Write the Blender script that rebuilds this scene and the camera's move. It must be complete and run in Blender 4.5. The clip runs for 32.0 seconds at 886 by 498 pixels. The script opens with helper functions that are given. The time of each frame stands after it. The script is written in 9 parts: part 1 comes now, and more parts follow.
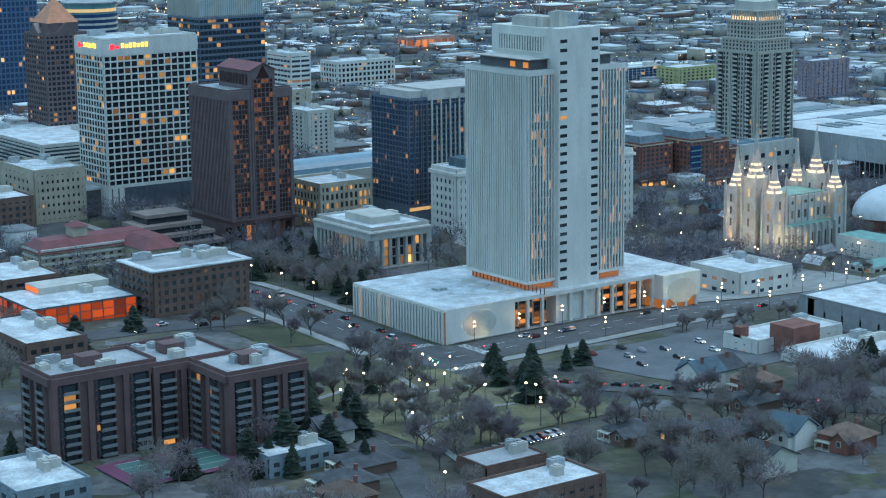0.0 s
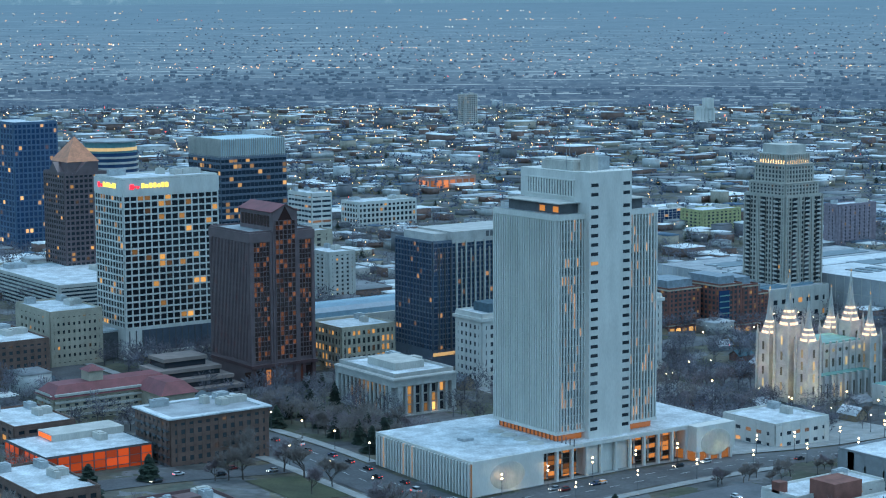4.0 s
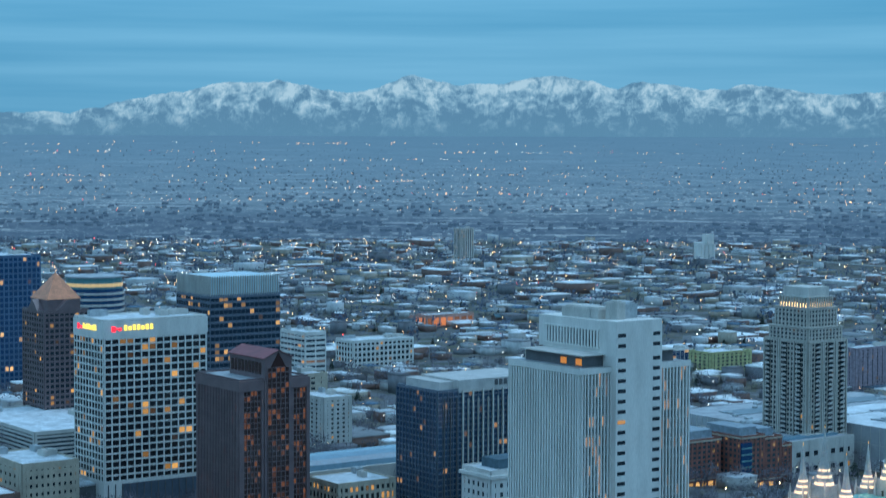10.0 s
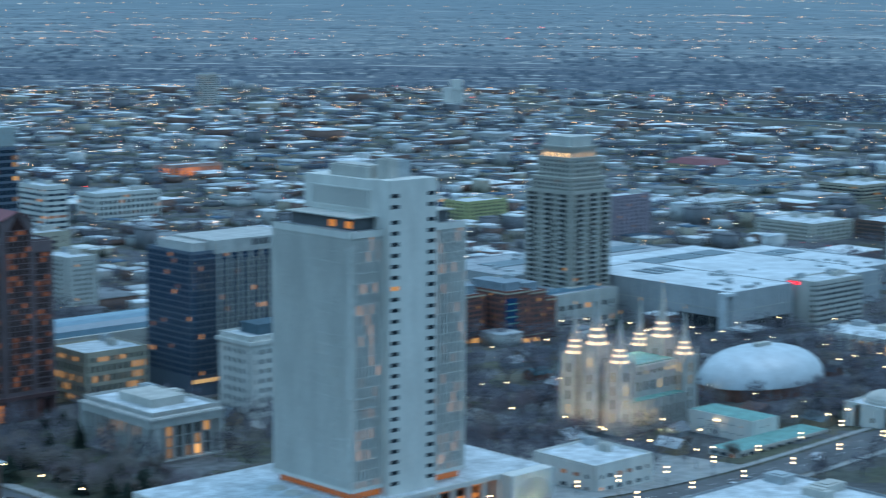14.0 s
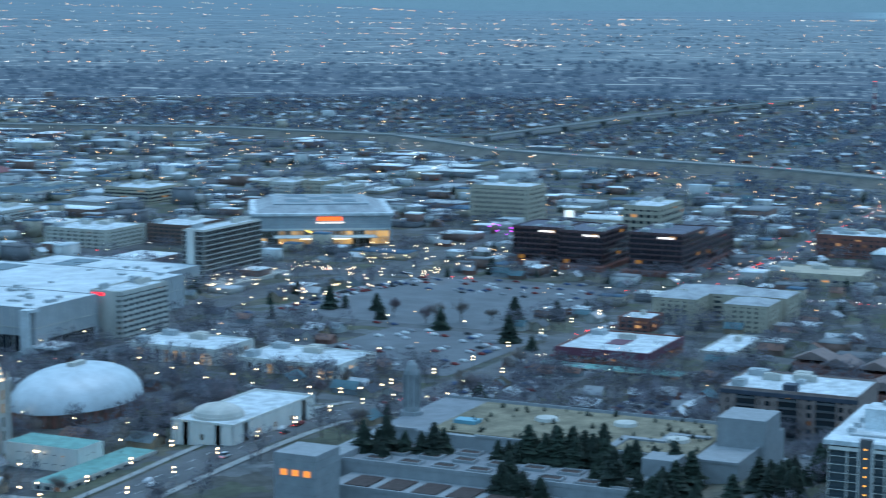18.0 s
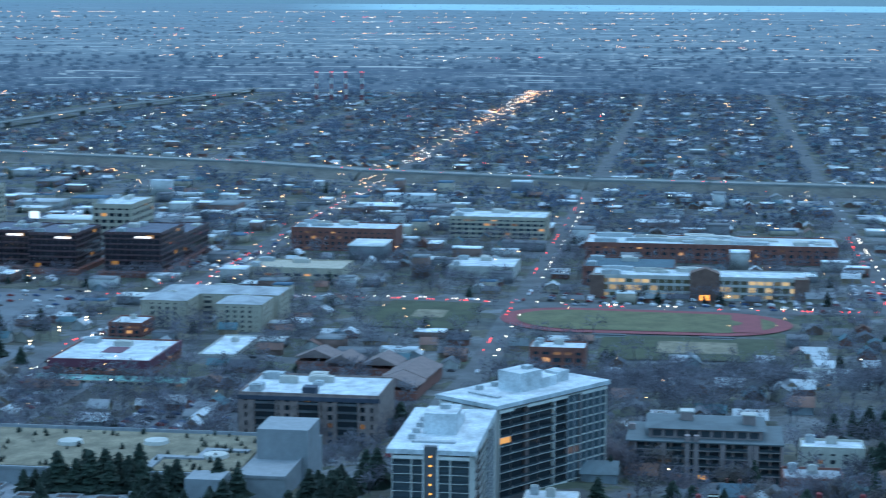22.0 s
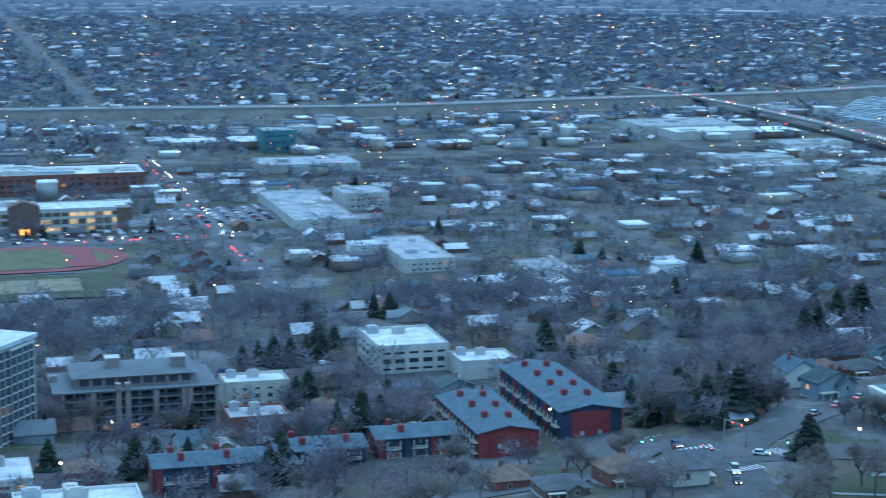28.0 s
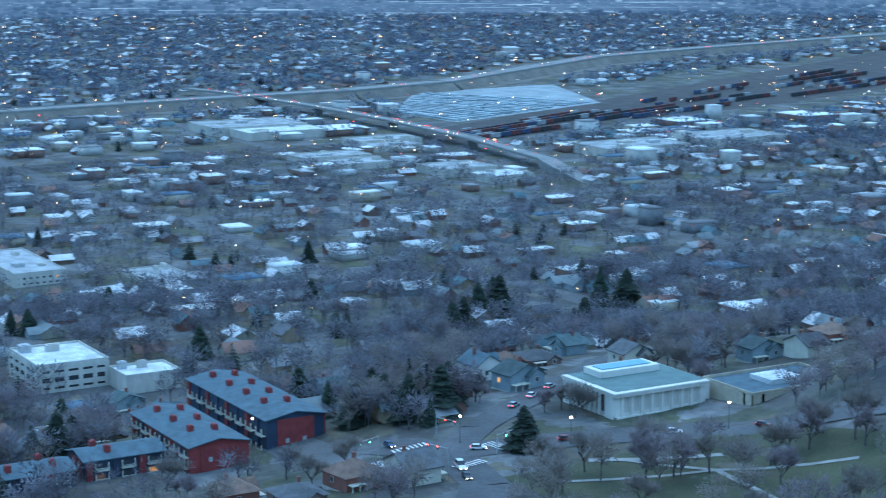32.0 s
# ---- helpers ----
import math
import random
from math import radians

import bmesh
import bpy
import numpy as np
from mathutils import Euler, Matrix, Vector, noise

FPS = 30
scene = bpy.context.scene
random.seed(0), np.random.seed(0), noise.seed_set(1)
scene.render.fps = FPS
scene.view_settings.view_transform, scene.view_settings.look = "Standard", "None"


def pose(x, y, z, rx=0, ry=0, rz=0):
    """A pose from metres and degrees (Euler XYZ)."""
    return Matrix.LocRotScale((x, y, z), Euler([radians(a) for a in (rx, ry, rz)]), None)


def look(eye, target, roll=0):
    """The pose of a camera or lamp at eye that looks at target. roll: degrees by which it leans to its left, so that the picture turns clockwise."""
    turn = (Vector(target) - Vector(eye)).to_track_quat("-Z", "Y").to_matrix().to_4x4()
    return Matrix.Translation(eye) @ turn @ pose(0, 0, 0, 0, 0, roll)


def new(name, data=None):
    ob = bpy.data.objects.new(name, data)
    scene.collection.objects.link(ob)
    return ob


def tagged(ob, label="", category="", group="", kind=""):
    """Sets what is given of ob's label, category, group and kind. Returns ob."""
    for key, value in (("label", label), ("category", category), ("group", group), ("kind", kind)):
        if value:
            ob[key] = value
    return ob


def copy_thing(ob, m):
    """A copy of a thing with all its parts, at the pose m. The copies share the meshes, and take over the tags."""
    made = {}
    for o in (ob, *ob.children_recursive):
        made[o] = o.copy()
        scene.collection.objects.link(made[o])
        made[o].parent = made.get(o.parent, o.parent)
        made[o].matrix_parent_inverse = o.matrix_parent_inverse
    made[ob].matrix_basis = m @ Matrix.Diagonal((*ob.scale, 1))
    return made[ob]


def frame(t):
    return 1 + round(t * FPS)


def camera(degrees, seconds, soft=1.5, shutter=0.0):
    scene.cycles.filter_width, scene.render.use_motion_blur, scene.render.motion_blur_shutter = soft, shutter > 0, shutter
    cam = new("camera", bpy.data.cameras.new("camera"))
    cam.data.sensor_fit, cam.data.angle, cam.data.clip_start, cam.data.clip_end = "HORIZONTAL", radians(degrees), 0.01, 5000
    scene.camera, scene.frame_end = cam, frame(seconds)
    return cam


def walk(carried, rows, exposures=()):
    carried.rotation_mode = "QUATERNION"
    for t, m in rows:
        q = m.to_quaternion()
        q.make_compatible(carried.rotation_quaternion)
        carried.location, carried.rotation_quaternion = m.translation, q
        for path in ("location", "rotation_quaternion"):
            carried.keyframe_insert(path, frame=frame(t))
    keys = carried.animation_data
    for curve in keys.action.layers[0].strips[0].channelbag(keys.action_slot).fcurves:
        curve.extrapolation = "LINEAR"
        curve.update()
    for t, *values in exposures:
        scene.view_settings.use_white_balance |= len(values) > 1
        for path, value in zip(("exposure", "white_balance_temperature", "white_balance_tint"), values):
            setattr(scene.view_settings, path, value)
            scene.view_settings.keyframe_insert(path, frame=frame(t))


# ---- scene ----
cam = camera(26.1, 32.0, soft=1.1, shutter=0.9)
PATH = [
    (0, (644.89, 820.01, 208.39), (587.59, 740.38, 189.02), -0.63),
    (0.5, (644.16, 818.98, 208.47), (586.99, 739.26, 189.07), -0.61),
    (1, (643.06, 817.50, 208.92), (585.97, 737.60, 190.02), -0.61),
    (1.5, (641.91, 815.53, 209.22), (584.67, 735.22, 192.66), -0.58),
    (2, (640.73, 813.24, 209.21), (583.32, 732.50, 195.62), -0.54),
    (2.5, (639.50, 810.50, 208.82), (582.09, 729.58, 196.34), -0.50),
    (3, (638.01, 807.16, 208.43), (580.62, 726.20, 196.15), -0.42),
    (3.5, (636.63, 803.37, 208.11), (579.26, 722.38, 195.91), -0.33),
    (5.5, (628.01, 786.54, 207.59), (571.15, 705.51, 193.41), -0.03),
    (6, (625.63, 781.36, 207.38), (568.64, 700.96, 190.42), 0.07),
    (6.5, (622.67, 776.05, 207.50), (565.41, 696.56, 187.44), 0.13),
    (7, (619.16, 770.38, 207.44), (561.84, 691.12, 186.64), 0.21),
    (7.5, (615.64, 764.43, 207.38), (558.37, 685.17, 186.49), 0.22),
    (8, (612.47, 757.61, 208.27), (554.96, 678.05, 189.22), 0.25),
    (8.5, (609.18, 752.17, 208.74), (551.17, 671.60, 196.78), 0.28),
    (9, (606.15, 748.09, 208.03), (548.00, 666.93, 202.35), 0.16),
    (9.5, (603.26, 743.67, 207.79), (545.15, 662.41, 203.28), 0.15),
    (10, (600.50, 738.49, 207.59), (542.46, 657.22, 202.27), 0.18),
    (10.5, (597.35, 733.08, 207.57), (539.47, 651.91, 199.70), 0.22),
    (11, (594.33, 727.49, 207.66), (536.68, 646.53, 196.66), 0.25),
    (11.5, (591.29, 721.75, 207.73), (533.70, 640.82, 196.17), 0.29),
    (12, (588.16, 716.30, 207.74), (530.75, 635.45, 194.83), 0.22),
    (12.5, (585.10, 710.65, 208.06), (527.33, 630.13, 194.68), 0.32),
    (13, (581.68, 705.11, 208.09), (521.73, 626.20, 194.67), 0.36),
    (13.5, (578.29, 699.45, 207.93), (514.64, 623.50, 194.55), 0.38),
    (14, (574.51, 693.73, 207.89), (506.58, 621.57, 194.54), 0.35),
    (14.5, (571.30, 687.96, 207.78), (499.59, 619.55, 194.48), 0.29),
    (15, (568.22, 682.39, 207.80), (493.17, 617.64, 194.56), 0.27),
    (15.5, (564.91, 676.92, 207.76), (486.80, 615.88, 194.58), 0.25),
    (17.5, (540.13, 649.47, 202.83), (452.07, 603.88, 189.96), 0.21),
    (18, (536.63, 644.18, 202.68), (446.72, 602.36, 189.77), 0.23),
    (18.5, (533.49, 638.88, 202.56), (441.89, 600.97, 189.45), 0.23),
    (19, (530.30, 633.45, 202.68), (437.24, 599.35, 189.35), 0.23),
    (19.5, (527.05, 627.94, 202.55), (432.80, 597.31, 189.20), 0.24),
    (20, (523.64, 622.13, 202.35), (428.34, 594.91, 189.03), 0.29),
    (20.5, (520.34, 616.39, 202.32), (424.12, 592.61, 189.04), 0.30),
    (21, (517.14, 610.94, 202.45), (420.14, 590.55, 189.17), 0.30),
    (21.5, (513.88, 605.42, 202.46), (416.23, 588.42, 189.20), 0.28),
    (22, (510.45, 600.02, 202.49), (412.26, 586.49, 189.26), 0.27),
    (22.5, (507.00, 594.40, 202.35), (408.38, 584.35, 189.18), 0.23),
    (23, (503.29, 588.70, 202.17), (404.39, 582.19, 188.93), 0.30),
    (23.5, (499.72, 582.95, 201.80), (400.74, 580.03, 187.81), 0.26),
    (24, (496.88, 577.60, 201.81), (398.04, 578.25, 186.66), 0.25),
    (24.5, (493.62, 572.07, 201.71), (395.06, 576.28, 185.33), 0.24),
    (25, (490.04, 566.39, 201.97), (391.82, 574.06, 184.77), 0.20),
    (25.5, (486.31, 560.65, 201.99), (388.42, 571.52, 184.70), 0.23),
    (26, (483.09, 555.29, 202.16), (385.60, 569.27, 184.87), 0.24),
    (26.5, (480.21, 549.88, 202.32), (383.20, 566.97, 185.06), 0.20),
    (28.5, (470.91, 526.05, 203.31), (376.97, 555.71, 186.12), 0.18),
    (29, (468.34, 520.15, 203.58), (375.34, 552.64, 186.38), 0.14),
    (29.5, (465.82, 514.33, 203.72), (373.88, 549.70, 186.54), 0.13),
    (30, (463.45, 508.20, 204.11), (372.75, 546.63, 186.92), 0.09),
    (30.5, (460.98, 502.18, 204.38), (371.63, 543.68, 187.21), 0.06),
    (31, (458.41, 496.15, 204.71), (370.48, 540.57, 187.54), 0.02),
    (31.5, (455.76, 490.11, 205.05), (369.22, 537.18, 187.87), 0.02),
    (32, (453.09, 484.04, 205.38), (367.94, 533.57, 188.18), 0.02),
]
walk(cam, [(t, look(eye, target, roll)) for t, eye, target, roll in PATH], exposures=[(0, 0.66, 7300, 14), (3, 0.56, 6750, 12), (6, 0.64, 7000, 13), (8, 0.72, 7500, 15), (9, 0.76, 6700, 5), (10, 0.36, 6200, 8), (11, 0.36, 6250, 8), (15, 0.44, 6600, 12), (20, 0.6, 6150, 12), (26, 0.8, 5950, 13), (32, 0.98, 5950, 14)])

# ---- light: a clouded dusk sky, no direct sun ----
world = bpy.data.worlds.new("dusk")
scene.world = world
world.use_nodes = True
wn, wl = world.node_tree.nodes, world.node_tree.links
bg = wn["Background"]
sky = wn.new("ShaderNodeTexSky")
sky.sky_type, sky.sun_disc = "NISHITA", False
sky.sun_elevation, sky.sun_rotation = radians(4), radians(75)
wc = wn.new("ShaderNodeTexCoord")
wmap = wn.new("ShaderNodeMapping")
wmap.inputs["Scale"].default_value = (1.0, 1.0, 30)
wl.new(wc.outputs["Generated"], wmap.inputs["Vector"])
cloud = wn.new("ShaderNodeTexNoise")
cloud.inputs["Scale"].default_value, cloud.inputs["Detail"].default_value = 2.2, 6
wl.new(wmap.outputs[0], cloud.inputs["Vector"])
ramp = wn.new("ShaderNodeValToRGB")
ramp.color_ramp.elements[0].position, ramp.color_ramp.elements[0].color = 0.35, (0.125, 0.35, 0.56, 1)
ramp.color_ramp.elements[1].position, ramp.color_ramp.elements[1].color = 0.68, (0.24, 0.48, 0.69, 1)
wl.new(cloud.outputs["Fac"], ramp.inputs["Fac"])
mixs = wn.new("ShaderNodeMix")
mixs.data_type = "RGBA"
mixs.inputs[0].default_value = 0.006
wl.new(ramp.outputs["Color"], mixs.inputs[6])
wl.new(sky.outputs[0], mixs.inputs[7])
elev = wn.new("ShaderNodeSeparateXYZ")
wl.new(wc.outputs["Generated"], elev.inputs[0])
height = wn.new("ShaderNodeMapRange")
height.inputs["From Min"].default_value, height.inputs["From Max"].default_value = 0.0, 0.45
height.inputs["To Min"].default_value, height.inputs["To Max"].default_value = 0.60, 1.25
wl.new(elev.outputs["Z"], height.inputs["Value"])
shade = wn.new("ShaderNodeVectorMath")
shade.operation = "SCALE"
wl.new(mixs.outputs[2], shade.inputs[0])
wl.new(height.outputs[0], shade.inputs["Scale"])
tint = wn.new("ShaderNodeMapRange")
tint.inputs["From Min"].default_value, tint.inputs["From Max"].default_value = 0.10, 0.5
wl.new(elev.outputs["Z"], tint.inputs["Value"])
hue = wn.new("ShaderNodeMix")
hue.data_type = "RGBA"
hue.inputs[6].default_value, hue.inputs[7].default_value = (0.70, 0.89, 0.92, 1), (1.12, 1.0, 1.03, 1)
wl.new(tint.outputs[0], hue.inputs[0])
toned = wn.new("ShaderNodeVectorMath")
toned.operation = "MULTIPLY"
wl.new(shade.outputs[0], toned.inputs[0])
wl.new(hue.outputs[2], toned.inputs[1])
wl.new(toned.outputs[0], bg.inputs["Color"])
bg.inputs["Strength"].default_value = 1.25
sun = new("sun", bpy.data.lights.new("sun", "SUN"))
sun.data.energy, sun.data.angle, sun.data.color = 0.5, radians(40), (0.80, 0.90, 1.0)
sun.matrix_world = look((0, 0, 500), (250, -60, 0))

# ---- materials ----
MATS = {}


def mat(name, col, rough=0.8, var=0.25, size=3.0, fine=0.4, metal=0.0, bump=0.15, pick="", streak=1.0):
    """A procedural surface: col varied by a broad and a fine noise; pick: also by object or island."""
    if name in MATS:
        return MATS[name]
    m = bpy.data.materials.new(name)
    m.use_nodes = True
    n, l = m.node_tree.nodes, m.node_tree.links
    b = n["Principled BSDF"]
    tc = n.new("ShaderNodeTexCoord")
    mp = n.new("ShaderNodeMapping")
    mp.inputs["Scale"].default_value = (1, 1, streak)
    l.new(tc.outputs["Object"], mp.inputs["Vector"])
    total = None
    for scale, amount, det in ((1 / size, var, 4), (1 / fine, var * 0.6, 2)):
        t = n.new("ShaderNodeTexNoise")
        t.inputs["Scale"].default_value, t.inputs["Detail"].default_value = scale, det
        l.new(mp.outputs[0], t.inputs["Vector"])
        r = n.new("ShaderNodeMapRange")
        r.inputs["From Min"].default_value, r.inputs["From Max"].default_value = 0.3, 0.7
        r.inputs["To Min"].default_value, r.inputs["To Max"].default_value = 1 - amount, 1 + amount
        l.new(t.outputs["Fac"], r.inputs["Value"])
        if total is None:
            total = r.outputs[0]
        else:
            k = n.new("ShaderNodeMath")
            k.operation = "MULTIPLY"
            l.new(total, k.inputs[0])
            l.new(r.outputs[0], k.inputs[1])
            total = k.outputs[0]
    if pick:
        src = n.new("ShaderNodeObjectInfo").outputs["Random"] if pick == "object" else n.new("ShaderNodeNewGeometry").outputs["Random Per Island"]
        r = n.new("ShaderNodeMapRange")
        r.inputs["To Min"].default_value, r.inputs["To Max"].default_value = 0.7, 1.3
        l.new(src, r.inputs["Value"])
        k = n.new("ShaderNodeMath")
        k.operation = "MULTIPLY"
        l.new(total, k.inputs[0])
        l.new(r.outputs[0], k.inputs[1])
        total = k.outputs[0]
    v = n.new("ShaderNodeVectorMath")
    v.operation = "SCALE"
    v.inputs[0].default_value = col
    l.new(total, v.inputs["Scale"])
    l.new(v.outputs[0], b.inputs["Base Color"])
    b.inputs["Roughness"].default_value, b.inputs["Metallic"].default_value = rough, metal
    if bump:
        bp = n.new("ShaderNodeBump")
        bp.inputs["Strength"].default_value, bp.inputs["Distance"].default_value = bump, 0.05
        l.new(t.outputs["Fac"], bp.inputs["Height"])
        l.new(bp.outputs[0], b.inputs["Normal"])
    MATS[name] = m
    return m


def fuzz(name, col, var=0.25, size=12.0):
    """Fine twigs: light passes between and through them."""
    m = mat(name, col, 0.95, var, size, 3.0, bump=0)
    n, l = m.node_tree.nodes, m.node_tree.links
    b = n["Principled BSDF"]
    src = b.inputs["Base Color"].links[0].from_socket
    t = n.new("ShaderNodeBsdfTranslucent")
    d = n.new("ShaderNodeBsdfDiffuse")
    x = n.new("ShaderNodeMixShader")
    x.inputs[0].default_value = 0.5
    l.new(src, t.inputs["Color"])
    l.new(src, d.inputs["Color"])
    l.new(d.outputs[0], x.inputs[1])
    l.new(t.outputs[0], x.inputs[2])
    l.new(x.outputs[0], n["Material Output"].inputs["Surface"])
    return m


def panes(name, glass, lit, colour, power, pick="object", rough=0.12):
    """Window glass, of which a share stands lit from inside."""
    if name + pick in MATS:
        return MATS[name + pick]
    m = bpy.data.materials.new(name)
    m.use_nodes = True
    n, l = m.node_tree.nodes, m.node_tree.links
    b = n["Principled BSDF"]
    src = n.new("ShaderNodeObjectInfo").outputs["Random"] if pick == "object" else n.new("ShaderNodeNewGeometry").outputs["Random Per Island"]
    r = n.new("ShaderNodeMapRange")
    r.inputs["From Min"].default_value, r.inputs["From Max"].default_value = 1 - lit, 1.0
    r.inputs["To Min"].default_value, r.inputs["To Max"].default_value = 0.0, power
    l.new(src, r.inputs["Value"])
    l.new(r.outputs[0], b.inputs["Emission Strength"])
    b.inputs["Emission Color"].default_value = (*colour, 1)
    b.inputs["Base Color"].default_value = (*glass, 1)
    b.inputs["Roughness"].default_value, b.inputs["Metallic"].default_value = rough, 0.0
    b.inputs["Specular IOR Level"].default_value = 0.7
    tc = n.new("ShaderNodeTexCoord")
    t = n.new("ShaderNodeTexNoise")
    t.inputs["Scale"].default_value = 0.6
    l.new(tc.outputs["Object"], t.inputs["Vector"])
    bp = n.new("ShaderNodeBump")
    bp.inputs["Strength"].default_value, bp.inputs["Distance"].default_value = 0.2, 0.1
    l.new(t.outputs["Fac"], bp.inputs["Height"])
    l.new(bp.outputs[0], b.inputs["Normal"])
    MATS[name + pick] = m
    return m


def glow(name, colour, power):
    if name in MATS:
        return MATS[name]
    m = bpy.data.materials.new(name)
    m.use_nodes = True
    b = m.node_tree.nodes["Principled BSDF"]
    b.inputs["Base Color"].default_value = (*[c * 0.5 for c in colour], 1)
    b.inputs["Emission Color"].default_value, b.inputs["Emission Strength"].default_value = (*colour, 1), power
    MATS[name] = m
    return m


WARM = (1.0, 0.50, 0.14)
WHITE = mat("white_stone", (0.63, 0.60, 0.555), 0.75, 0.10, 6, 0.5, streak=0.3)
STREET = mat("worn_street", (0.092, 0.092, 0.095), 0.9, 0.3, 16, 1.2)
PALE = mat("pale_concrete", (0.47, 0.445, 0.405), 0.85, 0.16, 5, 0.4, streak=0.3)
GRAN = mat("grey_granite", (0.43, 0.41, 0.385), 0.8, 0.15, 4, 0.5)
TAN = mat("tan_stucco", (0.42, 0.36, 0.28), 0.9, 0.15, 5, 0.4)
BRICK = mat("red_brick", (0.22, 0.085, 0.065), 0.9, 0.22, 4, 0.25)
BROWN = mat("brown_brick", (0.17, 0.10, 0.08), 0.9, 0.22, 4, 0.25)
DARKST = mat("dark_red_granite", (0.105, 0.055, 0.056), 0.3, 0.2, 5, 0.4)
DARK = mat("dark_concrete", (0.10, 0.10, 0.105), 0.8, 0.2, 4, 0.4)
SLATE = mat("blue_slate_shingle", (0.062, 0.105, 0.13), 0.85, 0.25, 3, 0.4)
ROOFW = mat("white_membrane_roof", (0.52, 0.54, 0.55), 0.75, 0.30, 6, 0.8)
ROOFG = mat("grey_gravel_roof", (0.33, 0.34, 0.35), 0.95, 0.25, 8, 0.5)
REDTIN = mat("red_sheet_roof", (0.19, 0.045, 0.05), 0.6, 0.2, 5, 0.6)
# Copper, with the orange light on the pyramid mixed into its colour.
COPPER = mat("copper_roof_orange_lit", (0.58, 0.20, 0.095), 0.5, 0.2, 4, 0.5)
GREEN = mat("green_copper", (0.13, 0.30, 0.27), 0.7, 0.2, 4, 0.5)
METAL = mat("grey_metal_unit", (0.40, 0.42, 0.43), 0.5, 0.2, 2, 0.3, metal=0.4)
ASPH = mat("asphalt", (0.076, 0.078, 0.083), 0.9, 0.3, 14, 1.2)
WALKM = mat("pavement_concrete", (0.27, 0.27, 0.26), 0.9, 0.2, 5, 0.7)
LAWN = mat("winter_lawn", (0.056, 0.060, 0.030), 0.95, 0.3, 12, 0.8)
DRY = mat("dry_meadow", (0.20, 0.165, 0.11), 0.95, 0.35, 7, 0.9)
PAINT = mat("white_road_paint", (0.6, 0.6, 0.58), 0.8, 0.2, 2, 0.3)
BARK = mat("grey_bark", (0.115, 0.095, 0.088), 0.95, 0.25, 1, 0.2, bump=0)
TWIG = fuzz("bare_twigs", (0.26, 0.225, 0.21))
# Far twigs: the blue of distant haze is mixed into their base colour.
TWIGS = fuzz("bare_twigs_far_hazed", (0.125, 0.145, 0.195), 0.45, 30)
NEEDLE = mat("dark_conifer_needles", (0.013, 0.024, 0.015), 0.9, 0.35, 1.5, 0.3, bump=0, pick="object")

# ---- building kit ----
CUBE = [(0, 1, 3, 2), (4, 6, 7, 5), (0, 4, 5, 1), (2, 3, 7, 6), (0, 2, 6, 4), (1, 5, 7, 3)]


def boxes(*spans):
    """One mesh of boxes, each (x0, x1, y0, y1, z0, z1)."""
    vs, fs = [], []
    for x0, x1, y0, y1, z0, z1 in spans:
        k = len(vs)
        vs += [(x, y, z) for x in (x0, x1) for y in (y0, y1) for z in (z0, z1)]
        fs += [tuple(k + i for i in f) for f in CUBE]
    me = bpy.data.meshes.new("mesh")
    me.from_pydata(vs, [], fs)
    return me


def mesh(vs, fs):
    me = bpy.data.meshes.new("mesh")
    me.from_pydata(vs, [], fs)
    return me


def part(name, me, material, parent, label="", at=None):
    """A mesh (or bmesh) as one part under a thing."""
    if isinstance(me, bmesh.types.BMesh):
        bm, me = me, bpy.data.meshes.new(name)
        bm.to_mesh(me)
        bm.free()
    if material and not me.materials:
        me.materials.append(material)
    ob = new(name, me)
    ob.parent = parent
    if at:
        ob.location = at
    if label:
        ob["label"] = label
    return ob


def thing(name, x, y, z, label, category, group="", kind="", turn=0):
    ob = new(name)
    ob.empty_display_size = 0.5
    ob.matrix_basis = pose(x, y, z, 0, 0, turn)
    return tagged(ob, label, category, group, kind)


CP = [(-82, 534, 40), (-35, 686, 46), (-3, 792, 60), (226, 240, 29), (218, -68, 30), (-29, 150, 20), (419, 300, 36), (337, 217, 34), (-273, 404, 10),
      (-189, 636, 29), (-395, 338, 8), (-97, 336, 27), (-526, -31, 8), (186, 0, 28), (-215, 711, 29), (44, 713, 60), (-742, 195, 0), (-776, -57, 0),
      (-347, -183, 6), (-770, 600, 0), (-540, 480, 2), (-560, 727, 2), (640, 820, 95), (480, 520, 58), (300, 400, 38), (100, 900, 82), (-250, 950, 34),
      (-450, 1000, 4), (-250, -900, 3), (500, -200, 40), (-1100, 0, 0), (-1000, 1050, 0), (-800, 1300, 0), (-1100, 1400, 0), (-1400, 1650, 0), (-1250, 1850, 0), (-1500, 2300, 0), (-1500, 700, 0), (-1600, 200, 0), (-1800, -400, 0), (-2600, 300, 0), (-2600, 1600, 0), (-1950, -900, 0), (-1200, 600, 0)]


def ground(x, y):
    """Height of the land: a valley floor that rises to a hill in the east and north."""
    x, y = np.asarray(x, float), np.asarray(y, float)
    n, w = 0.0, 1.24e-13
    for a, b, c in CP:
        k = 1 / ((x - a) ** 2 + (y - b) ** 2 + 2500) ** 2
        n, w = n + k * c, w + k
    return n / w


def gz(x, y):
    return float(ground(x, y))


def face_frame(side, x0, x1, y0, y1):
    """Start, along-vector, outward normal and length of a face of a box."""
    return {"N": ((x1, y1), (-1, 0), (0, 1), x1 - x0), "S": ((x0, y0), (1, 0), (0, -1), x1 - x0),
            "E": ((x1, y0), (0, 1), (1, 0), y1 - y0), "W": ((x0, y1), (0, -1), (-1, 0), y1 - y0)}[side]


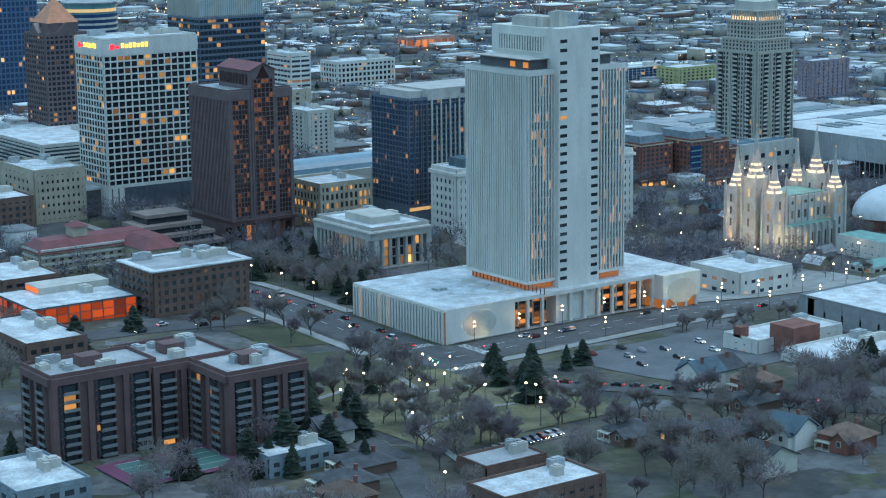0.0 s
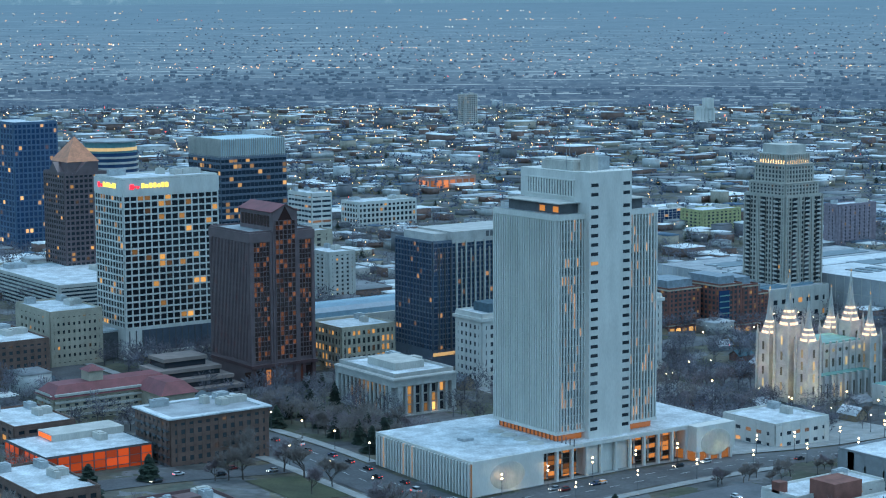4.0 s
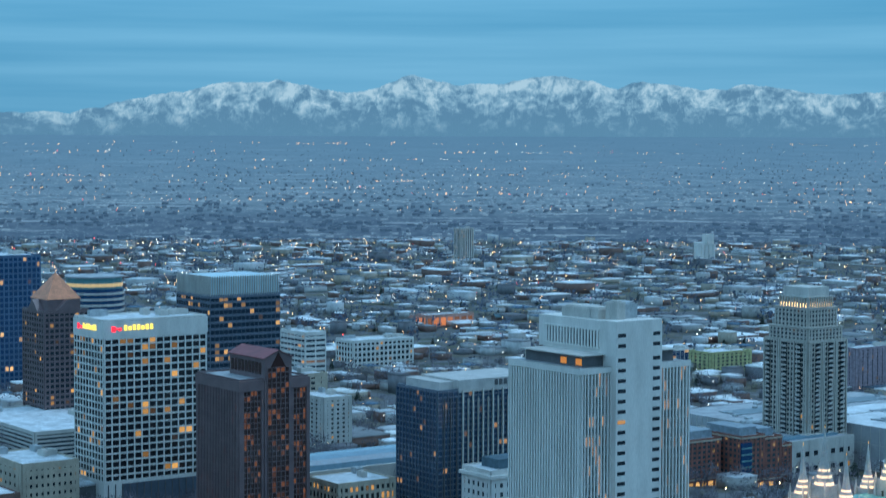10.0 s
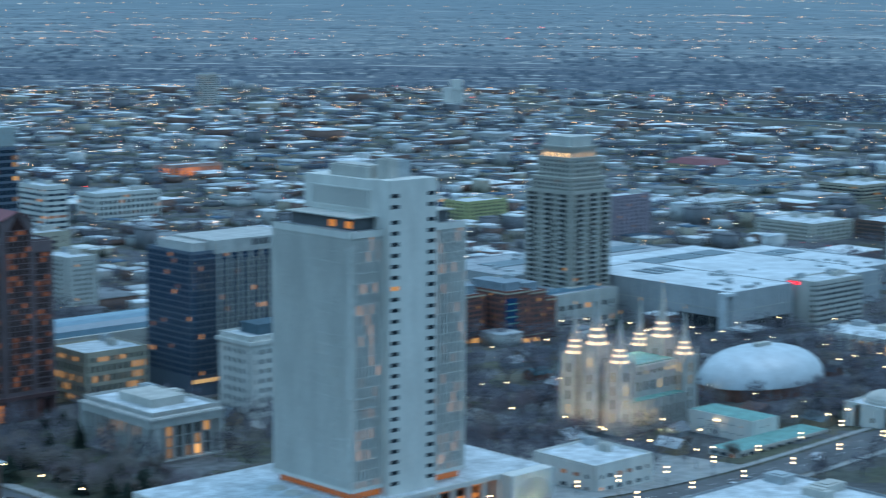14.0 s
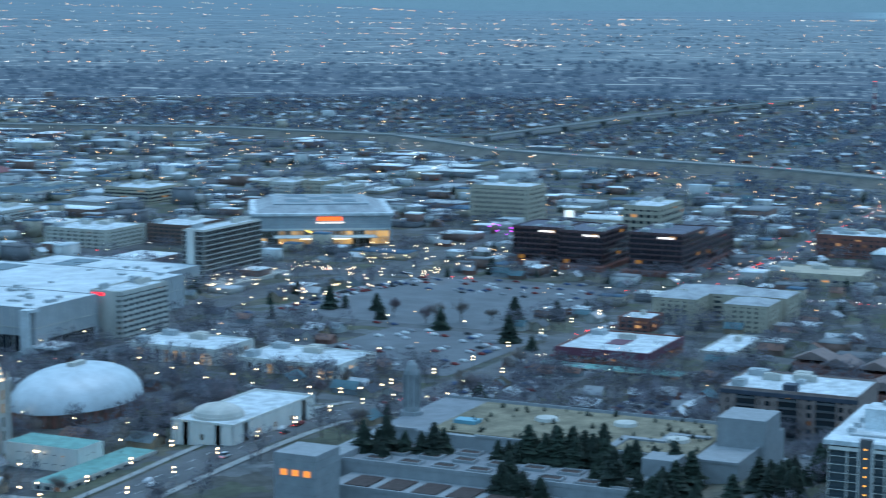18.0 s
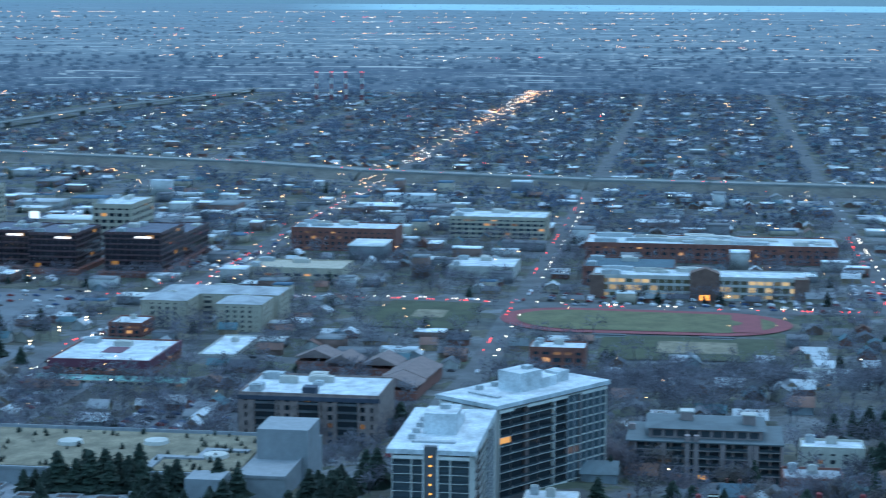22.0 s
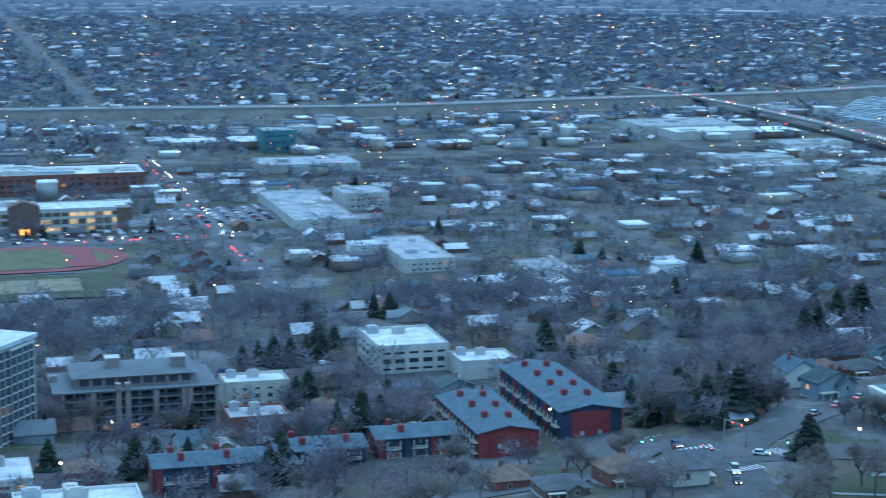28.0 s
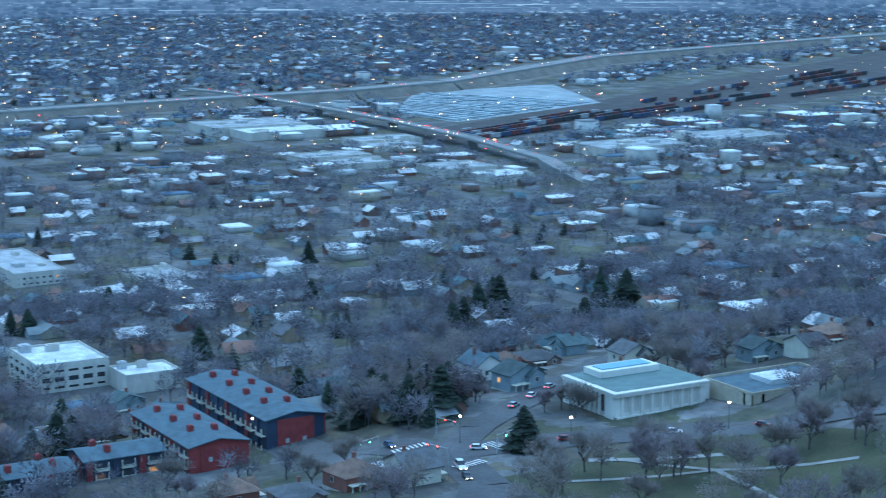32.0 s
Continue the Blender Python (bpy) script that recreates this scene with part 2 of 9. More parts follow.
def span(p, a, n, s0, s1, d0, d1, z0, z1):
    """The box along a face from s0 to s1, from depth d0 to d1 outward, from z0 to z1."""
    xs = [p[0] + a[0] * s + n[0] * d for s in (s0, s1) for d in (d0, d1)]
    ys = [p[1] + a[1] * s + n[1] * d for s in (s0, s1) for d in (d0, d1)]
    return min(xs), max(xs), min(ys), max(ys), z0, z1


SHARED = {}


def pane_mesh(n, w, h, material):
    key = (n, round(w, 2), round(h, 2), material.name)
    if key not in SHARED:
        u, v = abs(n[1]) * w / 2 + abs(n[0]) * 0.04, abs(n[0]) * w / 2 + abs(n[1]) * 0.04
        SHARED[key] = boxes((-u, u, -v, v, -h / 2, h / 2))
        SHARED[key].materials.append(material)
    return SHARED[key]


def facade(root, side, dims, z0, z1, bays, floors, skin, glass, pier=0.3, sill=0.35, deep=0.35, limit=140, vertical=True, pane_name="window_pane", keep=False):
    """Piers and spandrels proud of the wall, and a pane in each opening between them."""
    p, a, n, length = face_frame(side, *dims)
    bw, fh = length / bays, (z1 - z0) / floors
    q = root.matrix_basis.translation
    far = not keep and max(bw * (1 - pier), fh * (1 - sill)) * 3400 / math.hypot(q.x - 560, q.y - 680) < 17
    frame_boxes = []
    for k in range(bays + 1) if pier > 0 else ():
        s = min(max(k * bw, bw * pier / 2), length - bw * pier / 2)
        frame_boxes.append(("pier", s, span(p, a, n, s - bw * pier / 2, s + bw * pier / 2, -0.05, deep, z0, z1)))
    for k in range(floors + 1) if sill > 0 else ():
        z = min(max(z0 + k * fh, z0 + fh * sill / 2), z1 - fh * sill / 2)
        frame_boxes.append(("spandrel", z, span(p, a, n, 0, length, -0.05, deep * (0.75 if vertical else 1.2), z - fh * sill / 2, z + fh * sill / 2)))
    if far and frame_boxes:
        tagged(part("facade_frame", boxes(*[b for *_, b in frame_boxes]), skin, root), kind="stuff")
    else:
        for nm, _, b in frame_boxes:
            part(nm, boxes(b), skin, root)
    w, h = bw * (1 - max(pier, 0.04)), fh * (1 - max(sill, 0.04))
    if far:
        limit = 0
    pmesh = pane_mesh(n, w, h, glass[0])
    rest = []
    for j in range(floors - 1, -1, -1):
        for i in range(bays):
            s, z = (i + 0.5) * bw, z0 + (j + 0.5) * fh
            x, y = p[0] + a[0] * s + n[0] * 0.06, p[1] + a[1] * s + n[1] * 0.06
            if (floors - 1 - j) * bays + i < limit:
                part(pane_name, pmesh, None, root, at=(x, y, z))
            else:
                rest.append(span((x, y), a, n, -w / 2, w / 2, -0.04, 0.04, z - h / 2, z + h / 2))
    if rest:
        tagged(part("lower_glazing", boxes(*rest), glass[1], root), kind="stuff")


def glazing(name, tint, lit, colour=WARM, power=3.0):
    return panes(name, tint, lit, colour, power, "object"), panes(name, tint, lit, colour, power, "island")


G_OFFICE = glazing("office_glass", (0.03, 0.045, 0.06), 0.09, (1.0, 0.50, 0.17), 0.7)
G_BLUE = glazing("blue_glass", (0.018, 0.055, 0.13), 0.07, (1.0, 0.55, 0.18), 0.9)
G_FLAT = glazing("flat_glass", (0.025, 0.032, 0.04), 0.012, WARM, 0.6)
G_HOME = glazing("home_glass", (0.05, 0.06, 0.07), 0.035, WARM, 0.5)
G_RED = glazing("bronze_glass", (0.045, 0.018, 0.016), 0.05, (1.0, 0.30, 0.08), 0.45)
G_DARK = glazing("dark_glass", (0.02, 0.026, 0.034), 0.07, WARM, 0.7)


def roof_top(root, dims, z, material, units=3, parapet=0.9, seed=1, skin=PALE):
    """Roof sheet inside a parapet, with a few plant boxes."""
    x0, x1, y0, y1 = dims
    rnd = random.Random(seed)
    part("roof", boxes((x0 + 0.3, x1 - 0.3, y0 + 0.3, y1 - 0.3, z - 0.1, z + 0.08)), material, root)
    if parapet:
        edges = ((x0, x1, y0, y0 + 0.35), (x0, x1, y1 - 0.35, y1), (x0, x0 + 0.35, y0 + 0.35, y1 - 0.35), (x1 - 0.35, x1, y0 + 0.35, y1 - 0.35))
        part("parapet", boxes(*[(*b, z - 0.1, z + parapet) for b in edges]), skin, root)
    for k in range(units):
        w, d, h = rnd.uniform(0.06, 0.22) * (x1 - x0), rnd.uniform(0.06, 0.2) * (y1 - y0), rnd.uniform(1.2, 3.2)
        x, y = rnd.uniform(x0 + 1.5, x1 - w - 1.5), rnd.uniform(y0 + 1.5, y1 - d - 1.5)
        part("rooftop_unit", boxes((x, x + w, y, y + d, z + 0.08, z + h), (x + w * 0.2, x + w * 0.8, y + d * 0.2, y + d * 0.8, z + h, z + h + 0.35)), METAL if k % 2 else PALE, root)


RECTS = []


def block(name, label, x0, x1, y0, y1, to, core=DARK, skin=PALE, sides="NE", bays=(8, 6), floors=6, glass=G_OFFICE, pier=0.35, sill=0.4, roof=ROOFW,
          base=0.0, units=4, parapet=0.9, limit=140, deep=0.35, z=None, category="building", top=0.0, seed=1, group="", turn=0, vertical=True):
    """An upright building on its rectangle up to the height to: core, facades with recessed windows, roof."""
    RECTS.append((x0, x1, y0, y1))
    cx, cy = (x0 + x1) / 2, (y0 + y1) / 2
    zs = [gz(x, y) for x in (x0, x1) for y in (y0, y1)]
    zb = min(zs) - 0.5 if z is None else z
    root = thing(name, cx, cy, zb, label, category, group, turn=turn)
    d = (x0 - cx, x1 - cx, y0 - cy, y1 - cy)
    h = to - zb
    part("wall", boxes((*d, 0, h)), core, root)
    if base:
        part("base_storey", boxes((d[0] - 0.3, d[1] + 0.3, d[2] - 0.3, d[3] + 0.3, 0, base)), skin, root)
    if top:
        part("top_band", boxes((d[0] - deep, d[1] + deep, d[2] - deep, d[3] + deep, h - top, h - 0.12)), skin, root)
    for s in sides:
        facade(root, s, d, base, h - top, bays[0] if s in "NS" else bays[1], floors, skin, glass, pier, sill, deep, int(limit * 0.20), vertical)
    roof_top(root, d, h, roof, units, parapet, seed, skin)
    return root, d

# ---- the land ----
def steps(lo, mid_lo, mid_hi, hi, fine, coarse):
    a = list(np.arange(lo, mid_lo, coarse)) + list(np.arange(mid_lo, mid_hi, fine)) + list(np.arange(mid_hi, hi + 1, coarse))
    return np.array(a)


def sheet(xs, ys, lift=0.0):
    gx, gy = np.meshgrid(xs, ys, indexing="ij")
    z = ground(gx, gy) + lift
    vs = np.stack([gx, gy, z], -1).reshape(-1, 3)
    nx, ny = len(xs), len(ys)
    i = (np.arange(nx - 1)[:, None] * ny + np.arange(ny - 1)[None]).ravel()
    return mesh(vs.tolist(), np.stack([i, i + ny, i + ny + 1, i + 1], -1).tolist())


def ground_material():
    """Dry winter grass, bare soil and worn paving in plots of garden size."""
    m = mat("city_ground", (0.062, 0.060, 0.056), 0.95, 0.45, 26, 4)
    n, l = m.node_tree.nodes, m.node_tree.links
    scale = [q for q in n if q.bl_idname == "ShaderNodeVectorMath"][0]
    tc = [q for q in n if q.bl_idname == "ShaderNodeTexCoord"][0]
    v = n.new("ShaderNodeTexVoronoi")
    v.inputs["Scale"].default_value = 0.055
    wob = n.new("ShaderNodeTexNoise")
    wob.inputs["Scale"].default_value, wob.inputs["Detail"].default_value = 0.12, 5
    l.new(tc.outputs["Object"], wob.inputs["Vector"])
    big = n.new("ShaderNodeVectorMath")
    big.operation = "MULTIPLY_ADD"
    big.inputs[1].default_value = (26, 26, 0)
    l.new(wob.outputs["Color"], big.inputs[0])
    l.new(tc.outputs["Object"], big.inputs[2])
    l.new(big.outputs[0], v.inputs["Vector"])
    r = n.new("ShaderNodeValToRGB")
    r.color_ramp.interpolation = "LINEAR"
    for k, c in enumerate(((0.080, 0.075, 0.050), (0.058, 0.064, 0.036), (0.078, 0.077, 0.078), (0.100, 0.086, 0.058), (0.046, 0.045, 0.046), (0.118, 0.119, 0.121))):
        e = r.color_ramp.elements[k] if k < 2 else r.color_ramp.elements.new(k / 6)
        e.position, e.color = k / 6, (*c, 1)
    sep = n.new("ShaderNodeSeparateXYZ")
    l.new(v.outputs["Color"], sep.inputs[0])
    l.new(sep.outputs["X"], r.inputs["Fac"])
    l.new(r.outputs["Color"], scale.inputs[0])
    return m


HUB = (530.0, 650.0)
land = tagged(new("ground", sheet(steps(-4300, -1100, 800, 5300, 14, 130), steps(-4200, -500, 1300, 5400, 14, 130))), "winter city ground of dry grass and worn paving", "ground", kind="structure")
land.data.materials.append(ground_material())
for f in land.data.polygons:
    f.use_smooth = True

# Far valley: a sheet that climbs to the horizon, behind all that stands in the city. Its haze is painted and glows.
FAR0, FAR1, DEEP = 3950.0, 4780.0, 2.6


def far_material():
    m = bpy.data.materials.new("far_valley")
    m.use_nodes = True
    n, l = m.node_tree.nodes, m.node_tree.links
    b = n["Principled BSDF"]
    b.inputs["Roughness"].default_value = 1.0
    uv = n.new("ShaderNodeUVMap")
    sep = n.new("ShaderNodeSeparateXYZ")
    l.new(uv.outputs[0], sep.inputs[0])

    def noise_at(scale, sx, sy, lo, hi):
        mp = n.new("ShaderNodeMapping")
        mp.inputs["Scale"].default_value = (sx, sy, 1)
        l.new(uv.outputs[0], mp.inputs["Vector"])
        t = n.new("ShaderNodeTexNoise")
        t.inputs["Scale"].default_value, t.inputs["Detail"].default_value = scale, 5
        l.new(mp.outputs[0], t.inputs["Vector"])
        r = n.new("ShaderNodeMapRange")
        r.inputs["From Min"].default_value, r.inputs["From Max"].default_value = lo, hi
        l.new(t.outputs["Fac"], r.inputs["Value"])
        return r.outputs[0]

    def blend(f, a, c):
        x = n.new("ShaderNodeMix")
        x.data_type = "RGBA"
        l.new(f, x.inputs[0])
        for sock, v in ((x.inputs[6], a), (x.inputs[7], c)):
            if isinstance(v, tuple):
                sock.default_value = (*v, 1)
            else:
                l.new(v, sock)
        return x.outputs[2]

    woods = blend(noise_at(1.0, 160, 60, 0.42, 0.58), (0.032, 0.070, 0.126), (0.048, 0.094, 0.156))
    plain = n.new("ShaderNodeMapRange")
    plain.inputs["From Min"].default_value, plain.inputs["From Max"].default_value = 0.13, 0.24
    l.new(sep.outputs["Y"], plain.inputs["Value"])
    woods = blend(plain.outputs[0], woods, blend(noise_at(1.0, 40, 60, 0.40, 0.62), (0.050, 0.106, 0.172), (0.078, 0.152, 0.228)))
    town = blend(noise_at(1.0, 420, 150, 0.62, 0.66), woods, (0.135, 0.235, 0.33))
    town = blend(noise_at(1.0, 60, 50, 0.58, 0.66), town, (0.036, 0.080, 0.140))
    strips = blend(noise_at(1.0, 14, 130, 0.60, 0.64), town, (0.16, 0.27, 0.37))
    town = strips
    # Haze is painted: the ground colours fade to blue towards the horizon.
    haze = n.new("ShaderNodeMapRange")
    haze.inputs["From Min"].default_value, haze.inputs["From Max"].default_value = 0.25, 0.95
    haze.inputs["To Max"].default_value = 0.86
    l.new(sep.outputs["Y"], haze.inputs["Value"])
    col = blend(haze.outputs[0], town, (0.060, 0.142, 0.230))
    # the salt lake, a pale sheet along the western horizon, its sky reflection painted in
    wave = n.new("ShaderNodeMath")
    wave.operation = "MULTIPLY_ADD"
    l.new(noise_at(1.0, 9, 3, 0.3, 0.7), wave.inputs[0])
    wave.inputs[1].default_value = 0.05
    l.new(sep.outputs["Y"], wave.inputs[2])
    shore = n.new("ShaderNodeMapRange")
    shore.inputs["From Min"].default_value, shore.inputs["From Max"].default_value = 0.80, 0.815
    l.new(wave.outputs[0], shore.inputs["Value"])
    north = n.new("ShaderNodeMapRange")
    north.inputs["From Min"].default_value, north.inputs["From Max"].default_value = 1.80, 1.74
    l.new(sep.outputs["X"], north.inputs["Value"])
    lake = n.new("ShaderNodeMath")
    lake.operation = "MULTIPLY"
    l.new(shore.outputs[0], lake.inputs[0])
    l.new(north.outputs[0], lake.inputs[1])
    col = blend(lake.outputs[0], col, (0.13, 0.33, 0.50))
    # The sheet takes no light; all its colour is emission.
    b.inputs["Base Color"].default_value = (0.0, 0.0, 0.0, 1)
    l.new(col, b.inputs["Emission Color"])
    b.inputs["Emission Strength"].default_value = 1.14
    return m


def ring(rs, zs, az, vscale):
    vs, uvs = [], []
    for i, (r, z) in enumerate(zip(rs, zs)):
        for a in az:
            vs.append((HUB[0] - r * math.sin(a), HUB[1] + r * math.cos(a), z + float(valley_rise(a, i / (len(rs) - 1)))))
    na = len(az)
    fs = [(i * na + j, i * na + j + 1, (i + 1) * na + j + 1, (i + 1) * na + j) for i in range(len(rs) - 1) for j in range(na - 1)]
    me = mesh(vs, fs)
    layer = me.uv_layers.new(name="map")
    idx = np.empty(len(me.loops), int)
    me.loops.foreach_get("vertex_index", idx)
    layer.data.foreach_set("uv", np.stack([az[0] + (idx % na) * (az[-1] - az[0]) / (na - 1), (idx // na) / (len(rs) - 1)], -1).ravel() * np.tile(vscale, len(idx)))
    return me


def valley_rise(a, u):
    """How far the valley floor climbs towards the foot of the south-western range."""
    return 58 * np.clip((a - 2.0) / 0.25, 0, 1) * np.clip((u - 0.35) / 0.65, 0, 1) ** 2


rs = np.linspace(FAR0, FAR1, 40)
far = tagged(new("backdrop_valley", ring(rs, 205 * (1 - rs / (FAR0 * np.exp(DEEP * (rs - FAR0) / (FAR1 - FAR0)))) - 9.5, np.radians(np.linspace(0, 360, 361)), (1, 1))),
             "valley floor with woods and roofs, blue haze put into its glow", "distance", kind="structure")
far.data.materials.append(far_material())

# Far snowy range in the south-west, a ridge line with ribs.
RIDGE = [(-16, 0.9), (-13, 0.98), (-11.5, 0.98), (-9.4, 1.4), (-6.8, 1.95), (-5.4, 1.95), (-3.1, 1.6), (-1.1, 2.13), (0.3, 1.84), (1.5, 1.84), (2.9, 2.13),
         (3.7, 2.13), (5.0, 1.75), (5.8, 2.0), (7.6, 1.7), (8.8, 1.92), (10.3, 1.75), (11.7, 1.55), (13.1, 1.68), (16, 1.4), (20, 1.1), (26, 0.75), (34, 0.6), (44, 0.5), (60, 0.45), (72, 0.4)]


def range_mesh():
    na, nz = 900, 24
    offs = np.linspace(-16, 72, na)
    top = np.interp(offs, *zip(*RIDGE))
    vs, uvs = [], []
    for k in range(nz):
        f = k / (nz - 1)
        for o, t in zip(offs, top):
            rough = noise.fractal(Vector((o * 1.1, 3.1, 0.5)), 0.9, 2.0, 6)
            ang = math.radians((t + 0.11 * rough + 0.06) * f - 0.5 * (1 - f))
            a = math.radians(144.3 - o)
            r = 4790 + 80 * f - 12 * noise.fractal(Vector((o * 3, f * 2, 7.7)), 0.9, 2.0, 5)
            vs.append((HUB[0] - r * math.sin(a), HUB[1] + r * math.cos(a), 205 + r * math.tan(ang)))
            uvs.append((o, f * (0.55 + 0.25 * t)))
    fs = [(k * na + j, k * na + j + 1, (k + 1) * na + j + 1, (k + 1) * na + j) for k in range(nz - 1) for j in range(na - 1)]
    me = mesh(vs, fs)
    layer = me.uv_layers.new(name="map")
    idx = np.empty(len(me.loops), int)
    me.loops.foreach_get("vertex_index", idx)
    layer.data.foreach_set("uv", np.array(uvs)[idx].ravel())
    return me


def snow_material():
    """Snow on the upper slopes, bare ribs running down them, haze painted at the foot; all of it glows."""
    m = bpy.data.materials.new("far_snow_rock_haze_glow")
    m.use_nodes = True
    n, l = m.node_tree.nodes, m.node_tree.links
    b = n["Principled BSDF"]
    b.inputs["Base Color"].default_value = (0, 0, 0, 1)
    b.inputs["Roughness"].default_value = 1
    uv = n.new("ShaderNodeUVMap")
    sep = n.new("ShaderNodeSeparateXYZ")
    l.new(uv.outputs[0], sep.inputs[0])
    total = None
    for sx, sy, detail, weight in ((1.0, 3.6, 8, 1.1), (3.0, 7.0, 7, 0.75)):
        mp = n.new("ShaderNodeMapping")
        mp.inputs["Scale"].default_value = (sx, sy, 1)
        mp.inputs["Rotation"].default_value = (0, 0, 0.75 if sx < 2 else -0.7)
        l.new(uv.outputs[0], mp.inputs["Vector"])
        t = n.new("ShaderNodeTexNoise")
        t.inputs["Scale"].default_value, t.inputs["Detail"].default_value, t.inputs["Roughness"].default_value, t.inputs["Distortion"].default_value = 1.0, detail, 0.68, 0.6
        l.new(mp.outputs[0], t.inputs["Vector"])
        k = n.new("ShaderNodeMath")
        k.operation = "MULTIPLY_ADD"
        l.new(t.outputs["Fac"], k.inputs[0])
        k.inputs[1].default_value = weight
        if total is not None:
            l.new(total, k.inputs[2])
        else:
            k.inputs[2].default_value = -0.90
        total = k.outputs[0]
    k = n.new("ShaderNodeMath")
    k.operation = "MULTIPLY_ADD"
    l.new(sep.outputs["Y"], k.inputs[0])
    k.inputs[1].default_value = 0.36
    l.new(total, k.inputs[2])
    ramp = n.new("ShaderNodeValToRGB")
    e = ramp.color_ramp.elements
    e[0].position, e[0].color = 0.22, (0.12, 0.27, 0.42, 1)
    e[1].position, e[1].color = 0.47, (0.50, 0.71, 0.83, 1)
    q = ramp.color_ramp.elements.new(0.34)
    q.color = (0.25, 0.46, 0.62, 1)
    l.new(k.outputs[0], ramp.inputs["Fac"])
    # Haze is blended into the colour, strongest at the foot of the slopes.
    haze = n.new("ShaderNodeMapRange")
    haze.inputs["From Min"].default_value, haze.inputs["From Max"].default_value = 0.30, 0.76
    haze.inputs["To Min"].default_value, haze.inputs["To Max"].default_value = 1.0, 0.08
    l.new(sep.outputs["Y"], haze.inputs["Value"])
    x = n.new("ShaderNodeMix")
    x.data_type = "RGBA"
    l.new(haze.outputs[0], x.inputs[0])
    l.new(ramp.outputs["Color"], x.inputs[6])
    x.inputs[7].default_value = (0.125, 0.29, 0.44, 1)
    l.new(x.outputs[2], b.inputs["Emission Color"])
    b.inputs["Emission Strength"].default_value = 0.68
    return m


mountains = tagged(new("backdrop_mountains", range_mesh()), "snow-covered mountain range, blue haze painted into its glow", "mountain range", kind="structure")
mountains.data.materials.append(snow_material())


# ---- roads ----
ROADS = []


def road(name, x0, y0, x1, y1, width, material=ASPH, lift=0.12, kind="structure", label="", step=12.0):
    """A strip that follows the land."""
    length = math.hypot(x1 - x0, y1 - y0)
    ux, uy = (x1 - x0) / length, (y1 - y0) / length
    n = max(2, int(length / step))
    k = max(1, int(width / 10))
    vs = []
    for i in range(n + 1):
        for j in range(k + 1):
            s, o = length * i / n, width * (j / k - 0.5)
            x, y = x0 + ux * s - uy * o, y0 + uy * s + ux * o
            vs.append((x, y, gz(x, y) + lift))
    fs = [(i * (k + 1) + j, i * (k + 1) + j + 1, (i + 1) * (k + 1) + j + 1, (i + 1) * (k + 1) + j) for i in range(n) for j in range(k)]
    me = mesh(vs, fs)
    me.materials.append(material)
    ob = tagged(new(name, me), label or "grey asphalt street", "road", kind=kind)
    ROADS.append((x0, y0, x1, y1, width))
    return ob


def patch(name, x0, x1, y0, y1, material, lift, label, category="ground"):
    me = sheet(np.linspace(x0, x1, max(2, int((x1 - x0) / 10) + 1)), np.linspace(y0, y1, max(2, int((y1 - y0) / 10) + 1)), lift)
    me.materials.append(material)
    return tagged(new(name, me), label, category, kind="structure")


def route(name, pts, width, lift=0.2, material=ASPH, label=""):
    """A street of several straight legs."""
    for k, ((ax, ay), (bx, by)) in enumerate(zip(pts, pts[1:])):
        road(name, ax, ay, bx, by, width, lift=lift + 0.012 * k, material=material, label=label)


# streets of the plain
for y, w in ((0, 26), (254, 24), (482, 17), (723, 16), (-241, 24), (-482, 24), (-724, 24), (-965, 24), (965, 14), (1206, 14)):
    road("road", -3400, y, {723: -16, 482: 6, 965: -150, 1206: -300}.get(y, 250), y, w, STREET)
for x, w in ((-241, 20), (-482, 20), (-724, 24), (-965, 20), (-1206, 18), (-1448, 18), (-2200, 16), (-2700, 16)):
    road("road", x, -2400, x, 1500 if x < -600 else 720, w, STREET, lift=0.16)
road("road", 241, -900, 243, 258, 26, lift=0.18)
route("road", [(243, 258), (243, 287), (235, 322), (215, 367), (196, 402), (140, 476)], 16)
route("road", [(333, 300), (334, 318), (337, 350), (339, 371), (356, 408), (392, 452)], 10)
route("road", [(232, 164), (270, 164), (317, 158), (440, 150)], 17)
route("road", [(10, 256), (8, 400), (4, 560), (4, 640), (9, 742)], 14)
route("road", [(-16, 738), (9, 744), (16, 768), (30, 808), (58, 832), (110, 858)], 15)
route("road", [(9, 744), (-8, 764), (-24, 790), (-44, 822), (-80, 880)], 11)
route("road", [(9, 744), (44, 735), (90, 700)], 13)
route("road", [(-60, 545), (-72, 560), (-108, 577), (-156, 604), (-200, 640)], 9)
# pavements along the main streets
for x0, y0, x1, y1, w in ((259, -200, 261, 236, 5), (224, -200, 226, 172, 5), (95, 270, 240, 272, 5), (-235, 238, 222, 238, 4), (-235, 270, -6, 270, 4), (40, 770, 60, 800, 3)):
    road("pavement", x0, y0, x1, y1, w, WALKM, 0.34, label="pale concrete pavement")
# lane lines, one painted set a street
for name, places in (("lane_line", [(230 - k * 12, 254 + o, 5.0, 0.3) for k in range(38) for o in (-3.6, 3.6)]), ("lane_line", [(241.5 + o, 60 + k * 12, 0.3, 5.0) for k in range(14) for o in (-4, 4)])):
    vs, fs = [], []
    for x, y, w, d in places:
        k = len(vs)
        vs += [(x + u * w, y + v * d, gz(x + u * w, y + v * d) + 0.34) for u, v in ((0, 0), (1, 0), (1, 1), (0, 1))]
        fs.append((k, k + 1, k + 2, k + 3))
    me = mesh(vs, fs)
    me.materials.append(PAINT)
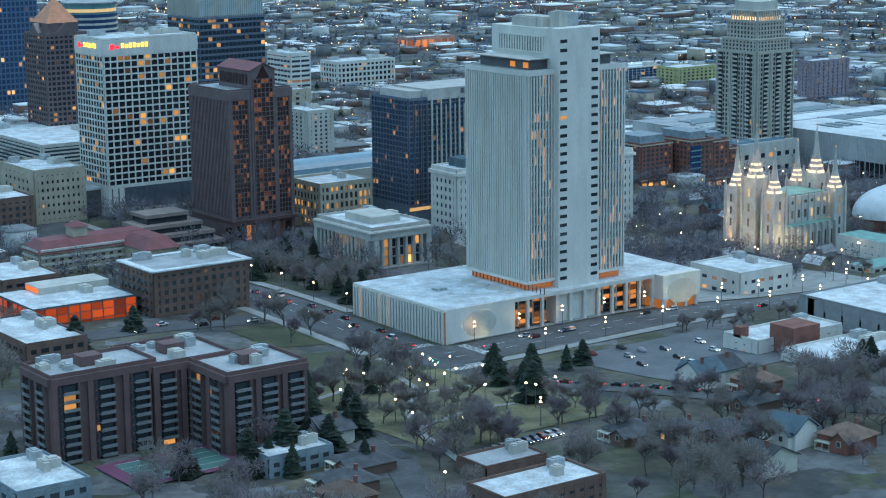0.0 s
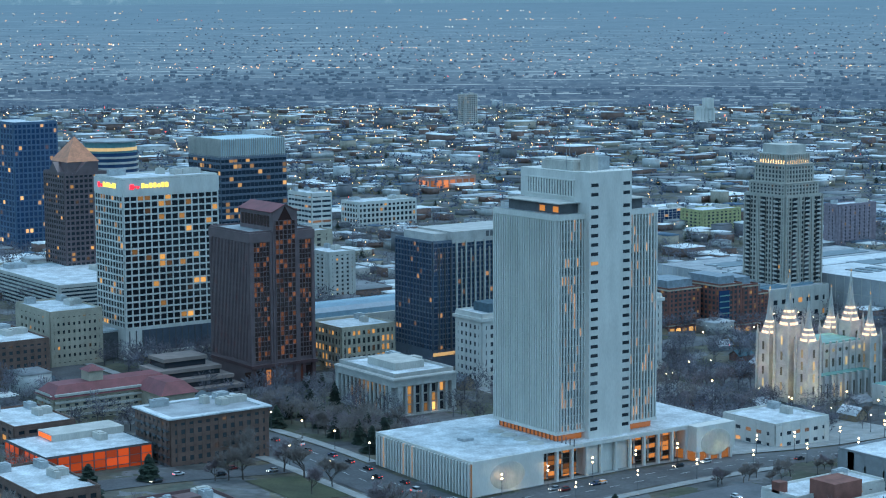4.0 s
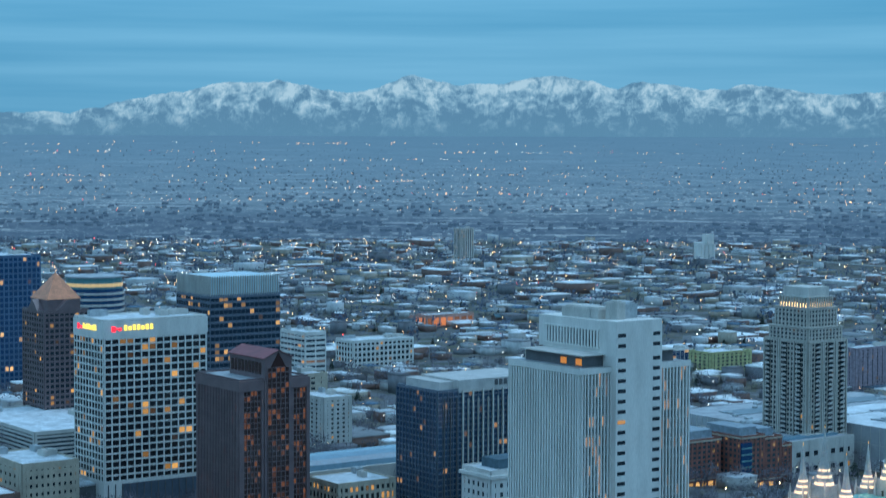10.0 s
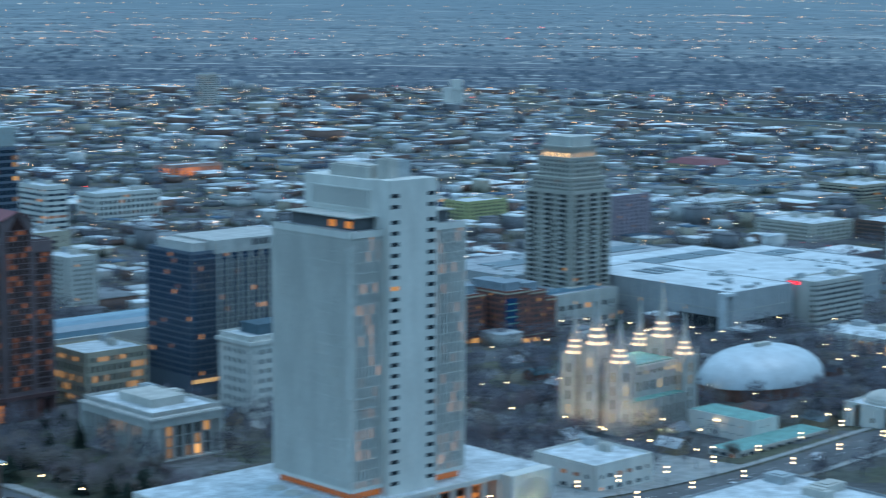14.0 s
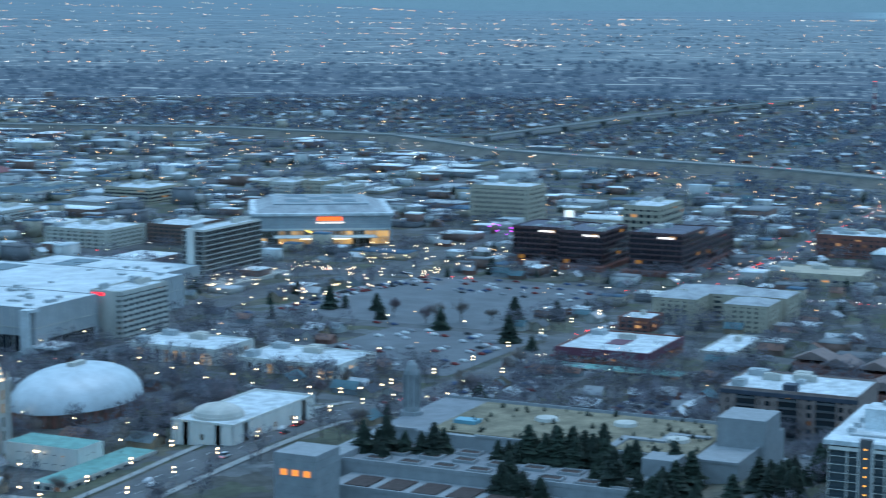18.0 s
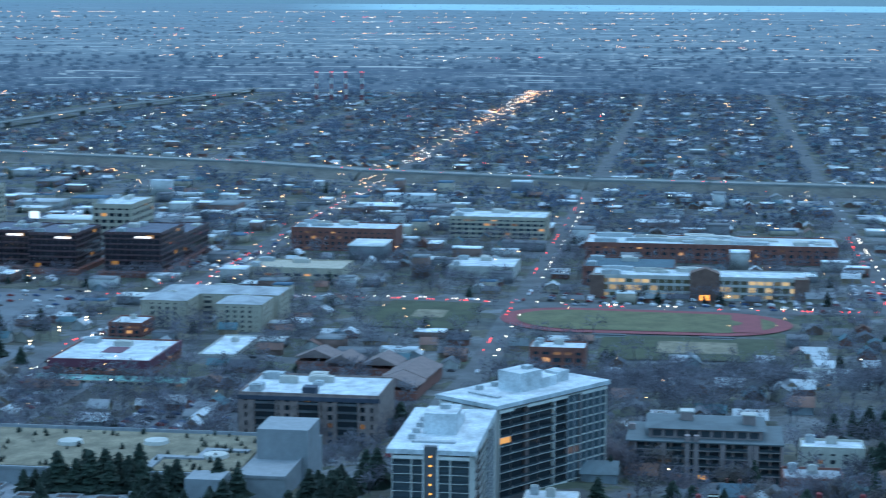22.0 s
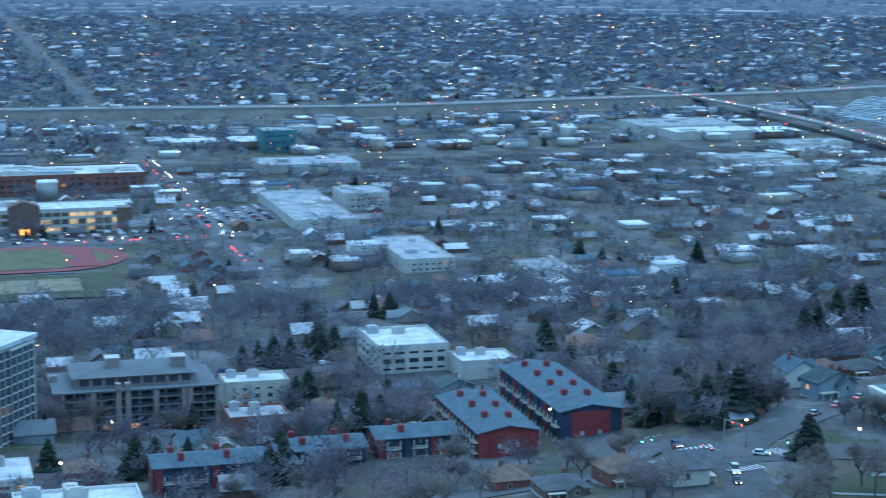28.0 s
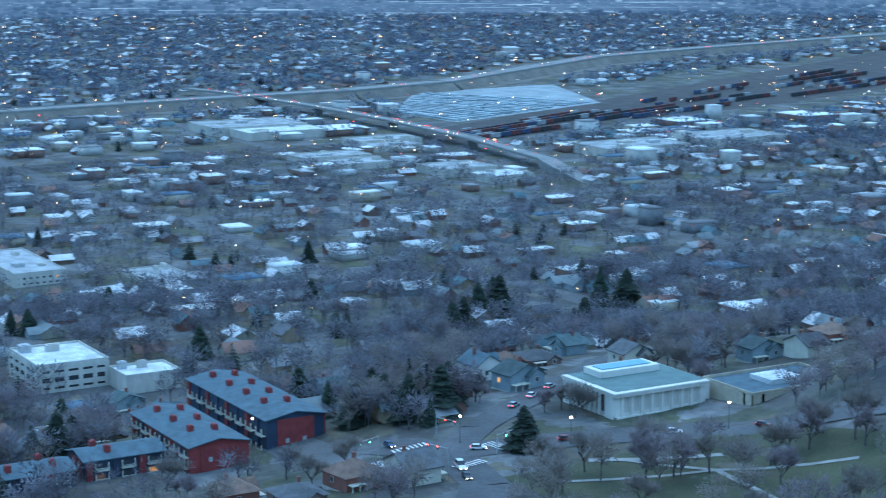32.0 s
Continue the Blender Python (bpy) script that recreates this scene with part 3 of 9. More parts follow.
    tagged(new(name, me), "dashed white lane lines of a wide street", "road marking", kind="structure")


def crossing(cx, cy, ux, uy, n, gap=1.3, long=4.0):
    """Bars of a painted foot crossing; u: the way across the street."""
    vs, fs = [], []
    for i in range(n):
        o = (i - (n - 1) / 2) * gap
        k = len(vs)
        for a, b in ((-0.3, -long / 2), (0.3, -long / 2), (0.3, long / 2), (-0.3, long / 2)):
            x, y = cx + ux * (o + a) - uy * b, cy + uy * (o + a) + ux * b
            vs.append((x, y, gz(x, y) + 0.40))
        fs.append((k, k + 1, k + 2, k + 3))
    me = mesh(vs, fs)
    me.materials.append(PAINT)
    tagged(new("foot_crossing", me), "white painted bars of a foot crossing", "road marking", kind="structure")


for c in ((222, 254, 0, 1, 16), (260, 254, 0, 1, 16), (241, 236, 1, 0, 16), (241, 274, 1, 0, 14), (-6, 740, 0.2, 1, 8), (24, 742, -0.2, 1, 8), (14, 758, 1, 0.2, 9), (4, 726, 1, 0, 8)):
    crossing(*c)
# open ground
LOT = mat("bleached_asphalt", (0.105, 0.11, 0.12), 0.7, 0.25, 18, 1.5)
patch("lawn", 262, 288, 178, 214, LAWN, 0.22, "winter lawn beside the street", "lawn")
patch("lawn", 264, 298, 226, 262, LAWN, 0.22, "winter lawn beside the street", "lawn")
patch("park_lawn", 248, 326, 268, 372, mat("park_grass", (0.14, 0.128, 0.07), 0.95, 0.4, 9, 1.0), 0.2, "worn winter grass of a park", "lawn")
patch("hill_lawn", 40, 190, 742, 826, LAWN, 0.16, "green lawn on the hill", "lawn")
for pts in ([(270, 268), (280, 300), (300, 318), (318, 352), (330, 400)], [(250, 300), (280, 302), (298, 282), (322, 292)], [(252, 345), (285, 338), (316, 348)]):
    route("path", pts, 2.6, 0.32, WALKM, "pale concrete park path")
for pts in ([(52, 752), (70, 790), (100, 812)], [(70, 790), (120, 780), (170, 800)], [(40, 775), (70, 790)]):
    route("path", pts, 1.8, 0.3, WALKM, "pale concrete path across a lawn")
for x0, x1, y0, y1 in ((-718, -492, 40, 198), (-478, -345, 140, 236), (-470, -250, 30, 66), (-470, -262, 262, 300), (-372, -262, 340, 398), (128, 205, 284, 345), (284, 320, 378, 384), (-840, -770, 700, 790), (-930, -840, 200, 262)):
    patch("car_park", x0, x1, y0, y1, LOT, 0.24, "open asphalt car park", "car park")
patch("plaza", -20, 95, 60, 236, WALKM, 0.2, "paved square beside the temple", "plaza")

# ---- the downtown towers ----
def hip(x0, x1, y0, y1, z0, z1, over=0.8, inset=None):
    """A hipped roof."""
    x0, x1, y0, y1 = x0 - over, x1 + over, y0 - over, y1 + over
    k = min(x1 - x0, y1 - y0) / 2 * 0.96 if inset is None else inset
    if x1 - x0 >= y1 - y0:
        top = [(x0 + k, y0 + k), (x1 - k, y0 + k), (x1 - k, y1 - k), (x0 + k, y1 - k)]
    else:
        top = [(x0 + k, y0 + k), (x1 - k, y0 + k), (x1 - k, y1 - k), (x0 + k, y1 - k)]
    vs = [(x0, y0, z0), (x1, y0, z0), (x1, y1, z0), (x0, y1, z0)] + [(x, y, z1) for x, y in top]
    return mesh(vs, [(0, 1, 5, 4), (1, 2, 6, 5), (2, 3, 7, 6), (3, 0, 4, 7), (4, 5, 6, 7), (3, 2, 1, 0)])


def gable(x0, x1, y0, y1, z0, z1, over=0.6, along="x"):
    """A gabled roof with a thickness."""
    x0, x1, y0, y1, t = x0 - over, x1 + over, y0 - over, y1 + over, 0.3
    if along == "x":
        m = (y0 + y1) / 2
        pr = [(y0, z0), (m, z1), (y1, z0), (y1, z0 - t), (m, z1 - t), (y0, z0 - t)]
        vs = [(x, y, z) for x in (x0, x1) for y, z in pr]
    else:
        m = (x0 + x1) / 2
        pr = [(x0, z0), (m, z1), (x1, z0), (x1, z0 - t), (m, z1 - t), (x0, z0 - t)]
        vs = [(x, y, z) for y in (y0, y1) for x, z in pr]
    fs = [(k, (k + 1) % 6, 6 + (k + 1) % 6, 6 + k) for k in range(6)] + [(0, 5, 4, 1), (1, 4, 3, 2), (6, 7, 10, 11), (7, 8, 9, 10)]
    return mesh(vs, fs)


def gable_wall(x0, x1, y0, y1, h, z1, along="x"):
    if along == "x":
        m = (y0 + y1) / 2
        pr = [(y0, 0), (y1, 0), (y1, h), (m, z1), (y0, h)]
        vs = [(x, y, z) for x in (x0, x1) for y, z in pr]
    else:
        m = (x0 + x1) / 2
        pr = [(x0, 0), (x1, 0), (x1, h), (m, z1), (x0, h)]
        vs = [(x, y, z) for y in (y0, y1) for x, z in pr]
    return mesh(vs, [(k, (k + 1) % 5, 5 + (k + 1) % 5, 5 + k) for k in range(5)] + [(4, 3, 2, 1, 0), (5, 6, 7, 8, 9)])


def prism(n, r, z0, z1, r1=None, turn=0.0, sx=1.0, sy=1.0, cx=0.0, cy=0.0):
    """Vertices and faces of an n-sided prism or frustum."""
    r1 = r if r1 is None else r1
    vs = [(cx + sx * q * math.cos(turn + 2 * math.pi * k / n), cy + sy * q * math.sin(turn + 2 * math.pi * k / n), z) for q, z in ((r, z0), (r1, z1)) for k in range(n)]
    fs = [(k, (k + 1) % n, n + (k + 1) % n, n + k) for k in range(n)] + [tuple(range(n - 1, -1, -1)), tuple(range(n, 2 * n))]
    return vs, fs


def join(*shapes):
    vs, fs = [], []
    for v, f in shapes:
        k = len(vs)
        vs += v
        fs += [tuple(i + k for i in q) for q in f]
    return mesh(vs, fs)


def office_tower():
    ox, oy, zg = 160.0, 206.0, 28.0
    root = thing("office_tower", ox, oy, zg, "tall white stone office tower with fins on wide podium", "office tower")
    RECTS.extend([(95, 228, 172, 248)])
    x0, x1, y0, y1 = 97 - ox, 226 - ox, 174 - oy, 239 - oy
    tx0, tx1, ty0, ty1 = 129.7 - ox, 180.1 - ox, 192.1 - oy, 231.9 - oy
    cx0, cx1 = 145.5 - ox, 166.8 - ox
    hp, h0, h1, hc = 14.8, 17.6, 103.4, 117.8
    px0, px1 = 118 - ox, 193 - ox
    LIT = glazing("lobby_glass", (0.035, 0.02, 0.015), 0.62, (1.0, 0.36, 0.09), 0.55)
    part("podium_east_wing", boxes((px1, x1, y0, y1, 0, hp)), WHITE, root)
    part("podium_west_wing", boxes((x0, px0, y0, y1 + 5, 4.5, hp)), WHITE, root)
    part("podium_back", boxes((px0, px1, y0, y1 - 7, 0, hp)), WHITE, root)
    part("podium_slab", boxes((px0, px1, y1 - 7, y1 - 0.2, hp - 1.6, hp - 0.02)), WHITE, root)
    part("podium_roof", boxes((x0 + 0.6, x1 - 0.6, y0 + 0.6, y1 - 0.8, hp, hp + 0.1)), ROOFW, root)
    for k in range(4):
        v, f = prism(20, 3.4, hp + 0.1, hp + 0.6, 3.0, cx=185.5 - ox + 2, cy=228 - oy - 8.5 * k)
        part("roof_dome_light", mesh(v, f), PALE, root)
    part("roof_hatch", boxes((204 - ox, 209 - ox, 206 - oy, 210 - oy, hp, hp + 1.2)), METAL, root)
    fin = boxes((0, 0.75, -0.5, 0.5, 0.8, hp - 0.9))
    slot = boxes((0, 0.06, -0.42, 0.42, 0.8, hp - 0.9))
    for k in range(32):
        y = y0 + 1.6 + k * 2.0
        part("fin", fin, WHITE, root, at=(x1, y, 0))
        part("slot_window", slot, G_DARK[0], root, at=(x1, y + 1.0, 0))
    # portico: tall columns before lit glass
    for k in range(11):
        x = px1 - 0.6 - k * (px1 - px0 - 1.2) / 10
        part("column", boxes((x - 0.55, x + 0.55, y1 - 1.6, y1 - 0.3, 0, hp - 1.6)), WHITE, root)
    for k in range(10):
        x = px1 - 0.6 - (k + 0.5) * (px1 - px0 - 1.2) / 10
        if k in (3, 4, 5):
            part("portico_wall", boxes((x - 3.3, x + 3.3, y1 - 6.98, y1 - 2.2, 0, hp - 1.6)), WHITE, root)
            continue
        for j in range(6):
            for o in (-1.7, 1.7):
                part("lobby_pane", pane_mesh((0, 1), 3.1, 1.75, LIT[0]), None, root, at=(x + o, y1 - 6.9, 1.0 + j * 2.05))
        part("mullion", boxes(*[(x - 3.4, x + 3.4, y1 - 6.95, y1 - 6.7, 1.9 + j * 2.05, 2.1 + j * 2.05) for j in range(6)], (x - 0.15, x + 0.15, y1 - 6.95, y1 - 6.6, 0, hp - 1.6)), DARK, root)
    part("west_glazed_storey", boxes((x0 + 1, px0, y0 + 2, y1 + 3.5, 0, 4.5)), LIT[1], root)
    for k in range(4):
        part("west_post", boxes((x0 + 1 + k * 6, x0 + 2.2 + k * 6, y1 + 3.4, y1 + 4.8, 0, 4.5)), WHITE, root)
    for xc, yy in ((209.5 - ox, y1), (107.5 - ox, y1 + 5)):
        bm = bmesh.new()
        bmesh.ops.create_uvsphere(bm, u_segments=28, v_segments=10, radius=1)
        for v in bm.verts:
            v.co = (v.co.x * 8.2, v.co.z * 0.35, v.co.y * 5.4)
        part("oval_relief", bm, PALE, root, "carved stone world map relief", at=(xc, yy, hp - 7.2))
        lamp = new("relief_floodlight", bpy.data.lights.new("relief_floodlight", "SPOT"))
        lamp.data.energy, lamp.data.color, lamp.data.spot_size, lamp.data.shadow_soft_size = 2600, (1.0, 0.86, 0.42), radians(85), 0.6
        lamp.matrix_world = look((ox + xc, oy + yy + 9, zg + 1.2), (ox + xc, oy + yy, zg + hp - 7))
    # shaft
    part("shaft", boxes((tx0, tx1, ty0, ty1, h0, h1 - 0.5)), DARK, root)
    for b in ((tx0 + 1.2, tx1 - 1.2, ty0 + 1.2, ty1 - 1.2),):
        part("lit_recess", boxes((*b, hp, h0)), LIT[1], root)
    for k in range(20):
        part("recess_post", boxes((tx1 - 1.15, tx1 - 0.9, ty0 + 1.5 + k * 2.5, ty0 + 1.9 + k * 2.5, hp, h0)), DARK, root)
    G = glazing("tower_glass", (0.03, 0.045, 0.06), 0.20, (1.0, 0.52, 0.24), 0.55)
    GE = (mat("shaded_tower_blinds", (0.13, 0.135, 0.14), 0.6, 0.2, 2, 0.5),) * 2
    facade(root, "E", (tx0, tx1, ty0, ty1), h0, h1, 26, 25, WHITE, GE, 0.46, 0.05, 0.95, limit=26, keep=True)
    facade(root, "N", (cx1, tx1, ty0, ty1), h0, h1, 9, 25, WHITE, G, 0.40, 0.05, 0.8, limit=45, keep=True)
    facade(root, "N", (tx0, cx0, ty0, ty1), h0, h1, 10, 25, WHITE, G, 0.40, 0.05, 0.8, limit=40, keep=True)
    for b in ((tx0 - 0.2, tx1 + 1.0, ty1 - 0.1, ty1 + 0.9), (tx1 - 0.1, tx1 + 1.0, ty0, ty1 - 0.1)):
        part("shaft_cornice", boxes((*b, h1 - 2.2, h1)), WHITE, root)
        part("shaft_base_band", boxes((*b, h0, h0 + 1.2)), WHITE, root)
    part("shaft_roof", boxes((tx0, tx1, ty0, ty1, h1 - 0.5, h1 - 0.3)), ROOFG, root)
    part("penthouse", boxes((tx0 + 4, tx1 - 4, ty0 + 4, ty1 - 4, h1 - 0.3, h1 + 3.6)), DARK, root, "dark recessed terrace storey")
    for x, y in ((tx1 - 4, ty0 + 24), (tx1 - 4, ty1 - 7.5)):
        part("terrace_lamp", boxes((x, x + 0.2, y, y + 3.2, h1 + 0.4, h1 + 2.6)), glow("terrace_light", (1.0, 0.33, 0.06), 0.35), root)
    part("penthouse_roof", boxes((tx0 + 2.6, tx1 - 2.6, ty0 + 2.6, ty1 - 2.6, h1 + 3.6, h1 + 4.0)), PALE, root)
    ux0, ux1, uy0 = cx0, cx1 - 0.6, 191 - oy
    part("upper_block", boxes((ux0, ux1, uy0, ty1 - 1, h1 + 4.0, hc + 1)), WHITE, root)
    part("panel_frame", boxes((ux1, ux1 + 0.5, uy0 + 4.0, uy0 + 34.4, hc - 2.6, hc - 2.1), (ux1, ux1 + 0.5, uy0 + 4.0, uy0 + 34.4, h1 + 5.4, h1 + 5.9)), WHITE, root)
    for k in range(17):
        y = uy0 + 5 + k * 1.7
        part("upper_slot", boxes((ux1, ux1 + 0.05, y, y + 0.8, h1 + 5.9, hc - 2.6)), G_FLAT[0], root)
        part("upper_fin", boxes((ux1, ux1 + 0.45, y + 0.8, y + 1.7, h1 + 5.9, hc - 2.6)), WHITE, root)
    part("core", boxes((cx0, cx1, ty1 - 4, ty1 + 3.2, hp - 2, hc + 1.4)), WHITE, root)
    for k in range(28):
        z = hp + 3.2 + k * 3.62 + (1.4 if k > 24 else 0)
        if z > hc - 1.5:
            break
        for x, w in ((cx1 - 4.4, 3.6), (cx0 + 0.9, 3.4)):
            part("core_window", boxes((x, x + w, ty1 + 3.12, ty1 + 3.24, z, z + 1.35)), G_FLAT[0], root)
    for k, (a0, a1, b0, b1, q) in enumerate(((2, 9, 22, 33, 5.2), (9.6, 18, 10, 30, 3.6), (3, 8, 6, 16, 3.0), (12, 16, 32, 38, 6.4))):
        part("rooftop_unit", boxes((cx0 + a0, cx0 + a1, uy0 + b0, uy0 + b1, hc + 1, hc + 1 + q), (cx0 + a0 + 0.8, cx0 + a1 - 0.8, uy0 + b0 + 1, uy0 + b1 - 1, hc + 1 + q, hc + 1.5 + q)), PALE if k % 2 else METAL, root)
    for k in range(7):
        v, f = prism(5, 0.16, hc + 1, hc + 9.5 - k % 3 * 2.2, 0.06, cx=cx0 + 2 + k * 2.7, cy=uy0 + 8 + (k * 7) % 24)
        part("mast", mesh(v, f), METAL, root)
    part("roof_rail", boxes(*[(cx0 + 0.3 + 2.2 * k, cx0 + 0.36 + 2.2 * k, ty1 + 2.9, ty1 + 2.96, hc + 1.4, hc + 2.5) for k in range(10)], (cx0 + 0.3, cx1 - 0.6, ty1 + 2.9, ty1 + 2.96, hc + 2.44, hc + 2.5)), METAL, root)


office_tower()

GW = glazing("bank_glass", (0.014, 0.018, 0.024), 0.10, (1.0, 0.50, 0.13), 0.6)
bank, bd = block("bank_tower", "white gridded bank tower with dark windows and red and yellow sign", 148.3, 203.7, -128.6, -95.9, 123.8, bays=(14, 10), floors=20, skin=WHITE, sill=0.25, pier=0.17, top=8, base=17, glass=GW, limit=150, deep=0.5, units=5)
zt = 123.8 - bank.location.z
for k in range(2):
    at = (bd[1] - 21, bd[3] + 0.7, zt - 4.6) if k == 0 else (bd[1] + 0.7, bd[2] + 22, zt - 4.6)
    t = 180 if k == 0 else 90
    s = 3.6
    for j, (w0, w1, h0, h1) in enumerate(((-1.3, 0.9, -0.2, 2.4), (0.9, 4.0, 0.75, 1.45), (2.6, 3.1, 0.1, 0.75), (3.4, 3.8, 0.1, 0.75))):
        if k == 0:
            part("sign_mark", boxes((bd[1] - 5.2 - w1, bd[1] - 5.2 - w0, bd[3] + 0.55, bd[3] + 0.75, zt - 4.9 + h0, zt - 4.9 + h1)), glow("red_sign", (1.0, 0.02, 0.04), 1.6), bank, "red sign mark")
        else:
            part("sign_mark", boxes((bd[1] + 0.55, bd[1] + 0.75, bd[2] + 6 + w0, bd[2] + 6 + w1, zt - 4.9 + h0, zt - 4.9 + h1)), glow("red_sign", (1.0, 0.02, 0.04), 1.6), bank, "red sign mark")
for k in range(7):
    w = 1.6
    x = bd[1] - 10.5 - k * 2.3
    part("sign_bar", boxes((x - w, x, bd[3] + 0.55, bd[3] + 0.75, zt - 4.6, zt - 2.2 - 0.6 * (k % 3 == 1))), glow("yellow_sign", (1.0, 0.75, 0.10), 1.3), bank, "yellow sign bar")
    y = bd[2] + 11 + k * 2.2
    part("sign_bar", boxes((bd[1] + 0.55, bd[1] + 0.75, y, y + 1.6, zt - 4.6, zt - 2.2 - 0.6 * (k % 3 == 1))), glow("yellow_sign", (1.0, 0.75, 0.10), 1.3), bank, "yellow sign bar")
part("base_glass", boxes((bd[0] + 4, bd[1] - 9, bd[3] + 0.32, bd[3] + 0.5, 3, 16)), mat("slate_louvre", (0.07, 0.09, 0.12), 0.5, 0.15, 3, 0.4), bank)
part("base_canopy", boxes((bd[0] + 1, bd[1] + 3, bd[3] + 0.4, bd[3] + 7, 3.4, 4.4)), PALE, bank)
for k in range(14):
    x = bd[0] + 4 + k * 3.8
    part("base_rib", boxes((x, x + 0.5, bd[3] + 0.32, bd[3] + 0.8, 3, 16)), DARK, bank)
part("entrance_annex", boxes((bd[1] + 0.4, bd[1] + 13, bd[2] + 2, bd[3] - 9, 0, 15)), DARK, bank)
part("annex_roof", boxes((bd[1] + 0.4, bd[1] + 13.6, bd[2] + 1.4, bd[3] - 8.4, 15, 16)), ROOFW, bank)
facade(bank, "E", (bd[1], bd[1] + 13, bd[2] + 2, bd[3] - 9), 1, 15, 6, 4, DARK, G_BLUE, 0.12, 0.12)

MAUVEST = mat("mauve_granite", (0.155, 0.105, 0.108), 0.35, 0.16, 5, 0.4)
# Warm reflections in the bronze glass are painted as faintly glowing panes.
G_BRONZE = glazing("bronze_glass_painted_reflections", (0.05, 0.024, 0.022), 0.30, (1.0, 0.36, 0.14), 0.13)
granite, gd = block("granite_tower", "mauve granite office tower with bronze glass bay and red gabled crown", 148.8, 184.4, -38.3, 0.9, 103.6, core=MAUVEST, skin=MAUVEST, sides="E", bays=(13, 27), floors=20, glass=G_RED, roof=ROOFG, pier=0.5, sill=0.06, base=13, deep=0.6, units=1, top=4.5, limit=0)
gt = 103.6 - granite.location.z
b0, b1 = gd[0] + 9.6, gd[0] + 23.5
for u0, u1, n_, zz in ((b1 + 1.4, gd[1] - 1.8, 5, gt - 4.5), (gd[0] + 1.4, b0 - 1.4, 4, gt - 4.5)):
    facade(granite, "N", (u0, u1, gd[2], gd[3] + 0.3), 13, zz, n_, 24, MAUVEST, G_BRONZE, 0.14, 0.16, 0.4)
for u0, u1 in ((gd[1] - 1.8, gd[1] + 0.3), (b1, b1 + 1.4), (b0 - 1.4, b0), (gd[0] - 0.3, gd[0] + 1.4)):
    part("corner_pier", boxes((u0, u1, gd[3], gd[3] + 1.1, 0, gt - 0.2)), MAUVEST, granite)
part("central_bay", gable_wall(b0, b1, gd[2] + 9, gd[3] + 1.6, gt + 9.5, gt + 13, "y"), MAUVEST, granite, "tall bay with a pointed gable")
facade(granite, "N", (b0 + 1.2, b1 - 1.2, gd[2], gd[3] + 1.6), 13, gt + 5.5, 5, 29, MAUVEST, G_BRONZE, 0.16, 0.14, 0.35)
v, f = prism(3, 4.6, -0.1, 0.25, turn=math.pi / 2)
part("gable_window", mesh(v, f), G_RED[1], granite).matrix_basis = pose((b0 + b1) / 2, gd[3] + 1.75, gt + 7.6, 90, 0, 0)
part("crown_roof", gable(b0, b1, gd[2] + 9, gd[3] + 1.4, gt + 9.7, gt + 13.3, 0.9, "y"), REDTIN, granite, "red sheet-metal gable roof")
for q in range(9):
    y = gd[2] + 10.5 + q * 3.1
    part("crown_window", boxes((b1, b1 + 0.12, y, y + 2.5, gt + 2.2, gt + 7.6)), G_RED[0], granite)
for u0, u1 in ((b1, gd[1] + 0.9), (gd[0] - 0.4, b0)):
    part("shoulder_band", boxes((u0, u1, gd[3] - 0.2, gd[3] + 1.35, gt - 4.5, gt)), MAUVEST, granite)
for k in range(7):
    x = gd[0] + 0.5 + k * 5.6
    part("base_column", boxes((x, x + 1.6, gd[3] + 0.3, gd[3] + 2.2, 0, 10)), DARKST, granite)
    part("base_window", boxes((x + 1.7, x + 5.4, gd[3] + 0.32, gd[3] + 0.42, 1, 8.5)), glow("shop_light", (1.0, 0.36, 0.10), 0.28) if k % 3 == 1 else G_RED[0], granite)
part("base_cornice", boxes((gd[0] - 0.6, gd[1] + 1, gd[2], gd[3] + 2.6, 10, 11.6)), DARKST, granite)

terr = thing("terraced_offices", 208, -8, 27, "stepped brown stone terraced offices beside a tower", "building")
for k, (w, d, z0, z1) in enumerate(((46, 30, 0, 5), (40, 25, 5, 9.2), (32, 20, 9.2, 13.4), (22, 15, 13.4, 18))):
    part("terrace_storey", boxes((-w / 2 + 6, w / 2 + 6, -18, -18 + d, z0, z1 - 1.7)), G_DARK[1], terr)
    part("terrace_parapet", boxes((-w / 2 + 5.3, w / 2 + 6.7, -18.7, -17.3 + d, z1 - 1.7, z1)), mat("mauve_stone", (0.24, 0.18, 0.16), 0.8, 0.15, 4, 0.4), terr)
RECTS.append((185, 240, -28, 8))

zion, zd = block("glass_bank_building", "blue glass bank building with pale stone frame", 21.4, 81.3, -26.6, 7.2, 92, skin=mat("navy_spandrel", (0.115, 0.145, 0.185), 0.4, 0.1, 4, 0.5), core=DARK, bays=(20, 12), floors=20, glass=glazing("navy_office_glass", (0.035, 0.065, 0.115), 0.06, (1.0, 0.50, 0.18), 0.35), pier=0.10, sill=0.22, base=12, deep=0.6, limit=119)
zt = 92 - zion.location.z
part("crown_band", boxes((zd[0] - 0.7, zd[1] - 12, zd[2] + 3, zd[3] + 0.7, zt - 1, zt + 5)), GRAN, zion)
for k in range(9):
    x = zd[0] + 3 + k * 2.7
    if k != 4:
        part("sign_bar", boxes((x, x + 1.9, zd[3] + 0.7, zd[3] + 0.9, zt + 1.4, zt + 4.2)), DARK, zion, "dark sign bar")
for k in range(16):
    x = zd[0] + 0.5 + k * 2.98
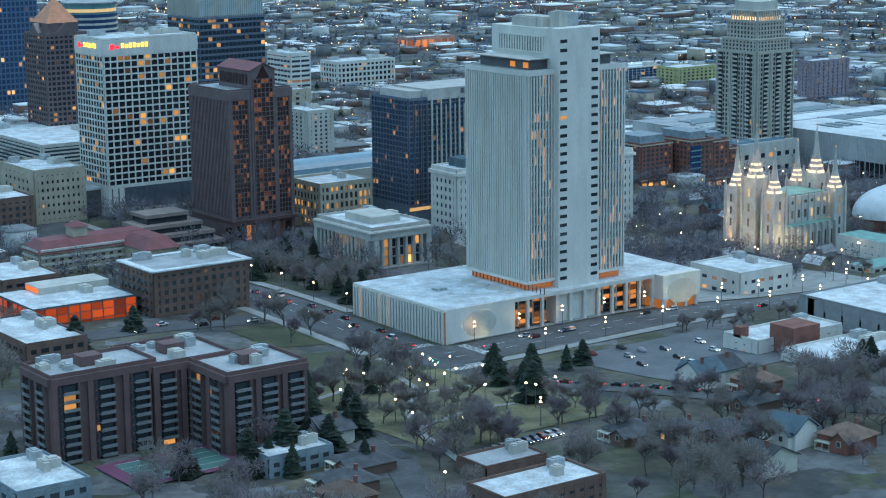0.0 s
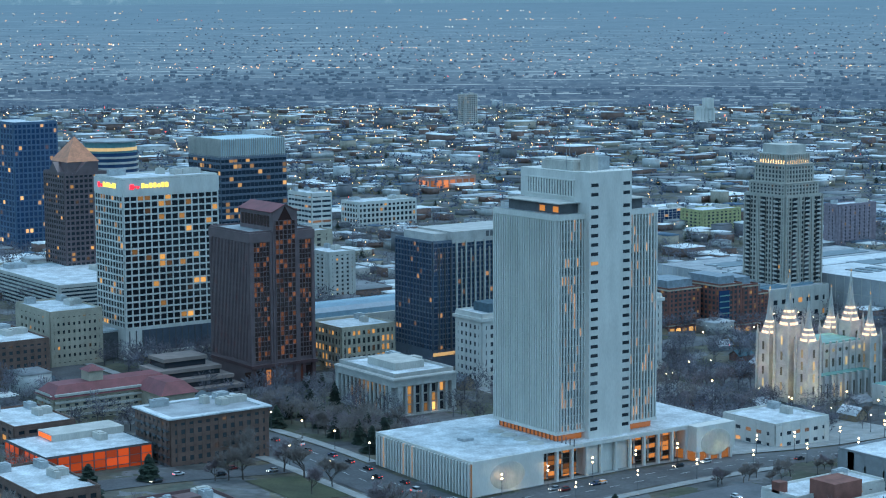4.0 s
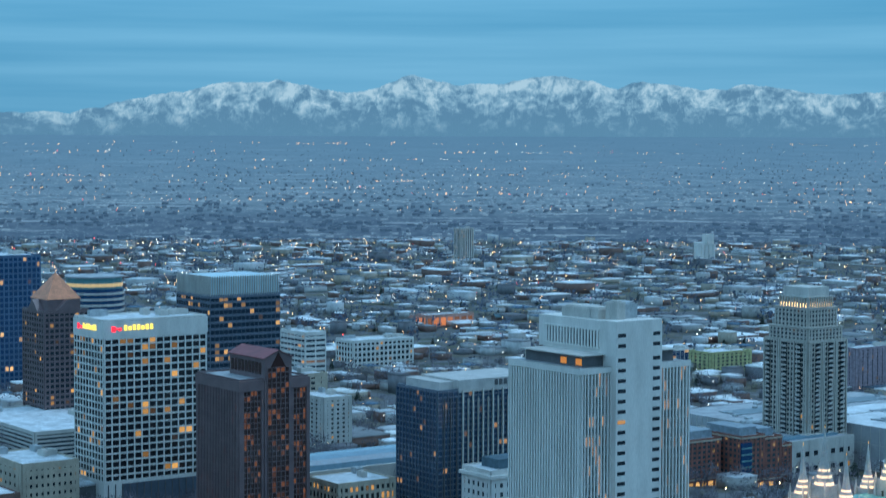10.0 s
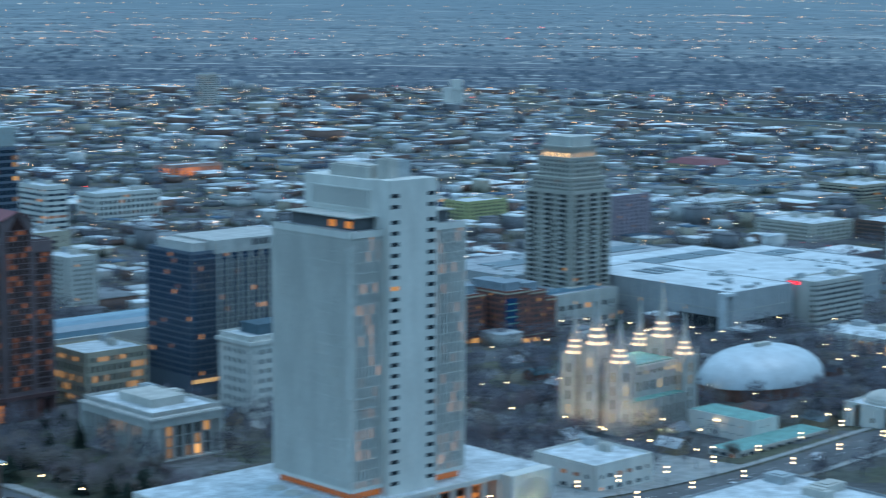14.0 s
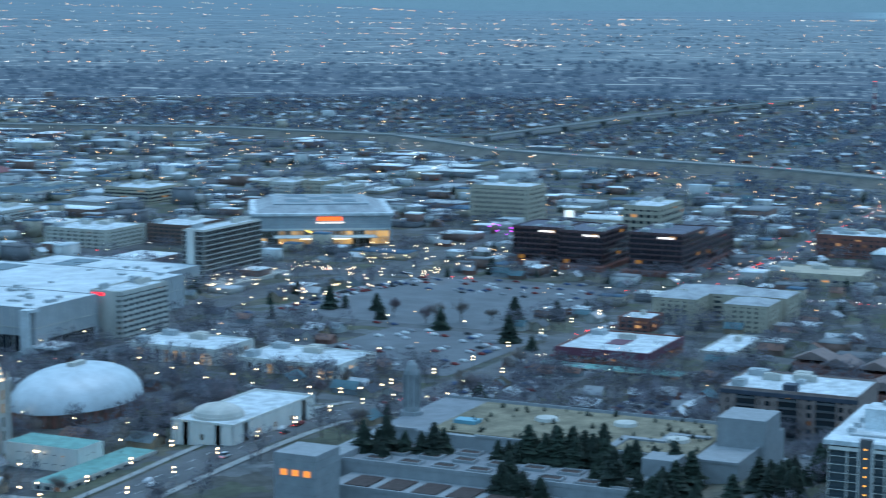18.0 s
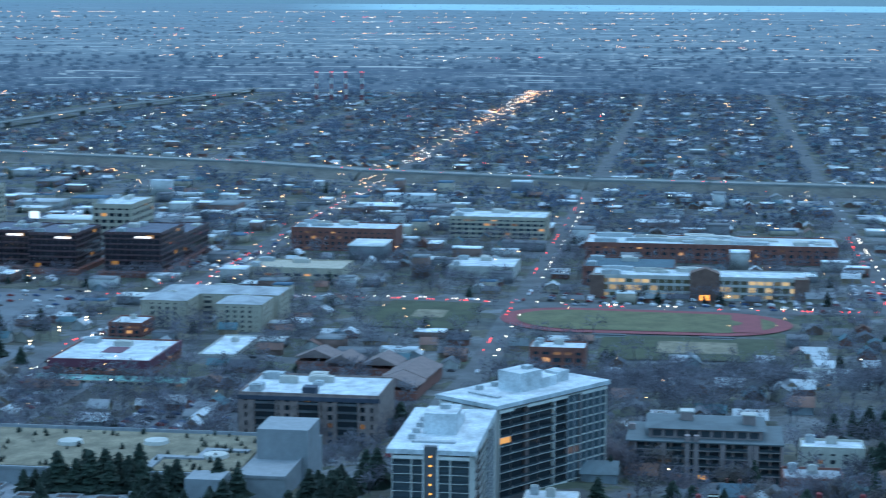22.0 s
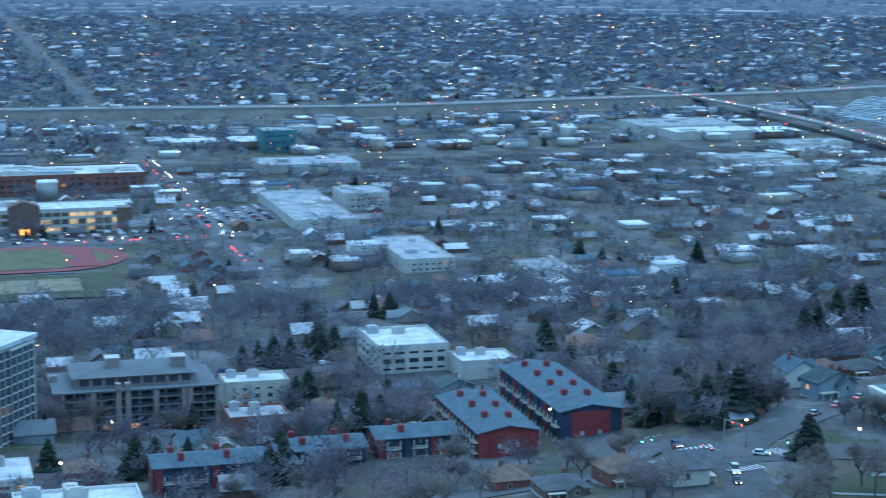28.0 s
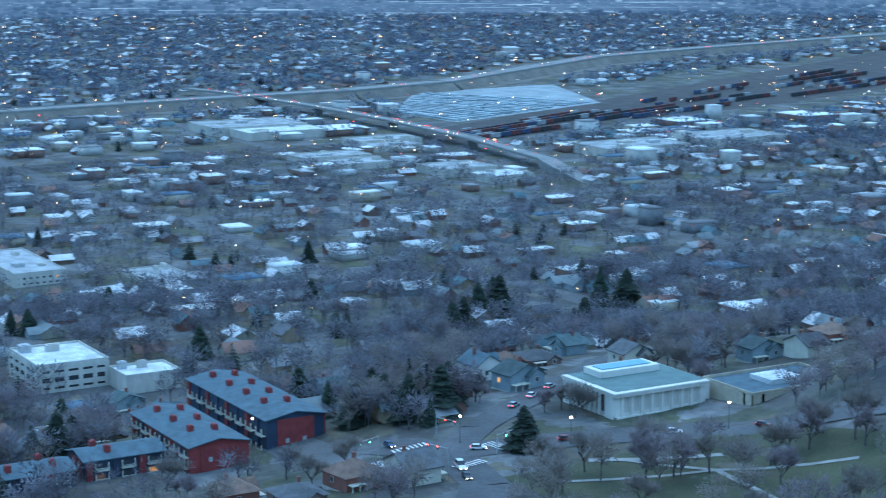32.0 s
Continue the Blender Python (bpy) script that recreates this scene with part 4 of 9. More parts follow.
    part("frame_pier", boxes((x, x + (0.75 if k % 2 else 0.4), zd[3] + 0.5, zd[3] + 1.5, 0, zt - (0 if k % 2 else 4))), PALE, zion)
for k in range(3):
    part("corner_bay", boxes((zd[1] - 11 + 3.6 * k, zd[1] - 10.6 + 3.6 * k, zd[3] + 0.5, zd[3] + 1.2, 12, zt - 3)), DARK, zion)
part("crown_step", boxes((zd[0] + 2, zd[1] - 4, zd[2] + 2, zd[3] - 4, zt, zt + 4)), GRAN, zion)
part("lit_arcade", boxes((zd[0], zd[1] + 0.4, zd[3] + 0.62, zd[3] + 0.7, 9.2, 11)), glow("arcade_light", (1.0, 0.60, 0.25), 0.35), zion)

adm, ad = block("columned_building", "grey stone office building with tall columns and flat roof", 133.5, 165.6, 51, 98, 46.5, skin=GRAN, core=GRAN, sides="", roof=ROOFW, units=3, parapet=1.2)
at_ = 46.5 - adm.location.z
v, f = prism(12, 0.85, 1.5, at_ - 4.5, 0.7)
colm = mesh(v, f)
colm.materials.append(GRAN)
for s in "NE":
    p, a, n, length = face_frame(s, *ad)
    cnt = 6 if s == "N" else 12
    for k in range(cnt):
        q = 5 + (length - 10) * k / (cnt - 1)
        part("column", colm, None, adm, at=(p[0] + a[0] * q + n[0] * 1.2, p[1] + a[1] * q + n[1] * 1.2, 0))
        if k < cnt - 1:
            q += (length - 10) / (cnt - 1) / 2
            for j in range(3):
                part("window_pane", pane_mesh(n, 2.6, 3.6, panes("gallery_glass", (0.03, 0.03, 0.04), 0.3, WARM, 1.2)), None, adm, at=(p[0] + a[0] * q + n[0] * 0.05, p[1] + a[1] * q + n[1] * 0.05, 3.6 + j * 4.3))
    for c in (0, length):
        part("corner_pier", boxes(span(p, a, n, c - 2.6 if c else 0, c if c else 2.6, 0, 2.2, 0, at_ - 4.5)), GRAN, adm)
    part("plinth", boxes(span(p, a, n, 0, length, 0, 2.6, 0, 1.5)), GRAN, adm)
    part("entablature", boxes(span(p, a, n, 0, length + 2.3 * (s == "E"), -0.1, 2.3, at_ - 4.5, at_ - 0.6), span(p, a, n, 0, length + 2.9 * (s == "E"), -0.1, 2.9, at_ - 1.6, at_ - 0.9)), GRAN, adm)
part("attic", boxes((ad[0] + 8, ad[1] - 8, ad[2] + 12, ad[3] - 12, at_, at_ + 3.4)), PALE, adm)

wh, wd = block("brown_apartments", "brown brick apartment block with bright roof edge", 256, 300, 111, 141, 51.3, skin=BROWN, core=BROWN, bays=(12, 8), floors=6, glass=G_HOME, pier=0.5, sill=0.45, limit=72, roof=ROOFG, units=5, parapet=0.0)
wt = 51.3 - wh.location.z
for b in ((wd[0] - 1.2, wd[1] + 1.2, wd[2] - 1.2, wd[2] + 2), (wd[0] - 1.2, wd[1] + 1.2, wd[3] - 2, wd[3] + 1.2), (wd[0] - 1.2, wd[0] + 2, wd[2] + 2, wd[3] - 2), (wd[1] - 2, wd[1] + 1.2, wd[2] + 2, wd[3] - 2)):
    part("eave", boxes((*b, wt, wt + 0.6)), ROOFW, wh, "bright white roof edge")
for k in range(6):
    for j in range(5):
        part("balcony", boxes((wd[1] + 0.3, wd[1] + 1.7, wd[2] + 2 + k * 5, wd[2] + 5 + k * 5, 3 + j * 3.4, 3.25 + j * 3.4), (wd[1] + 1.62, wd[1] + 1.7, wd[2] + 2 + k * 5, wd[2] + 5 + k * 5, 3.25 + j * 3.4, 4.2 + j * 3.4)), DARK, wh)

hall, hd = block("lit_hall", "low glass hall lit orange-red inside under a pale roof", 303, 348, 92, 131, 40.7, skin=DARK, core=DARK, bays=(9, 8), floors=3, glass=glazing("orange_glass", (0.12, 0.02, 0.01), 0.99, (1.0, 0.13, 0.02), 0.40), pier=0.08, sill=0.08, limit=60, roof=ROOFW, units=1, parapet=0.5)
part("roof_step", boxes((hd[0], hd[1] - 14, hd[2], hd[2] + 14, 40.7 - hall.location.z, 43.5 - hall.location.z)), PALE, hall)
part("clerestory", boxes((hd[1] - 14, hd[1] - 13.8, hd[2] + 1, hd[2] + 13, 41.2 - hall.location.z, 43 - hall.location.z)), glow("orange_hall", (1.0, 0.16, 0.02), 0.7), hall)

block("stone_annex", "low white stone annex beside the office tower", 27, 59.4, 197.9, 229.6, 33.2, skin=WHITE, core=WHITE, bays=(6, 5), floors=2, pier=0.5, sill=0.5, units=2, limit=30)
CONDOT = mat("grey_tan_precast", (0.42, 0.385, 0.335), 0.85, 0.14, 5, 0.4)
condo, cd = block("condo_tower", "tall grey-tan condominium tower with balcony stacks and glowing crown", -296, -261.5, -119.9, -82.5, 88.5, skin=CONDOT, core=DARK, bays=(12, 13), floors=26, glass=G_FLAT, pier=0.34, sill=0.34, limit=154, units=0, deep=0.6)
ct = 88.5 - condo.location.z
for s in "NE":
    p, a, n, length = face_frame(s, *cd)
    for c in (0.22, 0.55, 0.86) if s == "N" else (0.12, 0.5, 0.82):
        stack = []
        for j in range(25):
            z = 8 + j * (ct - 9) / 25
            stack += [span(p, a, n, c * length - 2.0, c * length + 2.0, 0.5, 2.0, z, z + 0.3), span(p, a, n, c * length - 1.9, c * length + 1.9, 1.85, 1.95, z + 0.3, z + 1.2)]
        tagged(part("balcony_bay", boxes(*stack), PALE, condo, "stack of pale balcony slabs"), kind="stuff")
        part("dark_bay", boxes(span(p, a, n, c * length - 1.7, c * length + 1.7, 0.5, 0.75, 6, ct - 1)), G_FLAT[1], condo)
    for q in (0.02, 0.36, 0.7, 0.98):
        part("shaft_rib", boxes(span(p, a, n, q * length - 0.5, q * length + 0.5, 0, 1.1, 0, ct)), CONDOT, condo)
for k, (i0, z0, z1, fl) in enumerate(((2.2, 0, 8, 3), (4.6, 8, 20, 4))):
    dd_ = (cd[0] + i0, cd[1] - i0, cd[2] + i0, cd[3] - i0)
    part("setback", boxes((*dd_, ct + z0, ct + z1)), DARK, condo)
    part("setback_roof", boxes((dd_[0] - 0.8, dd_[1] + 0.8, dd_[2] - 0.8, dd_[3] + 0.8, ct + z1, ct + z1 + 0.7)), CONDOT, condo)
    for s in "NE":
        facade(condo, s, dd_, ct + z0, ct + z1, 10 - k, fl, CONDOT, G_HOME, 0.42, 0.36, 0.5)
c0 = (cd[0] + 6.4, cd[1] - 6.4, cd[2] + 6.4, cd[3] - 6.4)
part("crown_light", boxes((c0[0] + 0.4, c0[1] - 0.4, c0[2] + 0.4, c0[3] - 0.4, ct + 20.7, ct + 23)), glow("crown_glow", (1.0, 0.62, 0.27), 2.6), condo, "glowing lamp-lit crown storey")
part("crown_core", boxes((c0[0] + 0.6, c0[1] - 0.6, c0[2] + 0.6, c0[3] - 0.6, ct + 23, ct + 26.5)), CONDOT, condo)
for s in "NE":
    p, a, n, length = face_frame(s, *c0)
    for k in range(11):
        part("crown_pier", boxes(span(p, a, n, (length - 1.1) * k / 10, (length - 1.1) * k / 10 + 1.1, -0.5, 0.5, ct + 20.7, ct + 27)), CONDOT, condo)
part("crown_cap", boxes((c0[0] + 1.6, c0[1] - 1.6, c0[2] + 1.6, c0[3] - 1.6, ct + 26.5, ct + 33)), PALE, condo)
part("crown_cornice", boxes((c0[0] - 0.2, c0[1] + 0.2, c0[2] - 0.2, c0[3] + 0.2, ct + 26.5, ct + 27.3)), PALE, condo)

pyr, pd = block("pyramid_tower", "dark granite tower with copper pyramid roof", 99, 128.6, -368.2, -336, 107.4, skin=MAUVEST, core=MAUVEST, bays=(9, 9), floors=24, glass=G_DARK, pier=0.3, sill=0.4, limit=110, units=0)
pt = 107.4 - pyr.location.z
part("roof_pyramid", mesh([(pd[0] + 3.5, pd[2] + 3.5, pt + 7), (pd[1] - 3.5, pd[2] + 3.5, pt + 7), (pd[1] - 3.5, pd[3] - 3.5, pt + 7), (pd[0] + 3.5, pd[3] - 3.5, pt + 7), (0, 0, pt + 23)], [(0, 1, 4), (1, 2, 4), (2, 3, 4), (3, 0, 4), (3, 2, 1, 0)]), COPPER, pyr, "copper pyramid roof")
part("upper_storey", boxes((pd[0] + 4, pd[1] - 4, pd[2] + 4, pd[3] - 4, pt, pt + 7)), MAUVEST, pyr)
for s in "NE":
    p, a, n, length = face_frame(s, *pd)
    e = span(p, a, n, length * 0.32, length * 0.68, -3, 0.6, pt - 1, pt)
    part("gable", mesh([(p[0] + a[0] * q + n[0] * d, p[1] + a[1] * q + n[1] * d, z) for d in (-6, 0.6) for q, z in ((length * 0.26, pt), (length * 0.74, pt), (length * 0.5, pt + 7))], [(0, 1, 2), (5, 4, 3), (0, 2, 5, 3), (1, 4, 5, 2), (0, 3, 4, 1)]), MAUVEST, pyr)
dk, dd = block("dark_glass_tower", "dark glass office tower with pale glowing crown", -12.4, 37, -339.9, -296.2, 115.7, skin=mat("navy_spandrel", (0.115, 0.145, 0.185), 0.4, 0.1, 4, 0.5), core=DARK, bays=(16, 14), floors=23, glass=glazing("dark_lit_glass", (0.015, 0.03, 0.05), 0.12, (1.0, 0.55, 0.18), 0.6), pier=0.04, sill=0.36, limit=112, units=3)
dt = 115.7 - dk.location.z
part("crown_screen", boxes((dd[0] + 0.5, dd[1] - 0.5, dd[2] + 0.5, dd[3] - 0.5, dt, dt + 11.5)), mat("pale_screen", (0.45, 0.55, 0.58), 0.5, 0.15, 5, 0.6), dk)
for s in "NE":
    p, a, n, length = face_frame(s, *dd)
    for k in range(30):
        part("crown_rib", boxes(span(p, a, n, k * length / 30, k * length / 30 + 0.5, -0.5, 0.2, dt, dt + 12.2)), PALE, dk)
drum = thing("round_tower", -4, -548, 20, "round glass office tower with lit teal crown", "office tower")
RECTS.append((-34, 26, -578, -518))
for k in range(20):
    v, f = prism(24, 22, 4.2 * k, 4.2 * k + 1.6)
    part("spandrel_ring", mesh(v, f), PALE, drum)
    v, f = prism(24, 21.4, 4.2 * k + 1.6, 4.2 * k + 4.2)
    part("glass_ring", mesh(v, f), G_BLUE[1], drum)
v, f = prism(24, 20.5, 84, 92, 20.5)
part("crown_drum", mesh(v, f), mat("teal_glazing", (0.10, 0.24, 0.25), 0.3, 0.15, 4, 0.6), drum, "teal glazed crown")
v, f = prism(24, 20.9, 85.5, 88)
part("crown_band", mesh(v, f), glow("amber_crown", (1.0, 0.66, 0.30), 0.35), drum, "amber-lit crown band")
v, f = prism(24, 21.6, 92, 93)
part("roof", mesh(v, f), ROOFG, drum)
hotel, hod = block("grand_hotel", "white terracotta grand hotel with heavy cornice", -27.6, 89, 38, 59.8, 62, skin=WHITE, core=WHITE, bays=(30, 6), floors=10, glass=G_HOME, pier=0.55, sill=0.5, limit=100)
part("cornice", boxes((hod[0] - 1.2, hod[1] + 1.2, hod[2] - 1.2, hod[3] + 1.2, 59 - hotel.location.z, 60.6 - hotel.location.z)), WHITE, hotel)
part("penthouse", boxes((hod[0] + 8, hod[1] - 8, hod[2] + 4, hod[3] - 5, 62 - hotel.location.z, 66.5 - hotel.location.z)), SLATE, hotel)

block("blue_glass_tower", "tall blue glass and stone tower with blue lit top", -44.5, -4.2, -796.6, -736, 117.4, skin=mat("blue_steel_panel", (0.07, 0.13, 0.21), 0.5, 0.15, 6, 0.6), core=DARK, bays=(10, 9), floors=24, glass=G_BLUE, pier=0.3, sill=0.3, limit=120)
block("parking_garage", "long pale concrete parking garage", 100, 172, -358, -251, 48, skin=PALE, core=DARK, bays=(1, 1), floors=9, pier=0.02, sill=0.5, roof=ROOFW)
block("beige_offices", "cream stone office building with small windows", 215.4, 244.2, -143, -99.2, 57.8, skin=TAN, core=PALE, bays=(10, 8), floors=7, glass=G_DARK, pier=0.6, sill=0.6, limit=60)
block("brown_brick_offices", "dark brown brick office block", 256, 300, -120, -74, 49.5, skin=BROWN, core=BROWN, bays=(12, 12), floors=6, glass=G_HOME, pier=0.5, sill=0.5, limit=72)
rh, rd = block("red_roofed_hotel", "tan brick residential hotel with red tin roof", 238, 296, 4, 22, 39.8, skin=TAN, core=TAN, bays=(14, 5), floors=5, glass=G_HOME, pier=0.55, sill=0.5, limit=70, units=0, parapet=0)
rt = 39.8 - rh.location.z
part("wing", boxes((rd[0], rd[0] + 16, rd[3], rd[3] + 22, 0, rt)), TAN, rh)


part("tin_roof", hip(*rd, rt, rt + 5, 1.4, 5), REDTIN, rh, "dull red sheet-metal roof")
part("tin_roof", hip(rd[0], rd[0] + 16, rd[3] - 3, rd[3] + 22, rt, rt + 5, 1.4, 5), REDTIN, rh, "dull red sheet-metal roof")
for k in range(4):
    part("balcony", boxes((rd[1], rd[1] + 1.6, rd[2] + 1, rd[3] - 1, 3 + 3.2 * k, 3.2 + 3.2 * k), (rd[1] + 1.5, rd[1] + 1.6, rd[2] + 1, rd[3] - 1, 3.2 + 3.2 * k, 4.2 + 3.2 * k)), PALE, rh)
    part("balcony_band", boxes((rd[0] + 16, rd[1], rd[3], rd[3] + 1.2, 3 + 3.2 * k, 4 + 3.2 * k)), PALE, rh)
part("roof_turret", boxes((rd[1] - 26, rd[1] - 19, -4, 4, rt + 4, rt + 9.5)), TAN, rh)
part("turret_roof", hip(rd[1] - 26, rd[1] - 19, -4, 4, rt + 9.5, rt + 12), REDTIN, rh)

block("sandstone_offices", "sandstone office building with lit upper windows", 94.7, 127, -36.5, -8, 50, skin=TAN, core=TAN, bays=(11, 9), floors=5, glass=glazing("lamp_glass", (0.03, 0.03, 0.03), 0.3, WARM, 0.5), pier=0.45, sill=0.35, limit=55, units=2)
arc = thing("arched_skylight", 62, -95, 25, "long arched glass skylight roof", "skylight")
vs, fs = [], []
for i in range(12):
    for k in range(9):
        u = math.pi * k / 8
        vs.append((-40 + i * 8, 12 * math.cos(u), 18 + 7 * math.sin(u)))
fs = [(i * 9 + k, (i + 1) * 9 + k, (i + 1) * 9 + k + 1, i * 9 + k + 1) for i in range(11) for k in range(8)]
part("vault", mesh(vs, fs), mat("grey_blue_glazing", (0.16, 0.26, 0.32), 0.25, 0.1, 4, 0.5), arc)
part("hall_wall", boxes((-44, 50, -14, 14, 0, 18)), PALE, arc)
for i in range(12):
    part("rib", boxes((-40.3 + i * 8, -39.7 + i * 8, -12.3, 12.3, 17.6, 18.2)), PALE, arc)
block("white_offices", "white office block with dark banded windows", -223.8, -203.9, -617.8, -579.4, 57, skin=WHITE, core=DARK, bays=(2, 7), floors=12, pier=0.1, sill=0.55, limit=40)
block("white_gridded_offices", "low white gridded offices", -420.3, -352.6, -768, -738.1, 28.2, skin=WHITE, core=WHITE, bays=(14, 6), floors=5, glass=G_DARK, pier=0.4, sill=0.4, limit=70)
# Orange floodlighting is put in as glowing panes; no lamps stand below.
lo, ld = block("floodlit_offices", "low pink offices, orange floodlight put in as glowing panes", -691.7, -625, -1030, -1009.9, 18.8, skin=mat("pink_stone", (0.45, 0.25, 0.20), 0.8), core=DARK, bays=(7, 6), floors=1, glass=glazing("floodlight_glow_panes", (0.3, 0.1, 0.05), 0.95, (1.0, 0.30, 0.10), 0.8), pier=0.25, sill=0.2, units=2)
block("grey_slab", "grey windowless office slab", -30, -10, -272, -240, 55, skin=PALE, core=PALE, bays=(5, 6), floors=12, glass=G_DARK, pier=0.6, sill=0.5, limit=50)
block("tan_slab", "tan brick slab building", -50, -14, -330, -300, 62, skin=TAN, core=TAN, bays=(5, 6), floors=12, glass=G_DARK, pier=0.6, sill=0.5, limit=50)
G_LHOME = glazing("lamp_home_glass", (0.05, 0.07, 0.08), 0.08, WARM, 0.35)
for lab, x0, x1, y0, y1, zt, nb in (("red brick residential block with green glass corner", -172.3, -154.3, -64, -29.7, 45.5, (5, 10)), ("red brick residential block beside a street", -150, -124.6, -72, -42.2, 44.1, (7, 8)),
                                   ("dark brick shop house with flat roof", -214.9, -190, -66, -50, 34.3, (7, 4)), ("red brick residential wing with pale bands", -190, -173.5, -60, -34, 43, (4, 7))):
    br, brd = block("brick_residence", lab, x0, x1, y0, y1, zt, skin=BRICK, core=BRICK, bays=nb, floors=8, glass=G_LHOME, pier=0.42, sill=0.40, limit=60, base=7, group="brick residences by the square", roof=ROOFG)
    bt = zt - br.location.z
    for z0, z1 in ((6.6, 7.3), (bt - 0.9, bt - 0.1)):
        part("stone_band", boxes((brd[0] - 0.5, brd[1] + 0.5, brd[2] - 0.5, brd[3] + 0.5, z0, z1)), TAN, br)
    part("penthouse", boxes((brd[0] + 2, brd[1] - 3, brd[2] + 3, brd[3] - 5, bt + 0.1, bt + 4.6)), mat("blue_grey_cladding", (0.20, 0.24, 0.27), 0.6), br)
    for s in "NE":
        p, a, n, length = face_frame(s, *brd)
        cnt = max(3, int(length / 5))
        for k in range(cnt):
            part("shop_window", pane_mesh(n, length / cnt * 0.7, 4.4, panes("shop_glass", (0.08, 0.05, 0.03), 0.55, (1.0, 0.55, 0.18), 0.8)), None, br, at=(p[0] + a[0] * (k + 0.5) * length / cnt + n[0] * 0.4, p[1] + a[1] * (k + 0.5) * length / cnt + n[1] * 0.4, 3.0))
    if "corner" in lab:
        part("glass_corner", boxes((brd[1] - 7, brd[1] + 0.8, brd[3] - 0.2, brd[3] + 1.0, 7.4, bt - 3)), G_BLUE[1], br, "green-blue glass corner bay")
        part("corner_rail", boxes(*[(brd[1] - 7.2, brd[1] + 1.0, brd[3] + 0.9, brd[3] + 1.2, 7.4 + 3.6 * k, 8.1 + 3.6 * k) for k in range(int((bt - 10) / 3.6))]), GREEN, br)
for x0, x1, y0, y1, zt in ((-290, -215, -150, -70, 30), (-200, -120, -190, -100, 32)):
    mall, mld = block("shopping_hall", "low shopping hall with grey-blue roof bands", x0, x1, y0, y1, zt, skin=PALE, core=PALE, bays=(10, 10), floors=2, glass=G_DARK, pier=0.5, sill=0.5, units=6, limit=0, seed=int(-x0), roof=ROOFG)
    part("roof_glazing", boxes((mld[0] + 6, mld[1] - 6, mld[3] - 16, mld[3] - 8, zt - mall.location.z, zt - mall.location.z + 1.6)), mat("grey_blue_glazing", (0.16, 0.26, 0.32), 0.25, 0.1, 4, 0.5), mall)
block("yellow_condos", "yellow and grey condominium block", -626, -576.8, -528, -498.7, 25.3, skin=mat("yellow_stucco", (0.42, 0.40, 0.19), 0.9), core=TAN, bays=(9, 5), floors=6, glass=G_HOME, pier=0.5, sill=0.45, limit=70)
block("dark_blue_offices", "blue glazed low offices with white frame", -615.2, -573, -582, -564.3, 21, skin=WHITE, core=DARK, bays=(8, 8), floors=6, glass=G_BLUE, pier=0.06, sill=0.1, limit=48)
block("mauve_tower", "mauve concrete apartment slab", -623.1, -576.4, -346, -329.7, 44, skin=mat("mauve_concrete", (0.28, 0.22, 0.25), 0.85), core=mat("mauve_concrete", (0.28, 0.22, 0.25), 0.85), bays=(8, 4), floors=13, glass=G_DARK, pier=0.75, sill=0.4, limit=100)

# ---- apartment block with balconies, court and tennis ground ----
def balcony_block(x0, x1, y0, y1, to):
    MAUVE = mat("mauve_brick", (0.15, 0.085, 0.082), 0.9, 0.15, 5, 0.3)
    root, d = block("apartment_block", "brown brick apartment block with stacked balconies", x0, x1, y0, y1, to, skin=MAUVE, core=MAUVE, sides="", roof=ROOFG, units=6, parapet=1.2, seed=int(x0))
    h = to - root.location.z
    slab, rail = {}, {}
    for s in "NE":
        p, a, n, length = face_frame(s, *d)
        stacks = max(2, int(length / 9))
        step = length / stacks
        part("cornice_band", boxes(span(p, a, n, 0, length, 0, 0.9, h - 2.2, h)), MAUVE, root)
        for k in range(stacks):
            c = (k + 0.5) * step
            part("brick_pier", boxes(span(p, a, n, c - step / 2, c - step / 2 + 1.8, 0, 0.9, 0, h - 2.2)), MAUVE, root)
            part("balcony_recess", boxes(span(p, a, n, c - 2.3, c + 2.7, 0, 0.04, 0.6, h - 2.2)), G_FLAT[1], root, "dark glazed recess behind the balconies")
            part("stack_pier", boxes(span(p, a, n, c + 2.7, c + 3.1, 0, 1.3, 0, h - 2.2)), MAUVE, root)
            for j in range(9):
                z = 1.2 + j * (h - 4) / 9
                part("balcony", boxes(span(p, a, n, c - 2.2, c + 2.6, 0, 1.7, z, z + 0.22), span(p, a, n, c - 2.2, c + 2.6, 1.62, 1.7, z + 0.34, z + 1.1)), mat("balcony_grey", (0.20, 0.205, 0.21), 0.7, 0.15, 3, 0.4), root)
                part("balcony_door", pane_mesh(n, 3.8, 2.1, G_HOME[0]), None, root, at=(p[0] + a[0] * (c + 0.2) + n[0] * 0.05, p[1] + a[1] * (c + 0.2) + n[1] * 0.05, z + 1.3))
                part("window_pane", pane_mesh(n, 1.0, 1.7, G_HOME[0]), None, root, at=(p[0] + a[0] * (c - 3.0) + n[0] * 0.93, p[1] + a[1] * (c - 3.0) + n[1] * 0.93, z + 1.4)) if step > 9.6 else None
    part("stair_head", boxes((-3, 4, -3, 3, h, h + 3.2)), MAUVE, root)
    return root


